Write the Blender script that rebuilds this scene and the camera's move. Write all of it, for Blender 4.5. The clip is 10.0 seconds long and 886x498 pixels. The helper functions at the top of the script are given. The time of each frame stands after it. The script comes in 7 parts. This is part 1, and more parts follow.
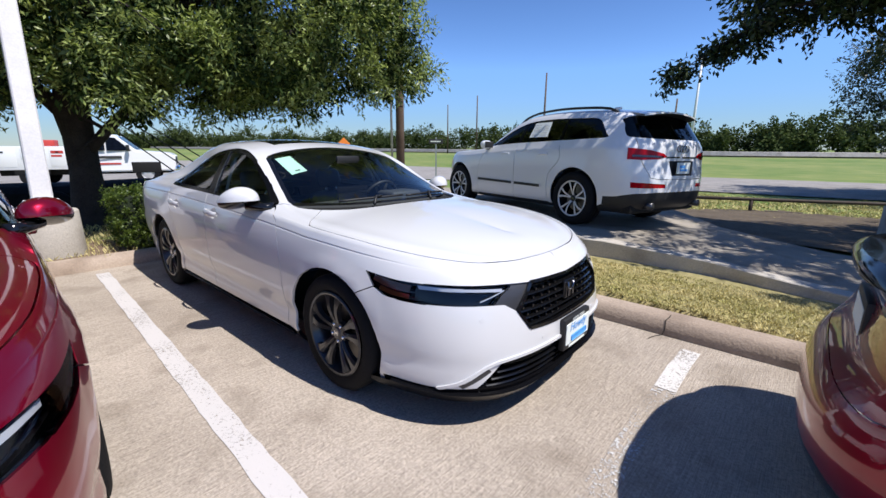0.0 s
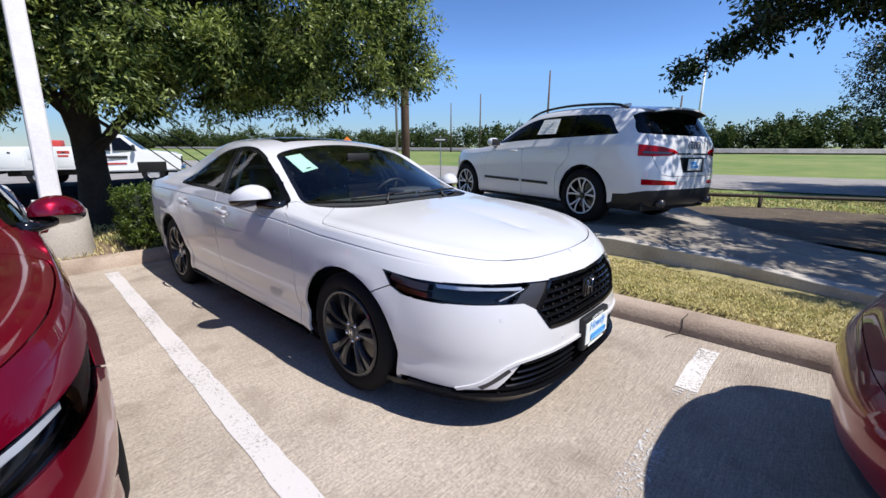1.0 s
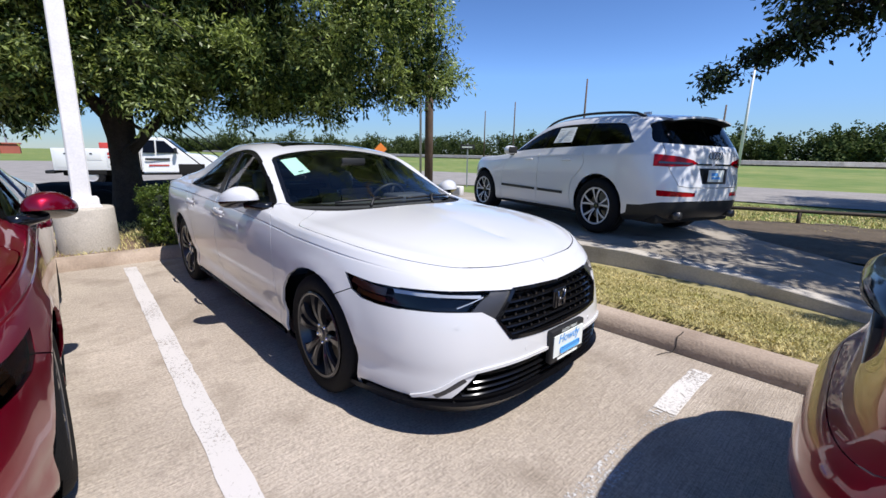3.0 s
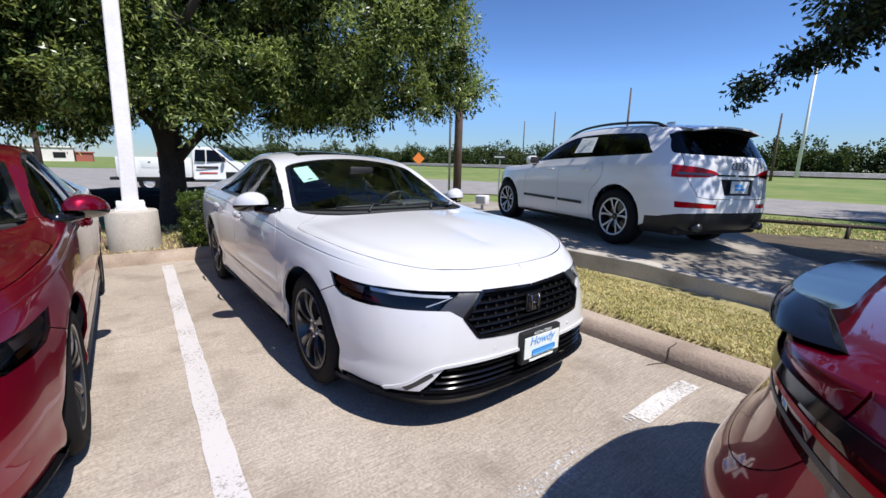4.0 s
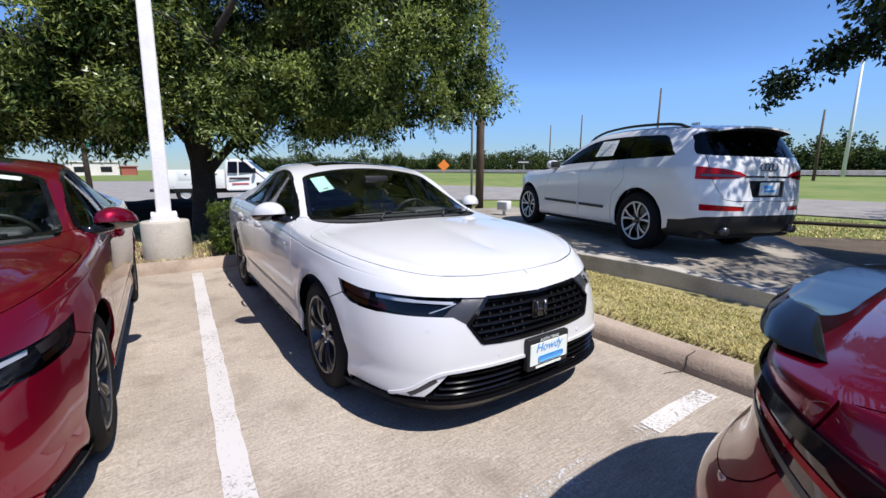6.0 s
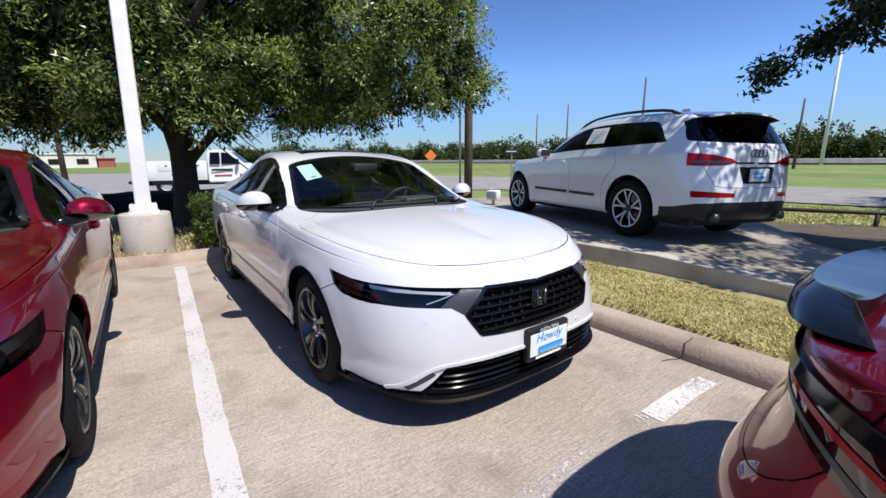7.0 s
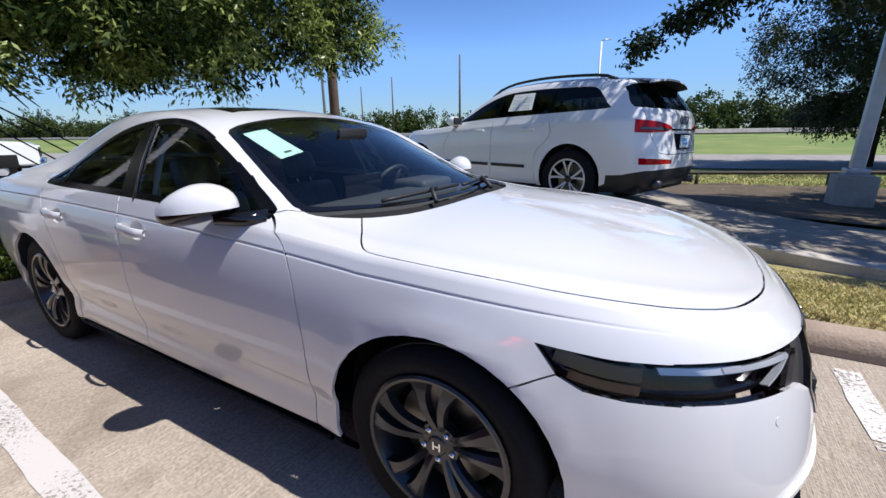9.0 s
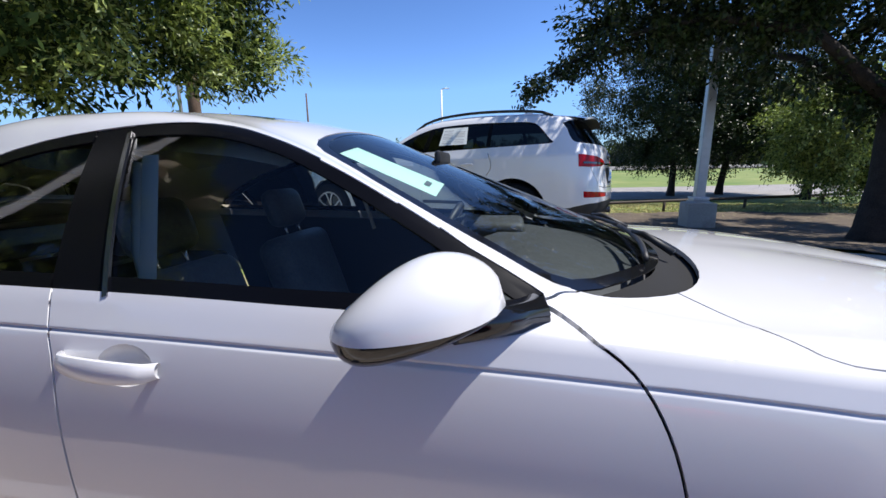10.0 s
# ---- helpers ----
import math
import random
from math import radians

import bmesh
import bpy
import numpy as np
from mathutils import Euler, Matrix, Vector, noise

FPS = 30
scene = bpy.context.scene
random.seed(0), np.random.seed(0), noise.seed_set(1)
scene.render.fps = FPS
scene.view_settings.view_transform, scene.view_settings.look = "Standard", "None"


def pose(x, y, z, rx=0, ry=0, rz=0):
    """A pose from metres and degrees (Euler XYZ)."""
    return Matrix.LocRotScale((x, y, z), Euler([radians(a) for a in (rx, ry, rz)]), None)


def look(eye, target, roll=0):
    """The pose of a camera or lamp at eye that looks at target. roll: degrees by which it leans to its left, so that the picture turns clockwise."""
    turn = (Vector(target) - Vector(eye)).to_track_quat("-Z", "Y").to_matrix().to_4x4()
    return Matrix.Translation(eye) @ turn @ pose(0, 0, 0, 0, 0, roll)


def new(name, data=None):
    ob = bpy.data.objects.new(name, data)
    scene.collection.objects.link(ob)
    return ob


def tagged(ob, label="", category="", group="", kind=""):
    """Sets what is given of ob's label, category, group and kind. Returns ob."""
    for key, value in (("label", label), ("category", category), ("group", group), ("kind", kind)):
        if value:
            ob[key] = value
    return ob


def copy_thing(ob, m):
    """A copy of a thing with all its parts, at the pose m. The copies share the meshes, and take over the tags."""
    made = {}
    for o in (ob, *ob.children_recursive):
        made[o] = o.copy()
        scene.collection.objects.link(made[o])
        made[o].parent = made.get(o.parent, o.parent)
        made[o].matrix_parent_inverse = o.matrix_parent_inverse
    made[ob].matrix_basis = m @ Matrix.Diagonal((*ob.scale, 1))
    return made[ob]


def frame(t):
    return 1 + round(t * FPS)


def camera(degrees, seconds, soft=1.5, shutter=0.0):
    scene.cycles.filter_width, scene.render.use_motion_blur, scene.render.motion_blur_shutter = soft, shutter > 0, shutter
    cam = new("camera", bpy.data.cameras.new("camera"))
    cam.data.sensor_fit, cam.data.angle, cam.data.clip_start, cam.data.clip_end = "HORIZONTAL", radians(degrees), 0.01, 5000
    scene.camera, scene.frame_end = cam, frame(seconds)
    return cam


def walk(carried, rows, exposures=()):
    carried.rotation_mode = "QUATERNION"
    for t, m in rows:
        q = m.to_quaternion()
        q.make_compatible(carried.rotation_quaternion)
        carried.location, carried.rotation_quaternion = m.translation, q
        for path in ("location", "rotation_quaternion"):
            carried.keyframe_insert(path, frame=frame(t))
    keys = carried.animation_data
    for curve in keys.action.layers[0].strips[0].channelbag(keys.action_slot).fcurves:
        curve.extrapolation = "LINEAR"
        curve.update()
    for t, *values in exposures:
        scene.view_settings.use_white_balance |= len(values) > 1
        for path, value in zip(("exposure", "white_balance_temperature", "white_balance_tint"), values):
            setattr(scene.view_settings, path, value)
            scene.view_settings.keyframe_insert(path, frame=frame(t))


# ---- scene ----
cam = camera(94.0, 10.0)
# the plan below is drawn on axes that lean with the lot; LEVEL turns it upright, TRUE brings it to true size
LEVEL = Vector((-0.0165, 0.0315, 1.0)).rotation_difference(Vector((0, 0, 1))).to_matrix().to_4x4()
TRUE = 1 / 1.072
METRES, EYE, TURN = 4.518 * TRUE, 1.5 * TRUE, 42.1
ROWS = [
    (0.0, 0.0, 0.0, 0.0, -0.07, -15.85, 0.24),
    (0.5, -0.0089, 0.0055, -0.001, 0.1, -15.96, 0.41),
    (1.0, -0.0165, 0.0091, -0.0036, 0.32, -16.03, 0.55),
    (1.5, -0.0189, 0.0086, -0.0032, 0.56, -16.0, 0.56),
    (2.0, -0.0154, 0.008, -0.0021, 1.17, -15.79, 0.4),
    (3.5, 0.1072, 0.0089, -0.0076, 7.66, -14.46, -0.26),
    (4.0, 0.1385, -0.0073, -0.0054, 10.3, -13.77, -0.18),
    (4.5, 0.1674, -0.0047, -0.0056, 12.29, -13.13, 0.16),
    (5.0, 0.172, -0.0074, -0.0043, 13.56, -12.68, 0.68),
    (6.5, 0.1624, -0.0051, -0.0036, 13.67, -13.15, 1.38),
    (7.0, 0.1518, 0.0096, -0.0109, 11.98, -14.19, 1.4),
    (7.5, 0.0807, 0.0322, -0.0148, 8.87, -15.64, 1.51),
    (8.0, 0.011, 0.0791, -0.0193, 4.54, -17.25, 1.71),
    (8.5, -0.0835, 0.1467, -0.0259, -1.11, -18.49, 1.9),
    (9.0, -0.182, 0.2622, -0.0293, -11.62, -18.05, 0.94),
    (9.5, -0.2739, 0.3953, -0.0452, -22.01, -15.51, 0.19),
    (10.0, -0.3792, 0.5103, -0.0452, -31.85, -13.14, 0.26),
]
walk(cam, [(t, LEVEL @ pose(0, 0, EYE, 0, 0, TURN) @ pose(METRES * x, METRES * y, METRES * z, 90 + pitch, roll, yaw)) for t, x, y, z, yaw, pitch, roll in ROWS],
     exposures=((0.0, 0.22), (8.0, 0.20), (9.0, 0.23), (9.5, 0.37), (10.0, 0.46)))

# ---- world, sun, exposure ----
SUN_DIR = LEVEL.to_3x3() @ Vector((0.585, 0.147, 1.0)).normalized()
world = bpy.data.worlds.new("world")
scene.world = world
world.use_nodes = True
wn = world.node_tree.nodes
wn.clear()
sky = wn.new("ShaderNodeTexSky")
sky.sky_type = "NISHITA"
sky.sun_disc = False
sky.sun_elevation = math.asin(SUN_DIR.z)
sky.sun_rotation = math.atan2(SUN_DIR.x, SUN_DIR.y)
sky.air_density, sky.dust_density, sky.ozone_density = 1.0, 0.0, 1.5
wbg = wn.new("ShaderNodeBackground")
wbg.inputs["Strength"].default_value = 0.106
wout = wn.new("ShaderNodeOutputWorld")
tint = wn.new("ShaderNodeMixRGB")
tint.blend_type = "MULTIPLY"
tint.inputs[0].default_value, tint.inputs[2].default_value = 1.0, (0.70, 0.955, 1.43, 1)
world.node_tree.links.new(sky.outputs[0], tint.inputs[1])
# dry blue sky: a deep zenith and an even, haze-free band above the horizon
grey = wn.new("ShaderNodeRGBToBW")
deep = wn.new("ShaderNodeMath")
deep.operation, deep.inputs[1].default_value = "MULTIPLY", 1 / 3.6
soft = wn.new("ShaderNodeMath")
soft.operation, soft.inputs[1].default_value = "POWER", 0.45
cap = wn.new("ShaderNodeMath")
cap.operation = "MINIMUM"
glow = wn.new("ShaderNodeMath")
glow.operation, glow.inputs[0].default_value = "DIVIDE", 4.2
even = wn.new("ShaderNodeMath")
even.operation, even.inputs[1].default_value = "POWER", 0.75
shade = wn.new("ShaderNodeVectorMath")
shade.operation = "SCALE"
world.node_tree.links.new(tint.outputs[0], grey.inputs[0])
world.node_tree.links.new(grey.outputs[0], deep.inputs[0])
world.node_tree.links.new(deep.outputs[0], soft.inputs[0])
world.node_tree.links.new(soft.outputs[0], cap.inputs[0])
world.node_tree.links.new(grey.outputs[0], glow.inputs[1])
world.node_tree.links.new(glow.outputs[0], even.inputs[0])
world.node_tree.links.new(even.outputs[0], cap.inputs[1])
world.node_tree.links.new(tint.outputs[0], shade.inputs[0])
world.node_tree.links.new(cap.outputs[0], shade.inputs["Scale"])
world.node_tree.links.new(shade.outputs[0], wbg.inputs[0])
world.node_tree.links.new(wbg.outputs[0], wout.inputs[0])
sun_data = bpy.data.lights.new("sun", "SUN")
sun_data.energy, sun_data.angle, sun_data.color = 5.15, radians(0.53), (1.0, 0.96, 0.925)
sun = new("sun", sun_data)
sun.matrix_world = look(SUN_DIR * 50, (0, 0, 0))


# ---- materials ----
def mat(name, color, rough=0.5, metal=0.0, coat=0.0, spec=0.5, emit=None, noise_amt=0.0, noise_scale=8.0,
        color2=None, bump=0.0, bump_scale=60.0, island=0.0, coat_rough=0.03):
    """A principled material with mottling at two scales and fine relief."""
    m = bpy.data.materials.new(name)
    m.use_nodes = True
    nt = m.node_tree
    b = nt.nodes["Principled BSDF"]
    b.inputs["Base Color"].default_value = (*color, 1)
    b.inputs["Roughness"].default_value = rough
    b.inputs["Metallic"].default_value = metal
    b.inputs["Coat Weight"].default_value = coat
    b.inputs["Coat Roughness"].default_value = coat_rough
    b.inputs["Specular IOR Level"].default_value = spec
    if noise_amt or color2:
        tc = nt.nodes.new("ShaderNodeTexCoord")
        n1 = nt.nodes.new("ShaderNodeTexNoise")
        n1.inputs["Scale"].default_value, n1.inputs["Detail"].default_value = noise_scale, 6
        n2 = nt.nodes.new("ShaderNodeTexNoise")
        n2.inputs["Scale"].default_value, n2.inputs["Detail"].default_value = noise_scale * 9, 5
        nt.links.new(tc.outputs["Object"], n1.inputs["Vector"])
        nt.links.new(tc.outputs["Object"], n2.inputs["Vector"])
        add = nt.nodes.new("ShaderNodeMath")
        add.operation = "MULTIPLY_ADD"
        add.inputs[1].default_value = 0.5
        nt.links.new(n2.outputs[0], add.inputs[0])
        mul = nt.nodes.new("ShaderNodeMath")
        mul.operation = "MULTIPLY"
        mul.inputs[1].default_value = 0.5
        nt.links.new(n1.outputs[0], mul.inputs[0])
        nt.links.new(mul.outputs[0], add.inputs[2])
        ramp = nt.nodes.new("ShaderNodeValToRGB")
        ramp.color_ramp.elements[0].position, ramp.color_ramp.elements[1].position = 0.36, 0.64
        c2 = color2 or tuple(min(1, c * (1 + noise_amt)) for c in color)
        c1 = color if color2 else tuple(c * (1 - noise_amt) for c in color)
        ramp.color_ramp.elements[0].color, ramp.color_ramp.elements[1].color = (*c1, 1), (*c2, 1)
        nt.links.new(add.outputs[0], ramp.inputs[0])
        last = ramp.outputs[0]
        if island:
            g = nt.nodes.new("ShaderNodeNewGeometry")
            hsv = nt.nodes.new("ShaderNodeHueSaturation")
            mr = nt.nodes.new("ShaderNodeMapRange")
            mr.inputs["To Min"].default_value, mr.inputs["To Max"].default_value = 1 - island, 1 + island
            nt.links.new(g.outputs["Random Per Island"], mr.inputs[0])
            nt.links.new(mr.outputs[0], hsv.inputs["Value"])
            nt.links.new(last, hsv.inputs["Color"])
            last = hsv.outputs[0]
        nt.links.new(last, b.inputs["Base Color"])
    if bump:
        tc2 = nt.nodes.new("ShaderNodeTexCoord")
        nb = nt.nodes.new("ShaderNodeTexNoise")
        nb.inputs["Scale"].default_value, nb.inputs["Detail"].default_value = bump_scale, 8
        bp = nt.nodes.new("ShaderNodeBump")
        bp.inputs["Strength"].default_value, bp.inputs["Distance"].default_value = bump, 0.02
        nt.links.new(tc2.outputs["Object"], nb.inputs["Vector"])
        nt.links.new(nb.outputs[0], bp.inputs["Height"])
        nt.links.new(bp.outputs[0], b.inputs["Normal"])
    if emit:
        b.inputs["Emission Color"].default_value = (*emit[0], 1)
        b.inputs["Emission Strength"].default_value = emit[1]
    return m


def glass(name, tint, ior=1.5, rough=0.0):
    """Thin tinted pane: straight-through colour with a Fresnel reflection."""
    m = bpy.data.materials.new(name)
    m.use_nodes = True
    nt = m.node_tree
    nt.nodes.clear()
    out = nt.nodes.new("ShaderNodeOutputMaterial")
    tr = nt.nodes.new("ShaderNodeBsdfTransparent")
    tr.inputs[0].default_value = (*tint, 1)
    gl = nt.nodes.new("ShaderNodeBsdfGlossy")
    gl.inputs["Roughness"].default_value = rough
    fr = nt.nodes.new("ShaderNodeFresnel")
    fr.inputs["IOR"].default_value = ior
    mx = nt.nodes.new("ShaderNodeMixShader")
    nt.links.new(fr.outputs[0], mx.inputs[0])
    nt.links.new(tr.outputs[0], mx.inputs[1])
    nt.links.new(gl.outputs[0], mx.inputs[2])
    nt.links.new(mx.outputs[0], out.inputs[0])
    return m


def leaf_mat(name, dark, light, trans=0.35, rough=0.42, spec=0.35):
    m = bpy.data.materials.new(name)
    m.use_nodes = True
    nt = m.node_tree
    b = nt.nodes["Principled BSDF"]
    b.inputs["Roughness"].default_value = rough
    b.inputs["Specular IOR Level"].default_value = spec
    g = nt.nodes.new("ShaderNodeNewGeometry")
    ramp = nt.nodes.new("ShaderNodeValToRGB")
    ramp.color_ramp.elements[0].color, ramp.color_ramp.elements[1].color = (*dark, 1), (*light, 1)
    nt.links.new(g.outputs["Random Per Island"], ramp.inputs[0])
    nt.links.new(ramp.outputs[0], b.inputs["Base Color"])
    tl = nt.nodes.new("ShaderNodeBsdfTranslucent")
    mulc = nt.nodes.new("ShaderNodeHueSaturation")
    mulc.inputs["Saturation"].default_value, mulc.inputs["Value"].default_value = 1.15, 1.5
    nt.links.new(ramp.outputs[0], mulc.inputs["Color"])
    nt.links.new(mulc.outputs[0], tl.inputs[0])
    mx = nt.nodes.new("ShaderNodeMixShader")
    mx.inputs[0].default_value = trans
    nt.links.new(b.outputs[0], mx.inputs[1])
    nt.links.new(tl.outputs[0], mx.inputs[2])
    nt.links.new(mx.outputs[0], nt.nodes["Material Output"].inputs[0])
    return m


def concrete_mat(name, c1, c2, broom=True):
    """Broom-finished concrete: blotches, dark stains, fine sweep lines and pits."""
    m = bpy.data.materials.new(name)
    m.use_nodes = True
    nt = m.node_tree
    b = nt.nodes["Principled BSDF"]
    b.inputs["Roughness"].default_value = 0.9
    b.inputs["Specular IOR Level"].default_value = 0.25
    tc = nt.nodes.new("ShaderNodeTexCoord")

    def noise_at(scale, detail, stretch=None):
        n = nt.nodes.new("ShaderNodeTexNoise")
        n.inputs["Scale"].default_value, n.inputs["Detail"].default_value = scale, detail
        if stretch:
            mp = nt.nodes.new("ShaderNodeMapping")
            mp.inputs["Scale"].default_value = stretch
            nt.links.new(tc.outputs["Object"], mp.inputs[0])
            nt.links.new(mp.outputs[0], n.inputs["Vector"])
        else:
            nt.links.new(tc.outputs["Object"], n.inputs["Vector"])
        return n

    big = noise_at(0.7, 5)
    ramp = nt.nodes.new("ShaderNodeValToRGB")
    ramp.color_ramp.elements[0].position, ramp.color_ramp.elements[1].position = 0.3, 0.7
    ramp.color_ramp.elements[0].color, ramp.color_ramp.elements[1].color = (*c1, 1), (*c2, 1)
    nt.links.new(big.outputs[0], ramp.inputs[0])
    fine = noise_at(70, 8)
    sweep = noise_at(3.0, 6, (75, 2.2, 1) if broom else (14, 14, 14))
    mixv = nt.nodes.new("ShaderNodeMath")
    mixv.operation = "ADD"
    nt.links.new(fine.outputs[0], mixv.inputs[0])
    nt.links.new(sweep.outputs[0], mixv.inputs[1])
    mr = nt.nodes.new("ShaderNodeMapRange")
    mr.inputs["From Min"].default_value, mr.inputs["From Max"].default_value = (0.74, 1.26) if broom else (0.55, 1.45)
    mr.inputs["To Min"].default_value, mr.inputs["To Max"].default_value = (0.70, 1.26) if broom else (0.80, 1.18)
    nt.links.new(mixv.outputs[0], mr.inputs[0])
    hsv = nt.nodes.new("ShaderNodeHueSaturation")
    nt.links.new(ramp.outputs[0], hsv.inputs["Color"])
    nt.links.new(mr.outputs[0], hsv.inputs["Value"])
    stain = noise_at(2.3, 7)
    sr = nt.nodes.new("ShaderNodeMapRange")
    sr.inputs["From Min"].default_value, sr.inputs["From Max"].default_value = 0.52, 0.75
    sr.inputs["To Max"].default_value = 0.62
    nt.links.new(stain.outputs[0], sr.inputs[0])
    mx = nt.nodes.new("ShaderNodeMixRGB")
    mx.inputs[2].default_value = (c1[0] * 0.55, c1[1] * 0.52, c1[2] * 0.48, 1)
    nt.links.new(sr.outputs[0], mx.inputs[0])
    nt.links.new(hsv.outputs[0], mx.inputs[1])
    nt.links.new(mx.outputs[0], b.inputs["Base Color"])
    bp = nt.nodes.new("ShaderNodeBump")
    bp.inputs["Strength"].default_value, bp.inputs["Distance"].default_value = (0.6 if broom else 0.3), 0.012
    nt.links.new(mixv.outputs[0], bp.inputs["Height"])
    nt.links.new(bp.outputs[0], b.inputs["Normal"])
    return m


def worn_paint_mat(name, paint, wear=0.5):
    m = mat(name, paint, 0.75)
    nt = m.node_tree
    b = nt.nodes["Principled BSDF"]
    tc = nt.nodes.new("ShaderNodeTexCoord")
    n1 = nt.nodes.new("ShaderNodeTexNoise")
    n1.inputs["Scale"].default_value, n1.inputs["Detail"].default_value, n1.inputs["Roughness"].default_value = 55, 9, 0.75
    n2 = nt.nodes.new("ShaderNodeTexNoise")
    n2.inputs["Scale"].default_value, n2.inputs["Detail"].default_value = 2.5, 4
    for n in (n1, n2):
        nt.links.new(tc.outputs["Object"], n.inputs["Vector"])
    ad = nt.nodes.new("ShaderNodeMath")
    ad.operation, ad.inputs[1].default_value = "MULTIPLY_ADD", 0.35
    nt.links.new(n2.outputs[0], ad.inputs[0])
    nt.links.new(n1.outputs[0], ad.inputs[2])
    mr = nt.nodes.new("ShaderNodeMapRange")
    mr.inputs["From Min"].default_value, mr.inputs["From Max"].default_value = 0.92 - wear * 0.4, 0.98 - wear * 0.4
    nt.links.new(ad.outputs[0], mr.inputs[0])
    # flaked spots are gone, so that the concrete below shows
    bare = nt.nodes.new("ShaderNodeBsdfTransparent")
    mx = nt.nodes.new("ShaderNodeMixShader")
    nt.links.new(mr.outputs[0], mx.inputs[0])
    nt.links.new(b.outputs[0], mx.inputs[1])
    nt.links.new(bare.outputs[0], mx.inputs[2])
    nt.links.new(mx.outputs[0], nt.nodes["Material Output"].inputs[0])
    bp = nt.nodes.new("ShaderNodeBump")
    bp.inputs["Strength"].default_value, bp.inputs["Distance"].default_value = 0.3, 0.01
    nt.links.new(n1.outputs[0], bp.inputs["Height"])
    nt.links.new(bp.outputs[0], b.inputs["Normal"])
    return m


WHITE = mat("white_paint", (0.64, 0.635, 0.638), 0.42, 0.0, 1.0, 0.3)
RED = mat("red_paint", (0.215, 0.0005, 0.016), 0.33, 0.6, 1.0, 0.15, coat_rough=0.0)
GLOSS_BLACK = mat("gloss_black", (0.006, 0.006, 0.007), 0.1, 0, 0, 0.5)
PILLAR_BLACK = mat("pillar_black", (0.004, 0.004, 0.005), 0.2, 0, 0, 0.12)
BLACK = mat("black_plastic", (0.012, 0.012, 0.013), 0.55, noise_amt=0.2, noise_scale=20)
VOID_CRACK = mat("crack_shadow", (0.03, 0.024, 0.02), 0.95)
VOID = mat("underbody_black", (0.005, 0.005, 0.005), 0.9)
RUBBER = mat("tyre_rubber", (0.008, 0.008, 0.009), 0.8, spec=0.2, bump=0.15, bump_scale=90, noise_amt=0.2)
ALLOY = mat("dark_alloy", (0.035, 0.036, 0.04), 0.3, 0.5, 0.4)
ALLOY_BRIGHT = mat("machined_alloy", (0.62, 0.62, 0.64), 0.38, 0.45)
ALLOY_DARK = mat("black_alloy", (0.02, 0.02, 0.022), 0.3, 0.6, 0.4)
CHROME = mat("chrome", (0.8, 0.8, 0.82), 0.08, 1.0)
DARK_CHROME = mat("dark_chrome", (0.25, 0.25, 0.27), 0.2, 1.0)
STEEL = mat("brake_steel", (0.2, 0.19, 0.18), 0.4, 1.0)
DASH = mat("dashboard_grey", (0.06, 0.06, 0.065), 0.6, noise_amt=0.15, noise_scale=20, bump=0.1)
SEAT = mat("dark_grey_leather", (0.10, 0.10, 0.10), 0.55, noise_amt=0.2, bump=0.1)
TRIM_LIGHT = mat("headlining", (0.45, 0.45, 0.44), 0.85)
PAPER = mat("paper", (0.75, 0.78, 0.74), 0.8)
PAPER_GREEN = mat("pale_green_paper", (0.5, 0.72, 0.62), 0.7)
INK_DARK = mat("dark_print", (0.08, 0.09, 0.09), 0.7)
INK = mat("ink", (0.03, 0.03, 0.03), 0.7)
BLUE_INK = mat("blue_lettering", (0.08, 0.32, 0.72), 0.5)
AMBER = mat("amber_lens", (0.085, 0.032, 0.010), 0.15, 0, 0.3)
LAMP_STRIP = mat("lamp_light_guide", (0.55, 0.58, 0.62), 0.25, 0.3, 0.3)
LAMP_WHITE = mat("lamp_strip", (0.85, 0.86, 0.88), 0.25, 0, 0.3)
TAIL_RED = mat("tail_lamp_red", (0.34, 0.002, 0.008), 0.12, 0, 0, 0.2)
TAIL_DARK = mat("smoked_lamp", (0.03, 0.001, 0.002), 0.05, 0, 1.0, 0.5, coat_rough=0.0)
GREY_TRIM = mat("satin_grey_trim", (0.075, 0.075, 0.08), 0.35, 0.6)
GLASS = glass("tinted_glass", (0.90, 0.95, 0.925))
GLASS_DARK = glass("privacy_glass", (0.06, 0.065, 0.07))
GLASS_SCREEN = glass("windscreen_glass", (0.84, 0.91, 0.90), 1.5)
LENS = glass("lamp_lens", (0.9, 0.9, 0.91), 1.22)
MIRROR = mat("mirror", (0.9, 0.9, 0.9), 0.02, 1.0)
CONCRETE = concrete_mat("lot_concrete", (0.35, 0.295, 0.24), (0.49, 0.42, 0.35))
CONCRETE_PALE = concrete_mat("pale_concrete", (0.33, 0.305, 0.265), (0.46, 0.43, 0.38), False)
KERB_CONCRETE = concrete_mat("kerb_concrete", (0.27, 0.20, 0.15), (0.50, 0.41, 0.33), False)
# darker than the lot: part of the tree shade is put into this colour
PAD_CONCRETE_SHADED = concrete_mat("pad_concrete_shaded", (0.25, 0.22, 0.18), (0.38, 0.34, 0.285), False)
ASPHALT = mat("asphalt", (0.27, 0.25, 0.23), 0.9, noise_amt=0.22, noise_scale=1.2, bump=0.3, bump_scale=80)
LINE = worn_paint_mat("worn_line_paint", (0.58, 0.55, 0.535), 0.42)
LINE_HALF = worn_paint_mat("flaking_line_paint", (0.64, 0.61, 0.58), 0.58)
LINE_OLD = worn_paint_mat("old_line_paint", (0.58, 0.57, 0.56), 0.85)
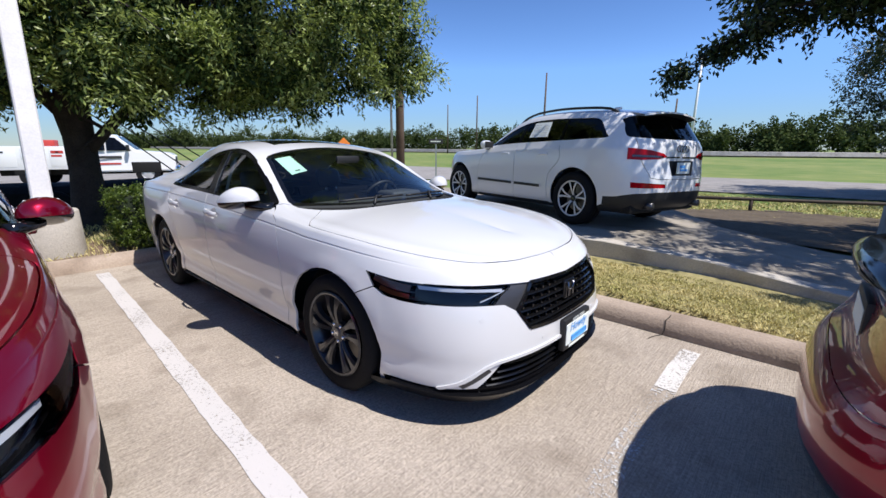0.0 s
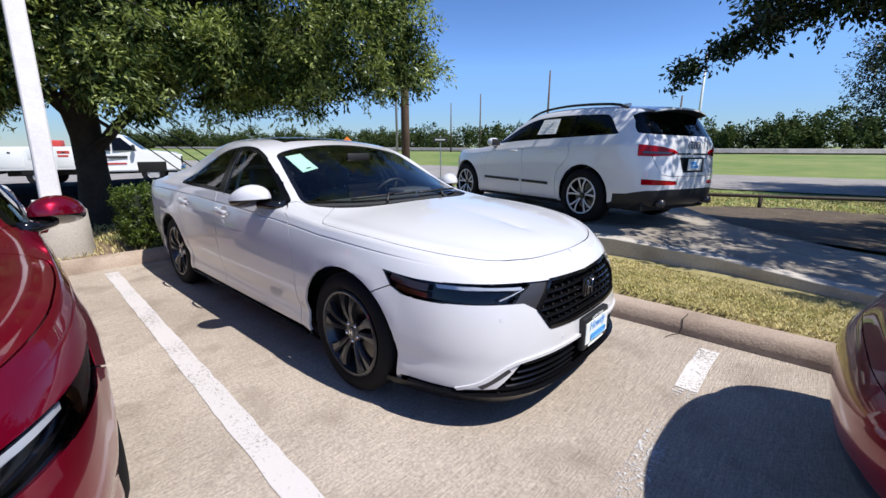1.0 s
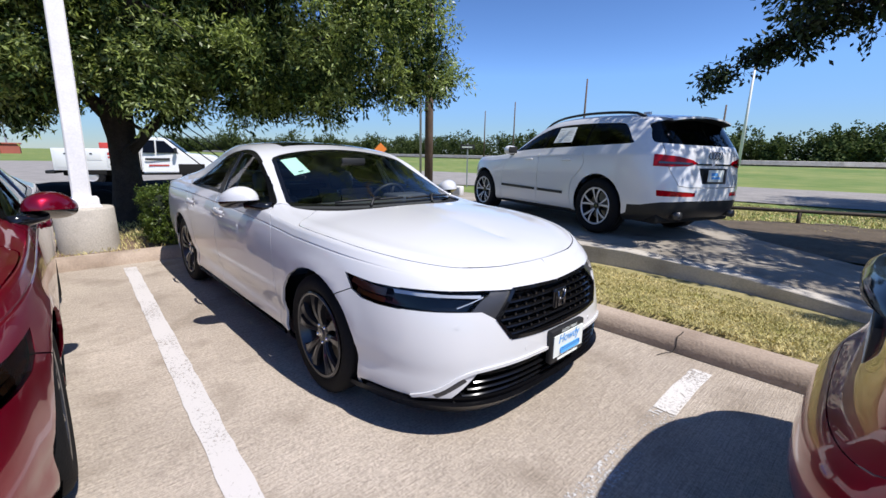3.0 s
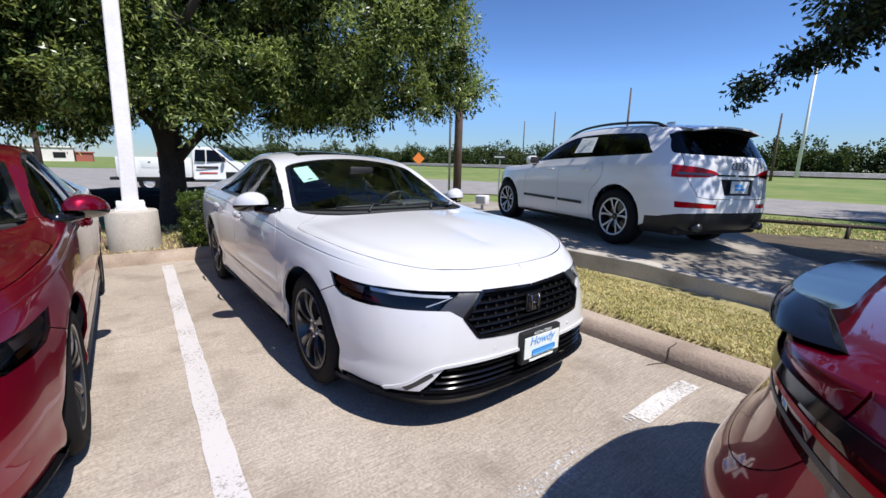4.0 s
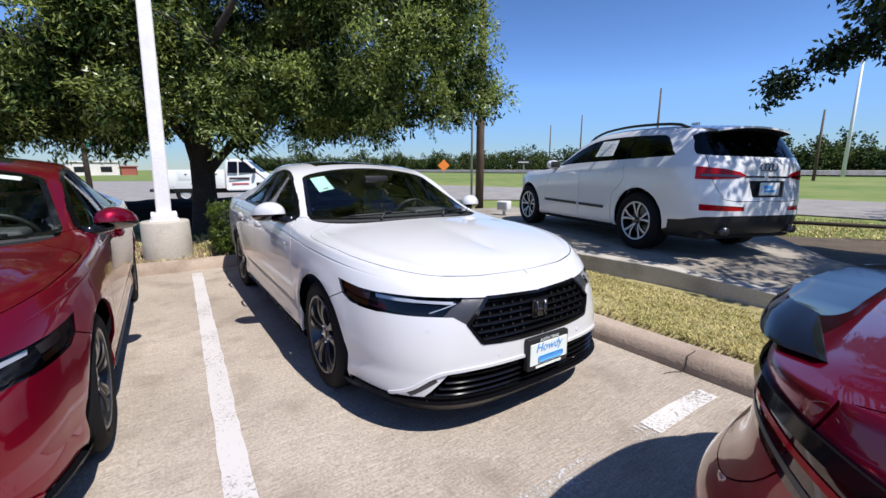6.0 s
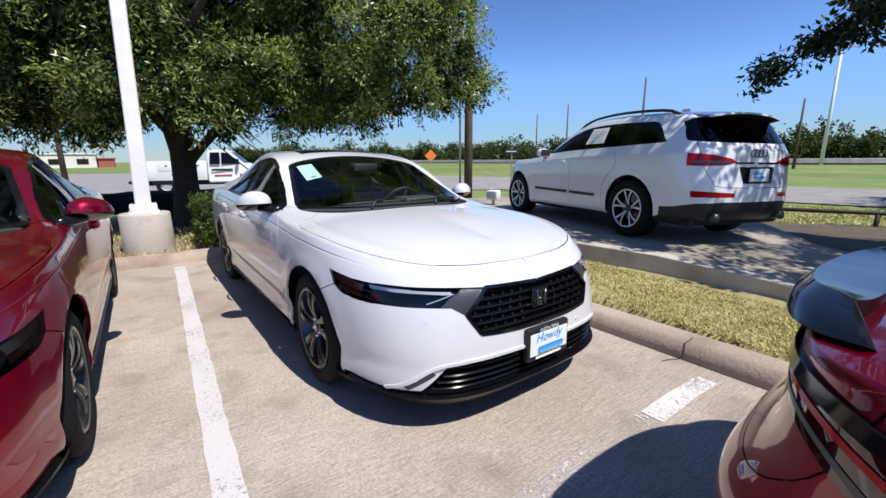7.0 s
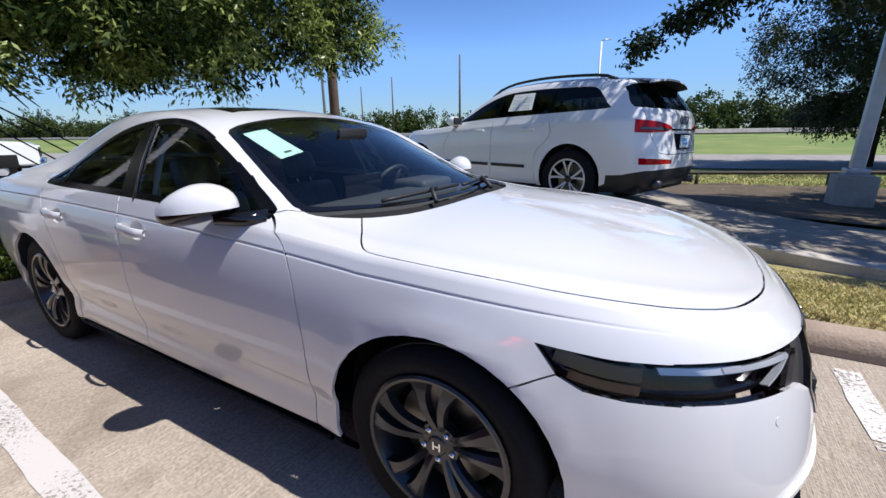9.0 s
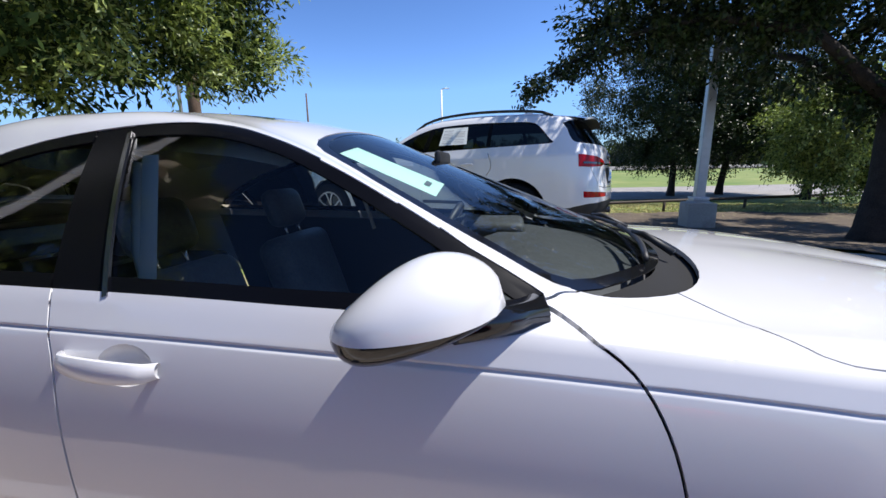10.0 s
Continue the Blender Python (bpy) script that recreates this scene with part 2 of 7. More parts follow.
SOIL = mat("bare_soil", (0.17, 0.115, 0.075), 0.95, noise_amt=0.35, noise_scale=2.5, bump=0.6, bump_scale=30)
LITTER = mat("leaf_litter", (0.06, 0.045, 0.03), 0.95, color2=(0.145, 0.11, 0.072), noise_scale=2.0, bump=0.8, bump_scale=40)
TURF = mat("turf_soil", (0.23, 0.205, 0.08), 0.95, color2=(0.42, 0.35, 0.17), noise_scale=1.1, bump=0.6, bump_scale=70)
FIELD = mat("field_grass", (0.085, 0.16, 0.02), 0.95, color2=(0.24, 0.255, 0.075), noise_scale=0.07, bump=0.5, bump_scale=12)
GRASS = mat("grass_blades", (0.32, 0.30, 0.085), 0.8, color2=(0.70, 0.59, 0.29), noise_scale=1.3, island=0.35)
BARK = mat("bark", (0.016, 0.013, 0.011), 0.95, color2=(0.045, 0.036, 0.03), noise_scale=6, bump=0.9, bump_scale=25)
WOOD_POLE = mat("weathered_pole", (0.08, 0.05, 0.032), 0.9, color2=(0.15, 0.10, 0.07), noise_scale=4, bump=0.4)
LEAF = leaf_mat("leaf_green", (0.022, 0.048, 0.009), (0.40, 0.47, 0.15), 0.32, 0.34, 0.5)
# darker copy of LEAF: shade inside the crown is put into the colour
LEAF_INNER_SHADE = leaf_mat("leaf_inner_shade", (0.008, 0.018, 0.005), (0.035, 0.06, 0.014), 0.1, 0.7, 0.1)
WALL_CONCRETE = concrete_mat("wall_concrete", (0.42, 0.38, 0.325), (0.55, 0.505, 0.44), False)
# near-black leaves: the shaded, backlit look of these trees is put into the colour
LEAF_BACKLIT = leaf_mat("leaf_backlit", (0.010, 0.020, 0.007), (0.04, 0.065, 0.016), 0.08)
LEAF_HEDGE = leaf_mat("leaf_hedge", (0.03, 0.06, 0.01), (0.15, 0.20, 0.04))
LEAF_FAR = leaf_mat("leaf_far", (0.03, 0.05, 0.018), (0.10, 0.125, 0.045), 0.15, 0.9, 0.05)
POLE_WHITE = mat("pole_paint", (0.78, 0.76, 0.74), 0.5, noise_amt=0.08, noise_scale=5)
GALV = mat("galvanised_steel", (0.42, 0.43, 0.45), 0.45, 0.7, noise_amt=0.1)
RUST_STEEL = mat("rusty_rail", (0.06, 0.045, 0.035), 0.75, 0.3, noise_amt=0.35, noise_scale=9)
TRUCK_WHITE = mat("truck_white", (0.78, 0.78, 0.78), 0.3, 0, 0.6)
ORANGE = mat("orange_sign", (0.85, 0.22, 0.03), 0.6)
TARP = mat("black_tarp", (0.012, 0.012, 0.012), 0.85, spec=0.15, noise_amt=0.3, noise_scale=3, bump=0.3, bump_scale=14)
EMBANKMENT = concrete_mat("sunlit_parapet", (0.4, 0.37, 0.33), (0.52, 0.49, 0.44), False)


# ---- building helpers ----
def link(name, bm, material, parent=None, label="", smooth=True, sharp=None):
    me = bpy.data.meshes.new(name)
    if sharp is not None:
        for e in bm.edges:
            if len(e.link_faces) == 2 and e.calc_face_angle(0) > sharp:
                e.smooth = False
    for f in bm.faces:
        f.smooth = smooth
    bm.normal_update()
    bm.to_mesh(me)
    bm.free()
    for m in material if isinstance(material, (list, tuple)) else [material]:
        me.materials.append(m)
    ob = new(name, me)
    if parent is not None:
        ob.parent = parent
    if label:
        tagged(ob, label)
    return ob


def part(name, bm, material, parent, label="", smooth=True, sharp=radians(35)):
    return link(name, bm, material, parent, label, smooth, sharp)


def thing(name, label, category, group="", kind="", m=None):
    ob = new(name)
    ob.empty_display_size = 0.2
    if m is not None:
        ob.matrix_world = m
    return tagged(ob, label, category, group, kind)


def box(bm, lo, hi, bevel=0.0, segs=2, m=None):
    r = bmesh.ops.create_cube(bm, size=1)
    vs = r["verts"]
    c = [(a + b) / 2 for a, b in zip(lo, hi)]
    s = [b - a for a, b in zip(lo, hi)]
    for v in vs:
        v.co = Vector((c[0] + v.co.x * s[0], c[1] + v.co.y * s[1], c[2] + v.co.z * s[2]))
    if bevel:
        es = list({e for v in vs for e in v.link_edges})
        r = bmesh.ops.bevel(bm, geom=es, offset=bevel, segments=segs, affect="EDGES", profile=0.5)
        vs = list({v for f in r["faces"] for v in f.verts} | {v for v in vs if v.is_valid})
    if m is not None:
        bmesh.ops.transform(bm, matrix=m, verts=vs)
    return vs


def boxbm(lo, hi, bevel=0.0, segs=2, m=None):
    bm = bmesh.new()
    box(bm, lo, hi, bevel, segs, m)
    return bm


def tube(bm, pts, radii, n=10, cap=True):
    """A tapered tube along points."""
    rings = []
    pts = [Vector(p) for p in pts]
    if not isinstance(radii, (list, tuple)):
        radii = [radii] * len(pts)
    prev = None
    for i, p in enumerate(pts):
        d = (pts[min(i + 1, len(pts) - 1)] - pts[max(i - 1, 0)]).normalized()
        if prev is None:
            a = d.orthogonal().normalized()
        else:
            a = (prev - d * prev.dot(d)).normalized()
        prev = a
        b = d.cross(a)
        rings.append([bm.verts.new(p + (a * math.cos(k * math.tau / n) + b * math.sin(k * math.tau / n)) * radii[i]) for k in range(n)])
    for r0, r1 in zip(rings, rings[1:]):
        for k in range(n):
            bm.faces.new((r0[k], r0[(k + 1) % n], r1[(k + 1) % n], r1[k]))
    if cap:
        bm.faces.new(rings[0][::-1])
        bm.faces.new(rings[-1])
    return rings


def lathe(bm, profile, n=48, axis="y", close=False):
    """Turns (radius, height) pairs round an axis."""
    rings = []
    for r, h in profile:
        ring = []
        for k in range(n):
            a = k * math.tau / n
            c, s = r * math.cos(a), r * math.sin(a)
            ring.append(bm.verts.new((c, h, s) if axis == "y" else (c, s, h)))
        rings.append(ring)
    pairs = list(zip(rings, rings[1:])) + ([(rings[-1], rings[0])] if close else [])
    for r0, r1 in pairs:
        for k in range(n):
            q = (r0[k], r0[(k + 1) % n], r1[(k + 1) % n], r1[k])
            bm.faces.new(q if axis == "z" else q[::-1])
    return rings


def grid(bm, pts):
    """Faces over a 2-D list of points."""
    vs = [[bm.verts.new(p) for p in row] for row in pts]
    for r0, r1 in zip(vs, vs[1:]):
        for a, b, c, d in zip(r0, r0[1:], r1[1:], r1):
            bm.faces.new((a, b, c, d))
    return vs


def prism(bm, outline, z0, z1):
    """An upright slab over an (x, y) outline."""
    lo = [bm.verts.new((x, y, z0)) for x, y in outline]
    hi = [bm.verts.new((x, y, z1)) for x, y in outline]
    n = len(lo)
    bm.faces.new(lo[::-1])
    bm.faces.new(hi)
    for i in range(n):
        bm.faces.new((lo[i], lo[(i + 1) % n], hi[(i + 1) % n], hi[i]))


def pchip(xs, ys):
    """A smooth curve through points that does not overshoot."""
    xs, ys = np.array(xs, float), np.array(ys, float)
    if xs[0] > xs[-1]:
        xs, ys = xs[::-1], ys[::-1]
    h, d = np.diff(xs), np.diff(ys) / np.diff(xs)
    m = np.zeros(len(xs))
    for i in range(1, len(xs) - 1):
        if d[i - 1] * d[i] > 0:
            w1, w2 = 2 * h[i] + h[i - 1], h[i] + 2 * h[i - 1]
            m[i] = (w1 + w2) / (w1 / d[i - 1] + w2 / d[i])
    m[0], m[-1] = d[0], d[-1]

    def f(x):
        x = min(max(x, xs[0]), xs[-1])
        i = min(max(int(np.searchsorted(xs, x)) - 1, 0), len(h) - 1)
        t = (x - xs[i]) / h[i]
        return float((1 + 2 * t) * (1 - t) ** 2 * ys[i] + t * (1 - t) ** 2 * h[i] * m[i]
                     + t * t * (3 - 2 * t) * ys[i + 1] + t * t * (t - 1) * h[i] * m[i + 1])
    return f


def text_bm(string, size, m, shear=0.0, depth=0.0015):
    cu = bpy.data.curves.new("lettering", "FONT")
    cu.body, cu.size, cu.align_x, cu.align_y, cu.shear, cu.extrude = string, size, "CENTER", "CENTER", shear, depth
    cu.resolution_u = 3
    ob = bpy.data.objects.new("lettering", cu)
    me = bpy.data.meshes.new_from_object(ob)
    bm = bmesh.new()
    bm.from_mesh(me)
    bmesh.ops.transform(bm, matrix=m, verts=bm.verts)
    bpy.data.objects.remove(ob)
    bpy.data.meshes.remove(me)
    bpy.data.curves.remove(cu)
    return bm


# ---- ground and road ----
LOT_SLOPE = (0.022, -0.042)


def lot_z(x, y):
    """The parking lot falls gently to the kerb."""
    return -0.055 + LOT_SLOPE[0] * (x + 1.98) + LOT_SLOPE[1] * (y - 2.15)


def verge_z(x, y):
    """Planting strip and verge beyond the kerbs, level country further off."""
    r = math.hypot(x + 2, y - 2)
    far = -0.255 + 0.0165 * (x + 1.98) - 0.0315 * (y - 2.15)
    if r > 10:
        return far
    near = -0.05
    if x > KERB_X - 0.3 and y < KERB_Y + 0.22:
        near = -0.5
    elif y > 3.4 and x > -6.5:
        near = 0.05 - 0.27 * min(1, max(0, (y - 3.6) / 1.6))
        if y > 5.6:
            near = -0.22
    k = max(0, min(1, (r - 6) / 4))
    k = k * k * (3 - 2 * k)
    return near + (far - near) * k


KERB_Y, KERB_X = 3.42, -6.27


def sheet(name, outline_fn, xs, ys, zfn, material, label, category, kind="structure", smooth=True):
    bm = bmesh.new()
    vs = {}
    for i, x in enumerate(xs):
        for j, y in enumerate(ys):
            if i + 1 < len(xs) and j + 1 < len(ys) and outline_fn((x + xs[i + 1]) / 2, (y + ys[j + 1]) / 2):
                q = []
                for a, b in ((i, j), (i + 1, j), (i + 1, j + 1), (i, j + 1)):
                    if (a, b) not in vs:
                        vs[a, b] = bm.verts.new((xs[a], ys[b], zfn(xs[a], ys[b])))
                    q.append(vs[a, b])
                bm.faces.new(q)
    return tagged(link(name, bm, material, smooth=smooth), label, category, "", kind)


def steps(*spans):
    out = []
    for a, b, n in spans:
        out += [a + (b - a) * i / n for i in range(n)]
    return out + [spans[-1][1]]


GX = steps((-700, -120, 10), (-120, -30, 18), (-30, -12, 18), (-12, 8, 60), (8, 30, 22), (30, 120, 18), (120, 700, 10))
GY = steps((-500, -60, 8), (-60, -4, 14), (-4, 3.4, 20), (3.4, 12, 36), (12, 30, 18), (30, 120, 30), (120, 800, 12))
ground = sheet("ground", lambda x, y: not (x > KERB_X + 0.2 and x < 26 and y < KERB_Y - 0.1 and y > -30), GX, GY, verge_z, FIELD,
               "mown grass and open land reaching the horizon", "ground")
sheet("parking_lot", lambda x, y: True, steps((KERB_X - 0.02, 27, 44)), steps((-31, KERB_Y + 0.02, 40)), lot_z, CONCRETE,
      "sunlit broom-finished concrete parking lot with stains", "parking lot")


def ribbon(name, near, far, z0, n, material, label, category, lift=0.0):
    """A road surface between two edge curves."""
    fn = [pchip([p[0] for p in near], [p[1] for p in near]), pchip([p[0] for p in far], [p[1] for p in far])]
    bm = bmesh.new()
    rows = []
    for i in range(n + 1):
        t = i / n
        xa = near[0][0] + (near[-1][0] - near[0][0]) * t
        xb = far[0][0] + (far[-1][0] - far[0][0]) * t
        a, b = Vector((xa, fn[0](xa), 0)), Vector((xb, fn[1](xb), 0))
        row = []
        for k in range(5):
            p = a.lerp(b, k / 4)
            row.append((p.x, p.y, verge_z(p.x, p.y) + 0.04 + lift if z0 is None else z0))
        rows.append(row)
    grid(bm, rows)
    bmesh.ops.recalc_face_normals(bm, faces=bm.faces)
    if sum(f.normal.z for f in bm.faces) < 0:
        bmesh.ops.reverse_faces(bm, faces=bm.faces)
    return tagged(link(name, bm, material), label, category, "", "structure")


ROAD_NEAR = [(-60, -52), (-36, -24), (-23.5, -6), (-20, 3), (-18, 10), (-15.2, 15.2), (-8, 17.8), (-2, 18.8), (10.9, 21), (30, 26), (90, 47)]
ROAD_FAR = [(-110, -44), (-75, -10), (-57, 14), (-40, 20), (-30, 23.5), (-26, 25), (-12, 26.8), (-3, 28), (8, 30.3), (20, 33.8), (90, 58)]
ribbon("road", ROAD_NEAR, ROAD_FAR, None, 90, ASPHALT, "sun-bleached grey asphalt access road", "road")
HWY_NEAR = [(-300, 70), (-160, 84), (-60, 92), (-12, 98), (12, 108), (120, 150)]
HWY_FAR = [(-300, 86), (-160, 100), (-60, 108), (-12, 114), (12, 124), (120, 166)]
ribbon("highway", HWY_NEAR, HWY_FAR, None, 60, CONCRETE_PALE, "pale concrete highway across the field", "road", 0.25)
# low concrete barrier along the highway
bm = bmesh.new()
hf = pchip([p[0] for p in HWY_FAR], [p[1] for p in HWY_FAR])
prof = [(-0.5, 0), (-0.35, 0.3), (-0.2, 1.0), (0.0, 1.05), (0.2, 1.0), (0.4, 0)]
rows = []
for i in range(61):
    x = -300 + 420 * i / 60
    y = hf(x) - 14.0
    rows.append([(x, y + a, verge_z(x, y) - 0.02 + b) for a, b in prof])
grid(bm, rows)
bmesh.ops.recalc_face_normals(bm, faces=bm.faces)
tagged(link("parapet", bm, EMBANKMENT, smooth=False), "pale concrete parapet along the highway", "parapet", "", "structure")


# kerbs: a rounded section swept along the lot's edges
def kerb(name, pts, zs, label):
    prof = [(-0.02, -0.25), (-0.01, 0.05), (0.02, 0.115), (0.06, 0.14), (0.17, 0.145), (0.19, 0.12), (0.2, -0.25)]
    bm = bmesh.new()
    rows = []
    pts = [Vector((*p, 0)) for p in pts]
    for i, p in enumerate(pts):
        d = (pts[min(i + 1, len(pts) - 1)] - pts[max(i - 1, 0)]).normalized()
        nrm = Vector((-d.y, d.x, 0))
        rows.append([p + nrm * a + Vector((0, 0, zs(p.x, p.y) + b)) for a, b in prof])
    grid(bm, rows)
    bmesh.ops.recalc_face_normals(bm, faces=bm.faces)
    return tagged(link(name, bm, KERB_CONCRETE, sharp=radians(50)), label, "kerb", "", "structure")


cor = [(KERB_X + 0.45 - 0.45 * math.cos(a), KERB_Y - 0.45 + 0.45 * math.sin(a)) for a in [math.pi / 2 * i / 8 for i in range(9)]]
kerb_path = [(KERB_X, -30 + i) for i in range(33)] + cor + [(-5.2 + 0.8 * i, KERB_Y) for i in range(41)]
kerb("kerb", kerb_path, lot_z, "rounded concrete kerb stained brown at its foot")


def flat_strip(name, a, b, width, material, label):
    """Painted line lying on the lot."""
    a, b = Vector((*a, 0)), Vector((*b, 0))
    d = (b - a).normalized()
    s = Vector((-d.y, d.x, 0)) * width / 2
    bm = bmesh.new()
    rows = []
    n = max(2, int((b - a).length / 0.1))
    rng = random.Random(len(name) + int(a.x * 10))
    for i in range(n + 1):
        p = a.lerp(b, i / n)
        ja, jb = rng.uniform(-0.004, 0.004), rng.uniform(-0.004, 0.004)
        rows.append([(q.x, q.y, lot_z(q.x, q.y) + 0.005) for q in (p - s * (1 + ja * 20), p + s * (1 + jb * 20))])
    grid(bm, rows)
    bmesh.ops.recalc_face_normals(bm, faces=bm.faces)
    if sum(f.normal.z for f in bm.faces) < 0:
        bmesh.ops.reverse_faces(bm, faces=bm.faces)
    return tagged(link(name, bm, material), label, "painted line", "parking lines", "structure")


flat_strip("parking_line", (-6.04, 0.727), (-0.2, 0.545), 0.127, LINE, "worn white painted parking bay line on concrete")
# flaking second line: whole near the kerb, scraps further out
flat_strip("parking_line", (-0.475, 3.24), (-0.475, 2.56), 0.125, LINE_HALF, "flaking white parking line beside the kerb")
flat_strip("parking_line", (-0.475, 2.56), (-0.455, -0.7), 0.125, LINE_OLD, "scraps of an old flaking white parking line")
# crack across the kerb
bm = bmesh.new()
rows = []
for k, (a, b) in enumerate([(-0.16, 0.003), (-0.10, 0.003), (-0.05, 0.003), (-0.024, 0.004), (-0.013, 0.05), (0.018, 0.117), (0.06, 0.142), (0.17, 0.147)]):
    x = -0.71 + (-0.06, -0.045, -0.02, 0.0, 0.012, 0.004, 0.022, 0.014)[k]
    z = lot_z(x, KERB_Y + a) + b
    rows.append([(x - 0.004, KERB_Y + a, z + 0.002), (x + 0.004, KERB_Y + a, z + 0.002)])
grid(bm, rows)
tagged(link("kerb_crack", bm, VOID_CRACK), "dark crack running across the kerb", "crack", "", "structure")

# display pad for the sport utility, with a low retaining wall in front
PAD = [(-9.5, 5.35), (-3.1, 5.50), (-2.04, 5.66), (-0.85, 5.74), (0.0, 5.64), (0.9, 5.5), (3.5, 5.7), (12, 6.5), (12, 8.2), (3.5, 7.6), (0.3, 7.7), (-1.1, 8.3), (-2.3, 9.9), (-9.5, 10.1)]


def pad_z(x, y):
    plane = -0.101 + 0.0165 * (min(x, -1.5) + 5.709) - 0.0495 * (y - 8.196)
    edge = max(0, min(1, (6.3 - y) / 0.7))
    return plane - 0.05 * edge * edge * (3 - 2 * edge) - 0.11 * max(0, min(1, (x + 2.0) / 1.8)) - 0.12 * max(0, min(1, (x + 0.3) / 3))


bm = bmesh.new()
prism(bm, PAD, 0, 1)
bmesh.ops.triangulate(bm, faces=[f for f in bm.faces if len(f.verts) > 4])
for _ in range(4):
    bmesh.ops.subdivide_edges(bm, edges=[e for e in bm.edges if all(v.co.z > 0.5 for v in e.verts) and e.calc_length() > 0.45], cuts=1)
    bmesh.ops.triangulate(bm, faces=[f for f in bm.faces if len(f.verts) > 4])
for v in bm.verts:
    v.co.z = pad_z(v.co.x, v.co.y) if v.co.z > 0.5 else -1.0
tagged(link("display_pad", bm, PAD_CONCRETE_SHADED, smooth=False), "raised concrete display pad, tree shade partly put into its colour", "pavement", "", "structure")
bm = bmesh.new()
wall_pts = [(-9.5, 5.31), (-3.1, 5.46), (-2.04, 5.64), (-0.85, 5.75), (0.0, 5.65), (0.9, 5.52)]
rows = []
for i, (x, y) in enumerate(wall_pts):
    top = pad_z(x, y) + (0.02 if i < 2 else 0.012)
    rows.append([(x, y - 0.1, -0.5), (x, y - 0.1, top - 0.01), (x, y - 0.09, top), (x, y + 0.09, top), (x, y + 0.1, top - 0.01), (x, y + 0.1, -0.5)])
grid(bm, rows)
bmesh.ops.recalc_face_normals(bm, faces=bm.faces)
tagged(link("retaining_wall", bm, WALL_CONCRETE, smooth=False), "low weathered concrete retaining wall beside the grass strip", "retaining wall", "", "structure")

# turf soil of the strip between kerb and wall, litter under the trees
sheet("grass_strip", lambda x, y: True, steps((-6.0, 12, 60)), steps((KERB_Y + 0.16, 5.6, 14)),
      lambda x, y: verge_z(x, y) + 0.035 + 0.012 * noise.noise((x * 3, y * 3, 0)), TURF, "patchy half-dry lawn strip behind the kerb", "lawn")
sheet("planting_bed", lambda x, y: True, steps((-9.5, KERB_X - 0.15, 20)), steps((-6, 5.2, 40)),
      lambda x, y: lot_z(x, y) + 0.085 + 0.02 * noise.noise((x, y, 3)) + 0.06 * max(0, 1 - abs(x + 6.2) / 0.7), SOIL, "bare reddish soil and thin grass under a tree", "soil")
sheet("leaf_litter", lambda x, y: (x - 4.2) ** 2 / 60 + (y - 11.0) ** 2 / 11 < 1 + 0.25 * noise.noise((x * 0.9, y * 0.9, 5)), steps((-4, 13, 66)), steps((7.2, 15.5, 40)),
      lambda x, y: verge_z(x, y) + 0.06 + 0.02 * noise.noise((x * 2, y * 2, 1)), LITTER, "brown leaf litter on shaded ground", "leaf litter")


def blades(name, region, n, height, seed, label, zfn, width=0.0045):
    """Tufts of grass as thin bent blades."""
    rng = np.random.RandomState(seed)
    verts, faces = [], []
    while len(faces) < n:
        x, y = rng.uniform(*region[0]), rng.uniform(*region[1])
        keep = noise.noise((x * 1.3, y * 1.3, 7.7)) + 0.5 * noise.noise((x * 6, y * 6, 1))
        if rng.rand() > 0.65 + keep:
            continue
        a, h = rng.uniform(0, math.tau), height * rng.uniform(0.4, 1.1)
        dx, dy, lean, w = math.cos(a), math.sin(a), h * rng.uniform(0.2, 1.0), width * rng.uniform(0.7, 1.3)
        z = zfn(x, y)
        k = len(verts)
        verts += [(x - dy * w, y + dx * w, z), (x + dy * w, y - dx * w, z),
                  (x + dx * lean * 0.35 + dy * w * 0.7, y + dy * lean * 0.35 - dx * w * 0.7, z + h * 0.6), (x + dx * lean, y + dy * lean, z + h)]
        faces.append((k, k + 1, k + 2, k + 3))
    me = bpy.data.meshes.new(name)
    me.from_pydata(verts, [], faces)
    me.materials.append(GRASS)
    return tagged(new(name, me), label, "grass", "", "stuff")


blades("grass", ((-3.6, 3.2), (KERB_Y + 0.17, 5.4)), 62000, 0.034, 3, "short mixed green and straw-coloured grass", lambda x, y: verge_z(x, y) + 0.03)
blades("grass", ((-9.2, -6.3), (-0.6, 3.5)), 5000, 0.07, 4, "thin grass under a shade tree", lambda x, y: -0.01)
blades("grass", ((-4.0, 14), (12.4, 17.6)), 30000, 0.07, 5, "green roadside grass", lambda x, y: verge_z(x, y), 0.012)


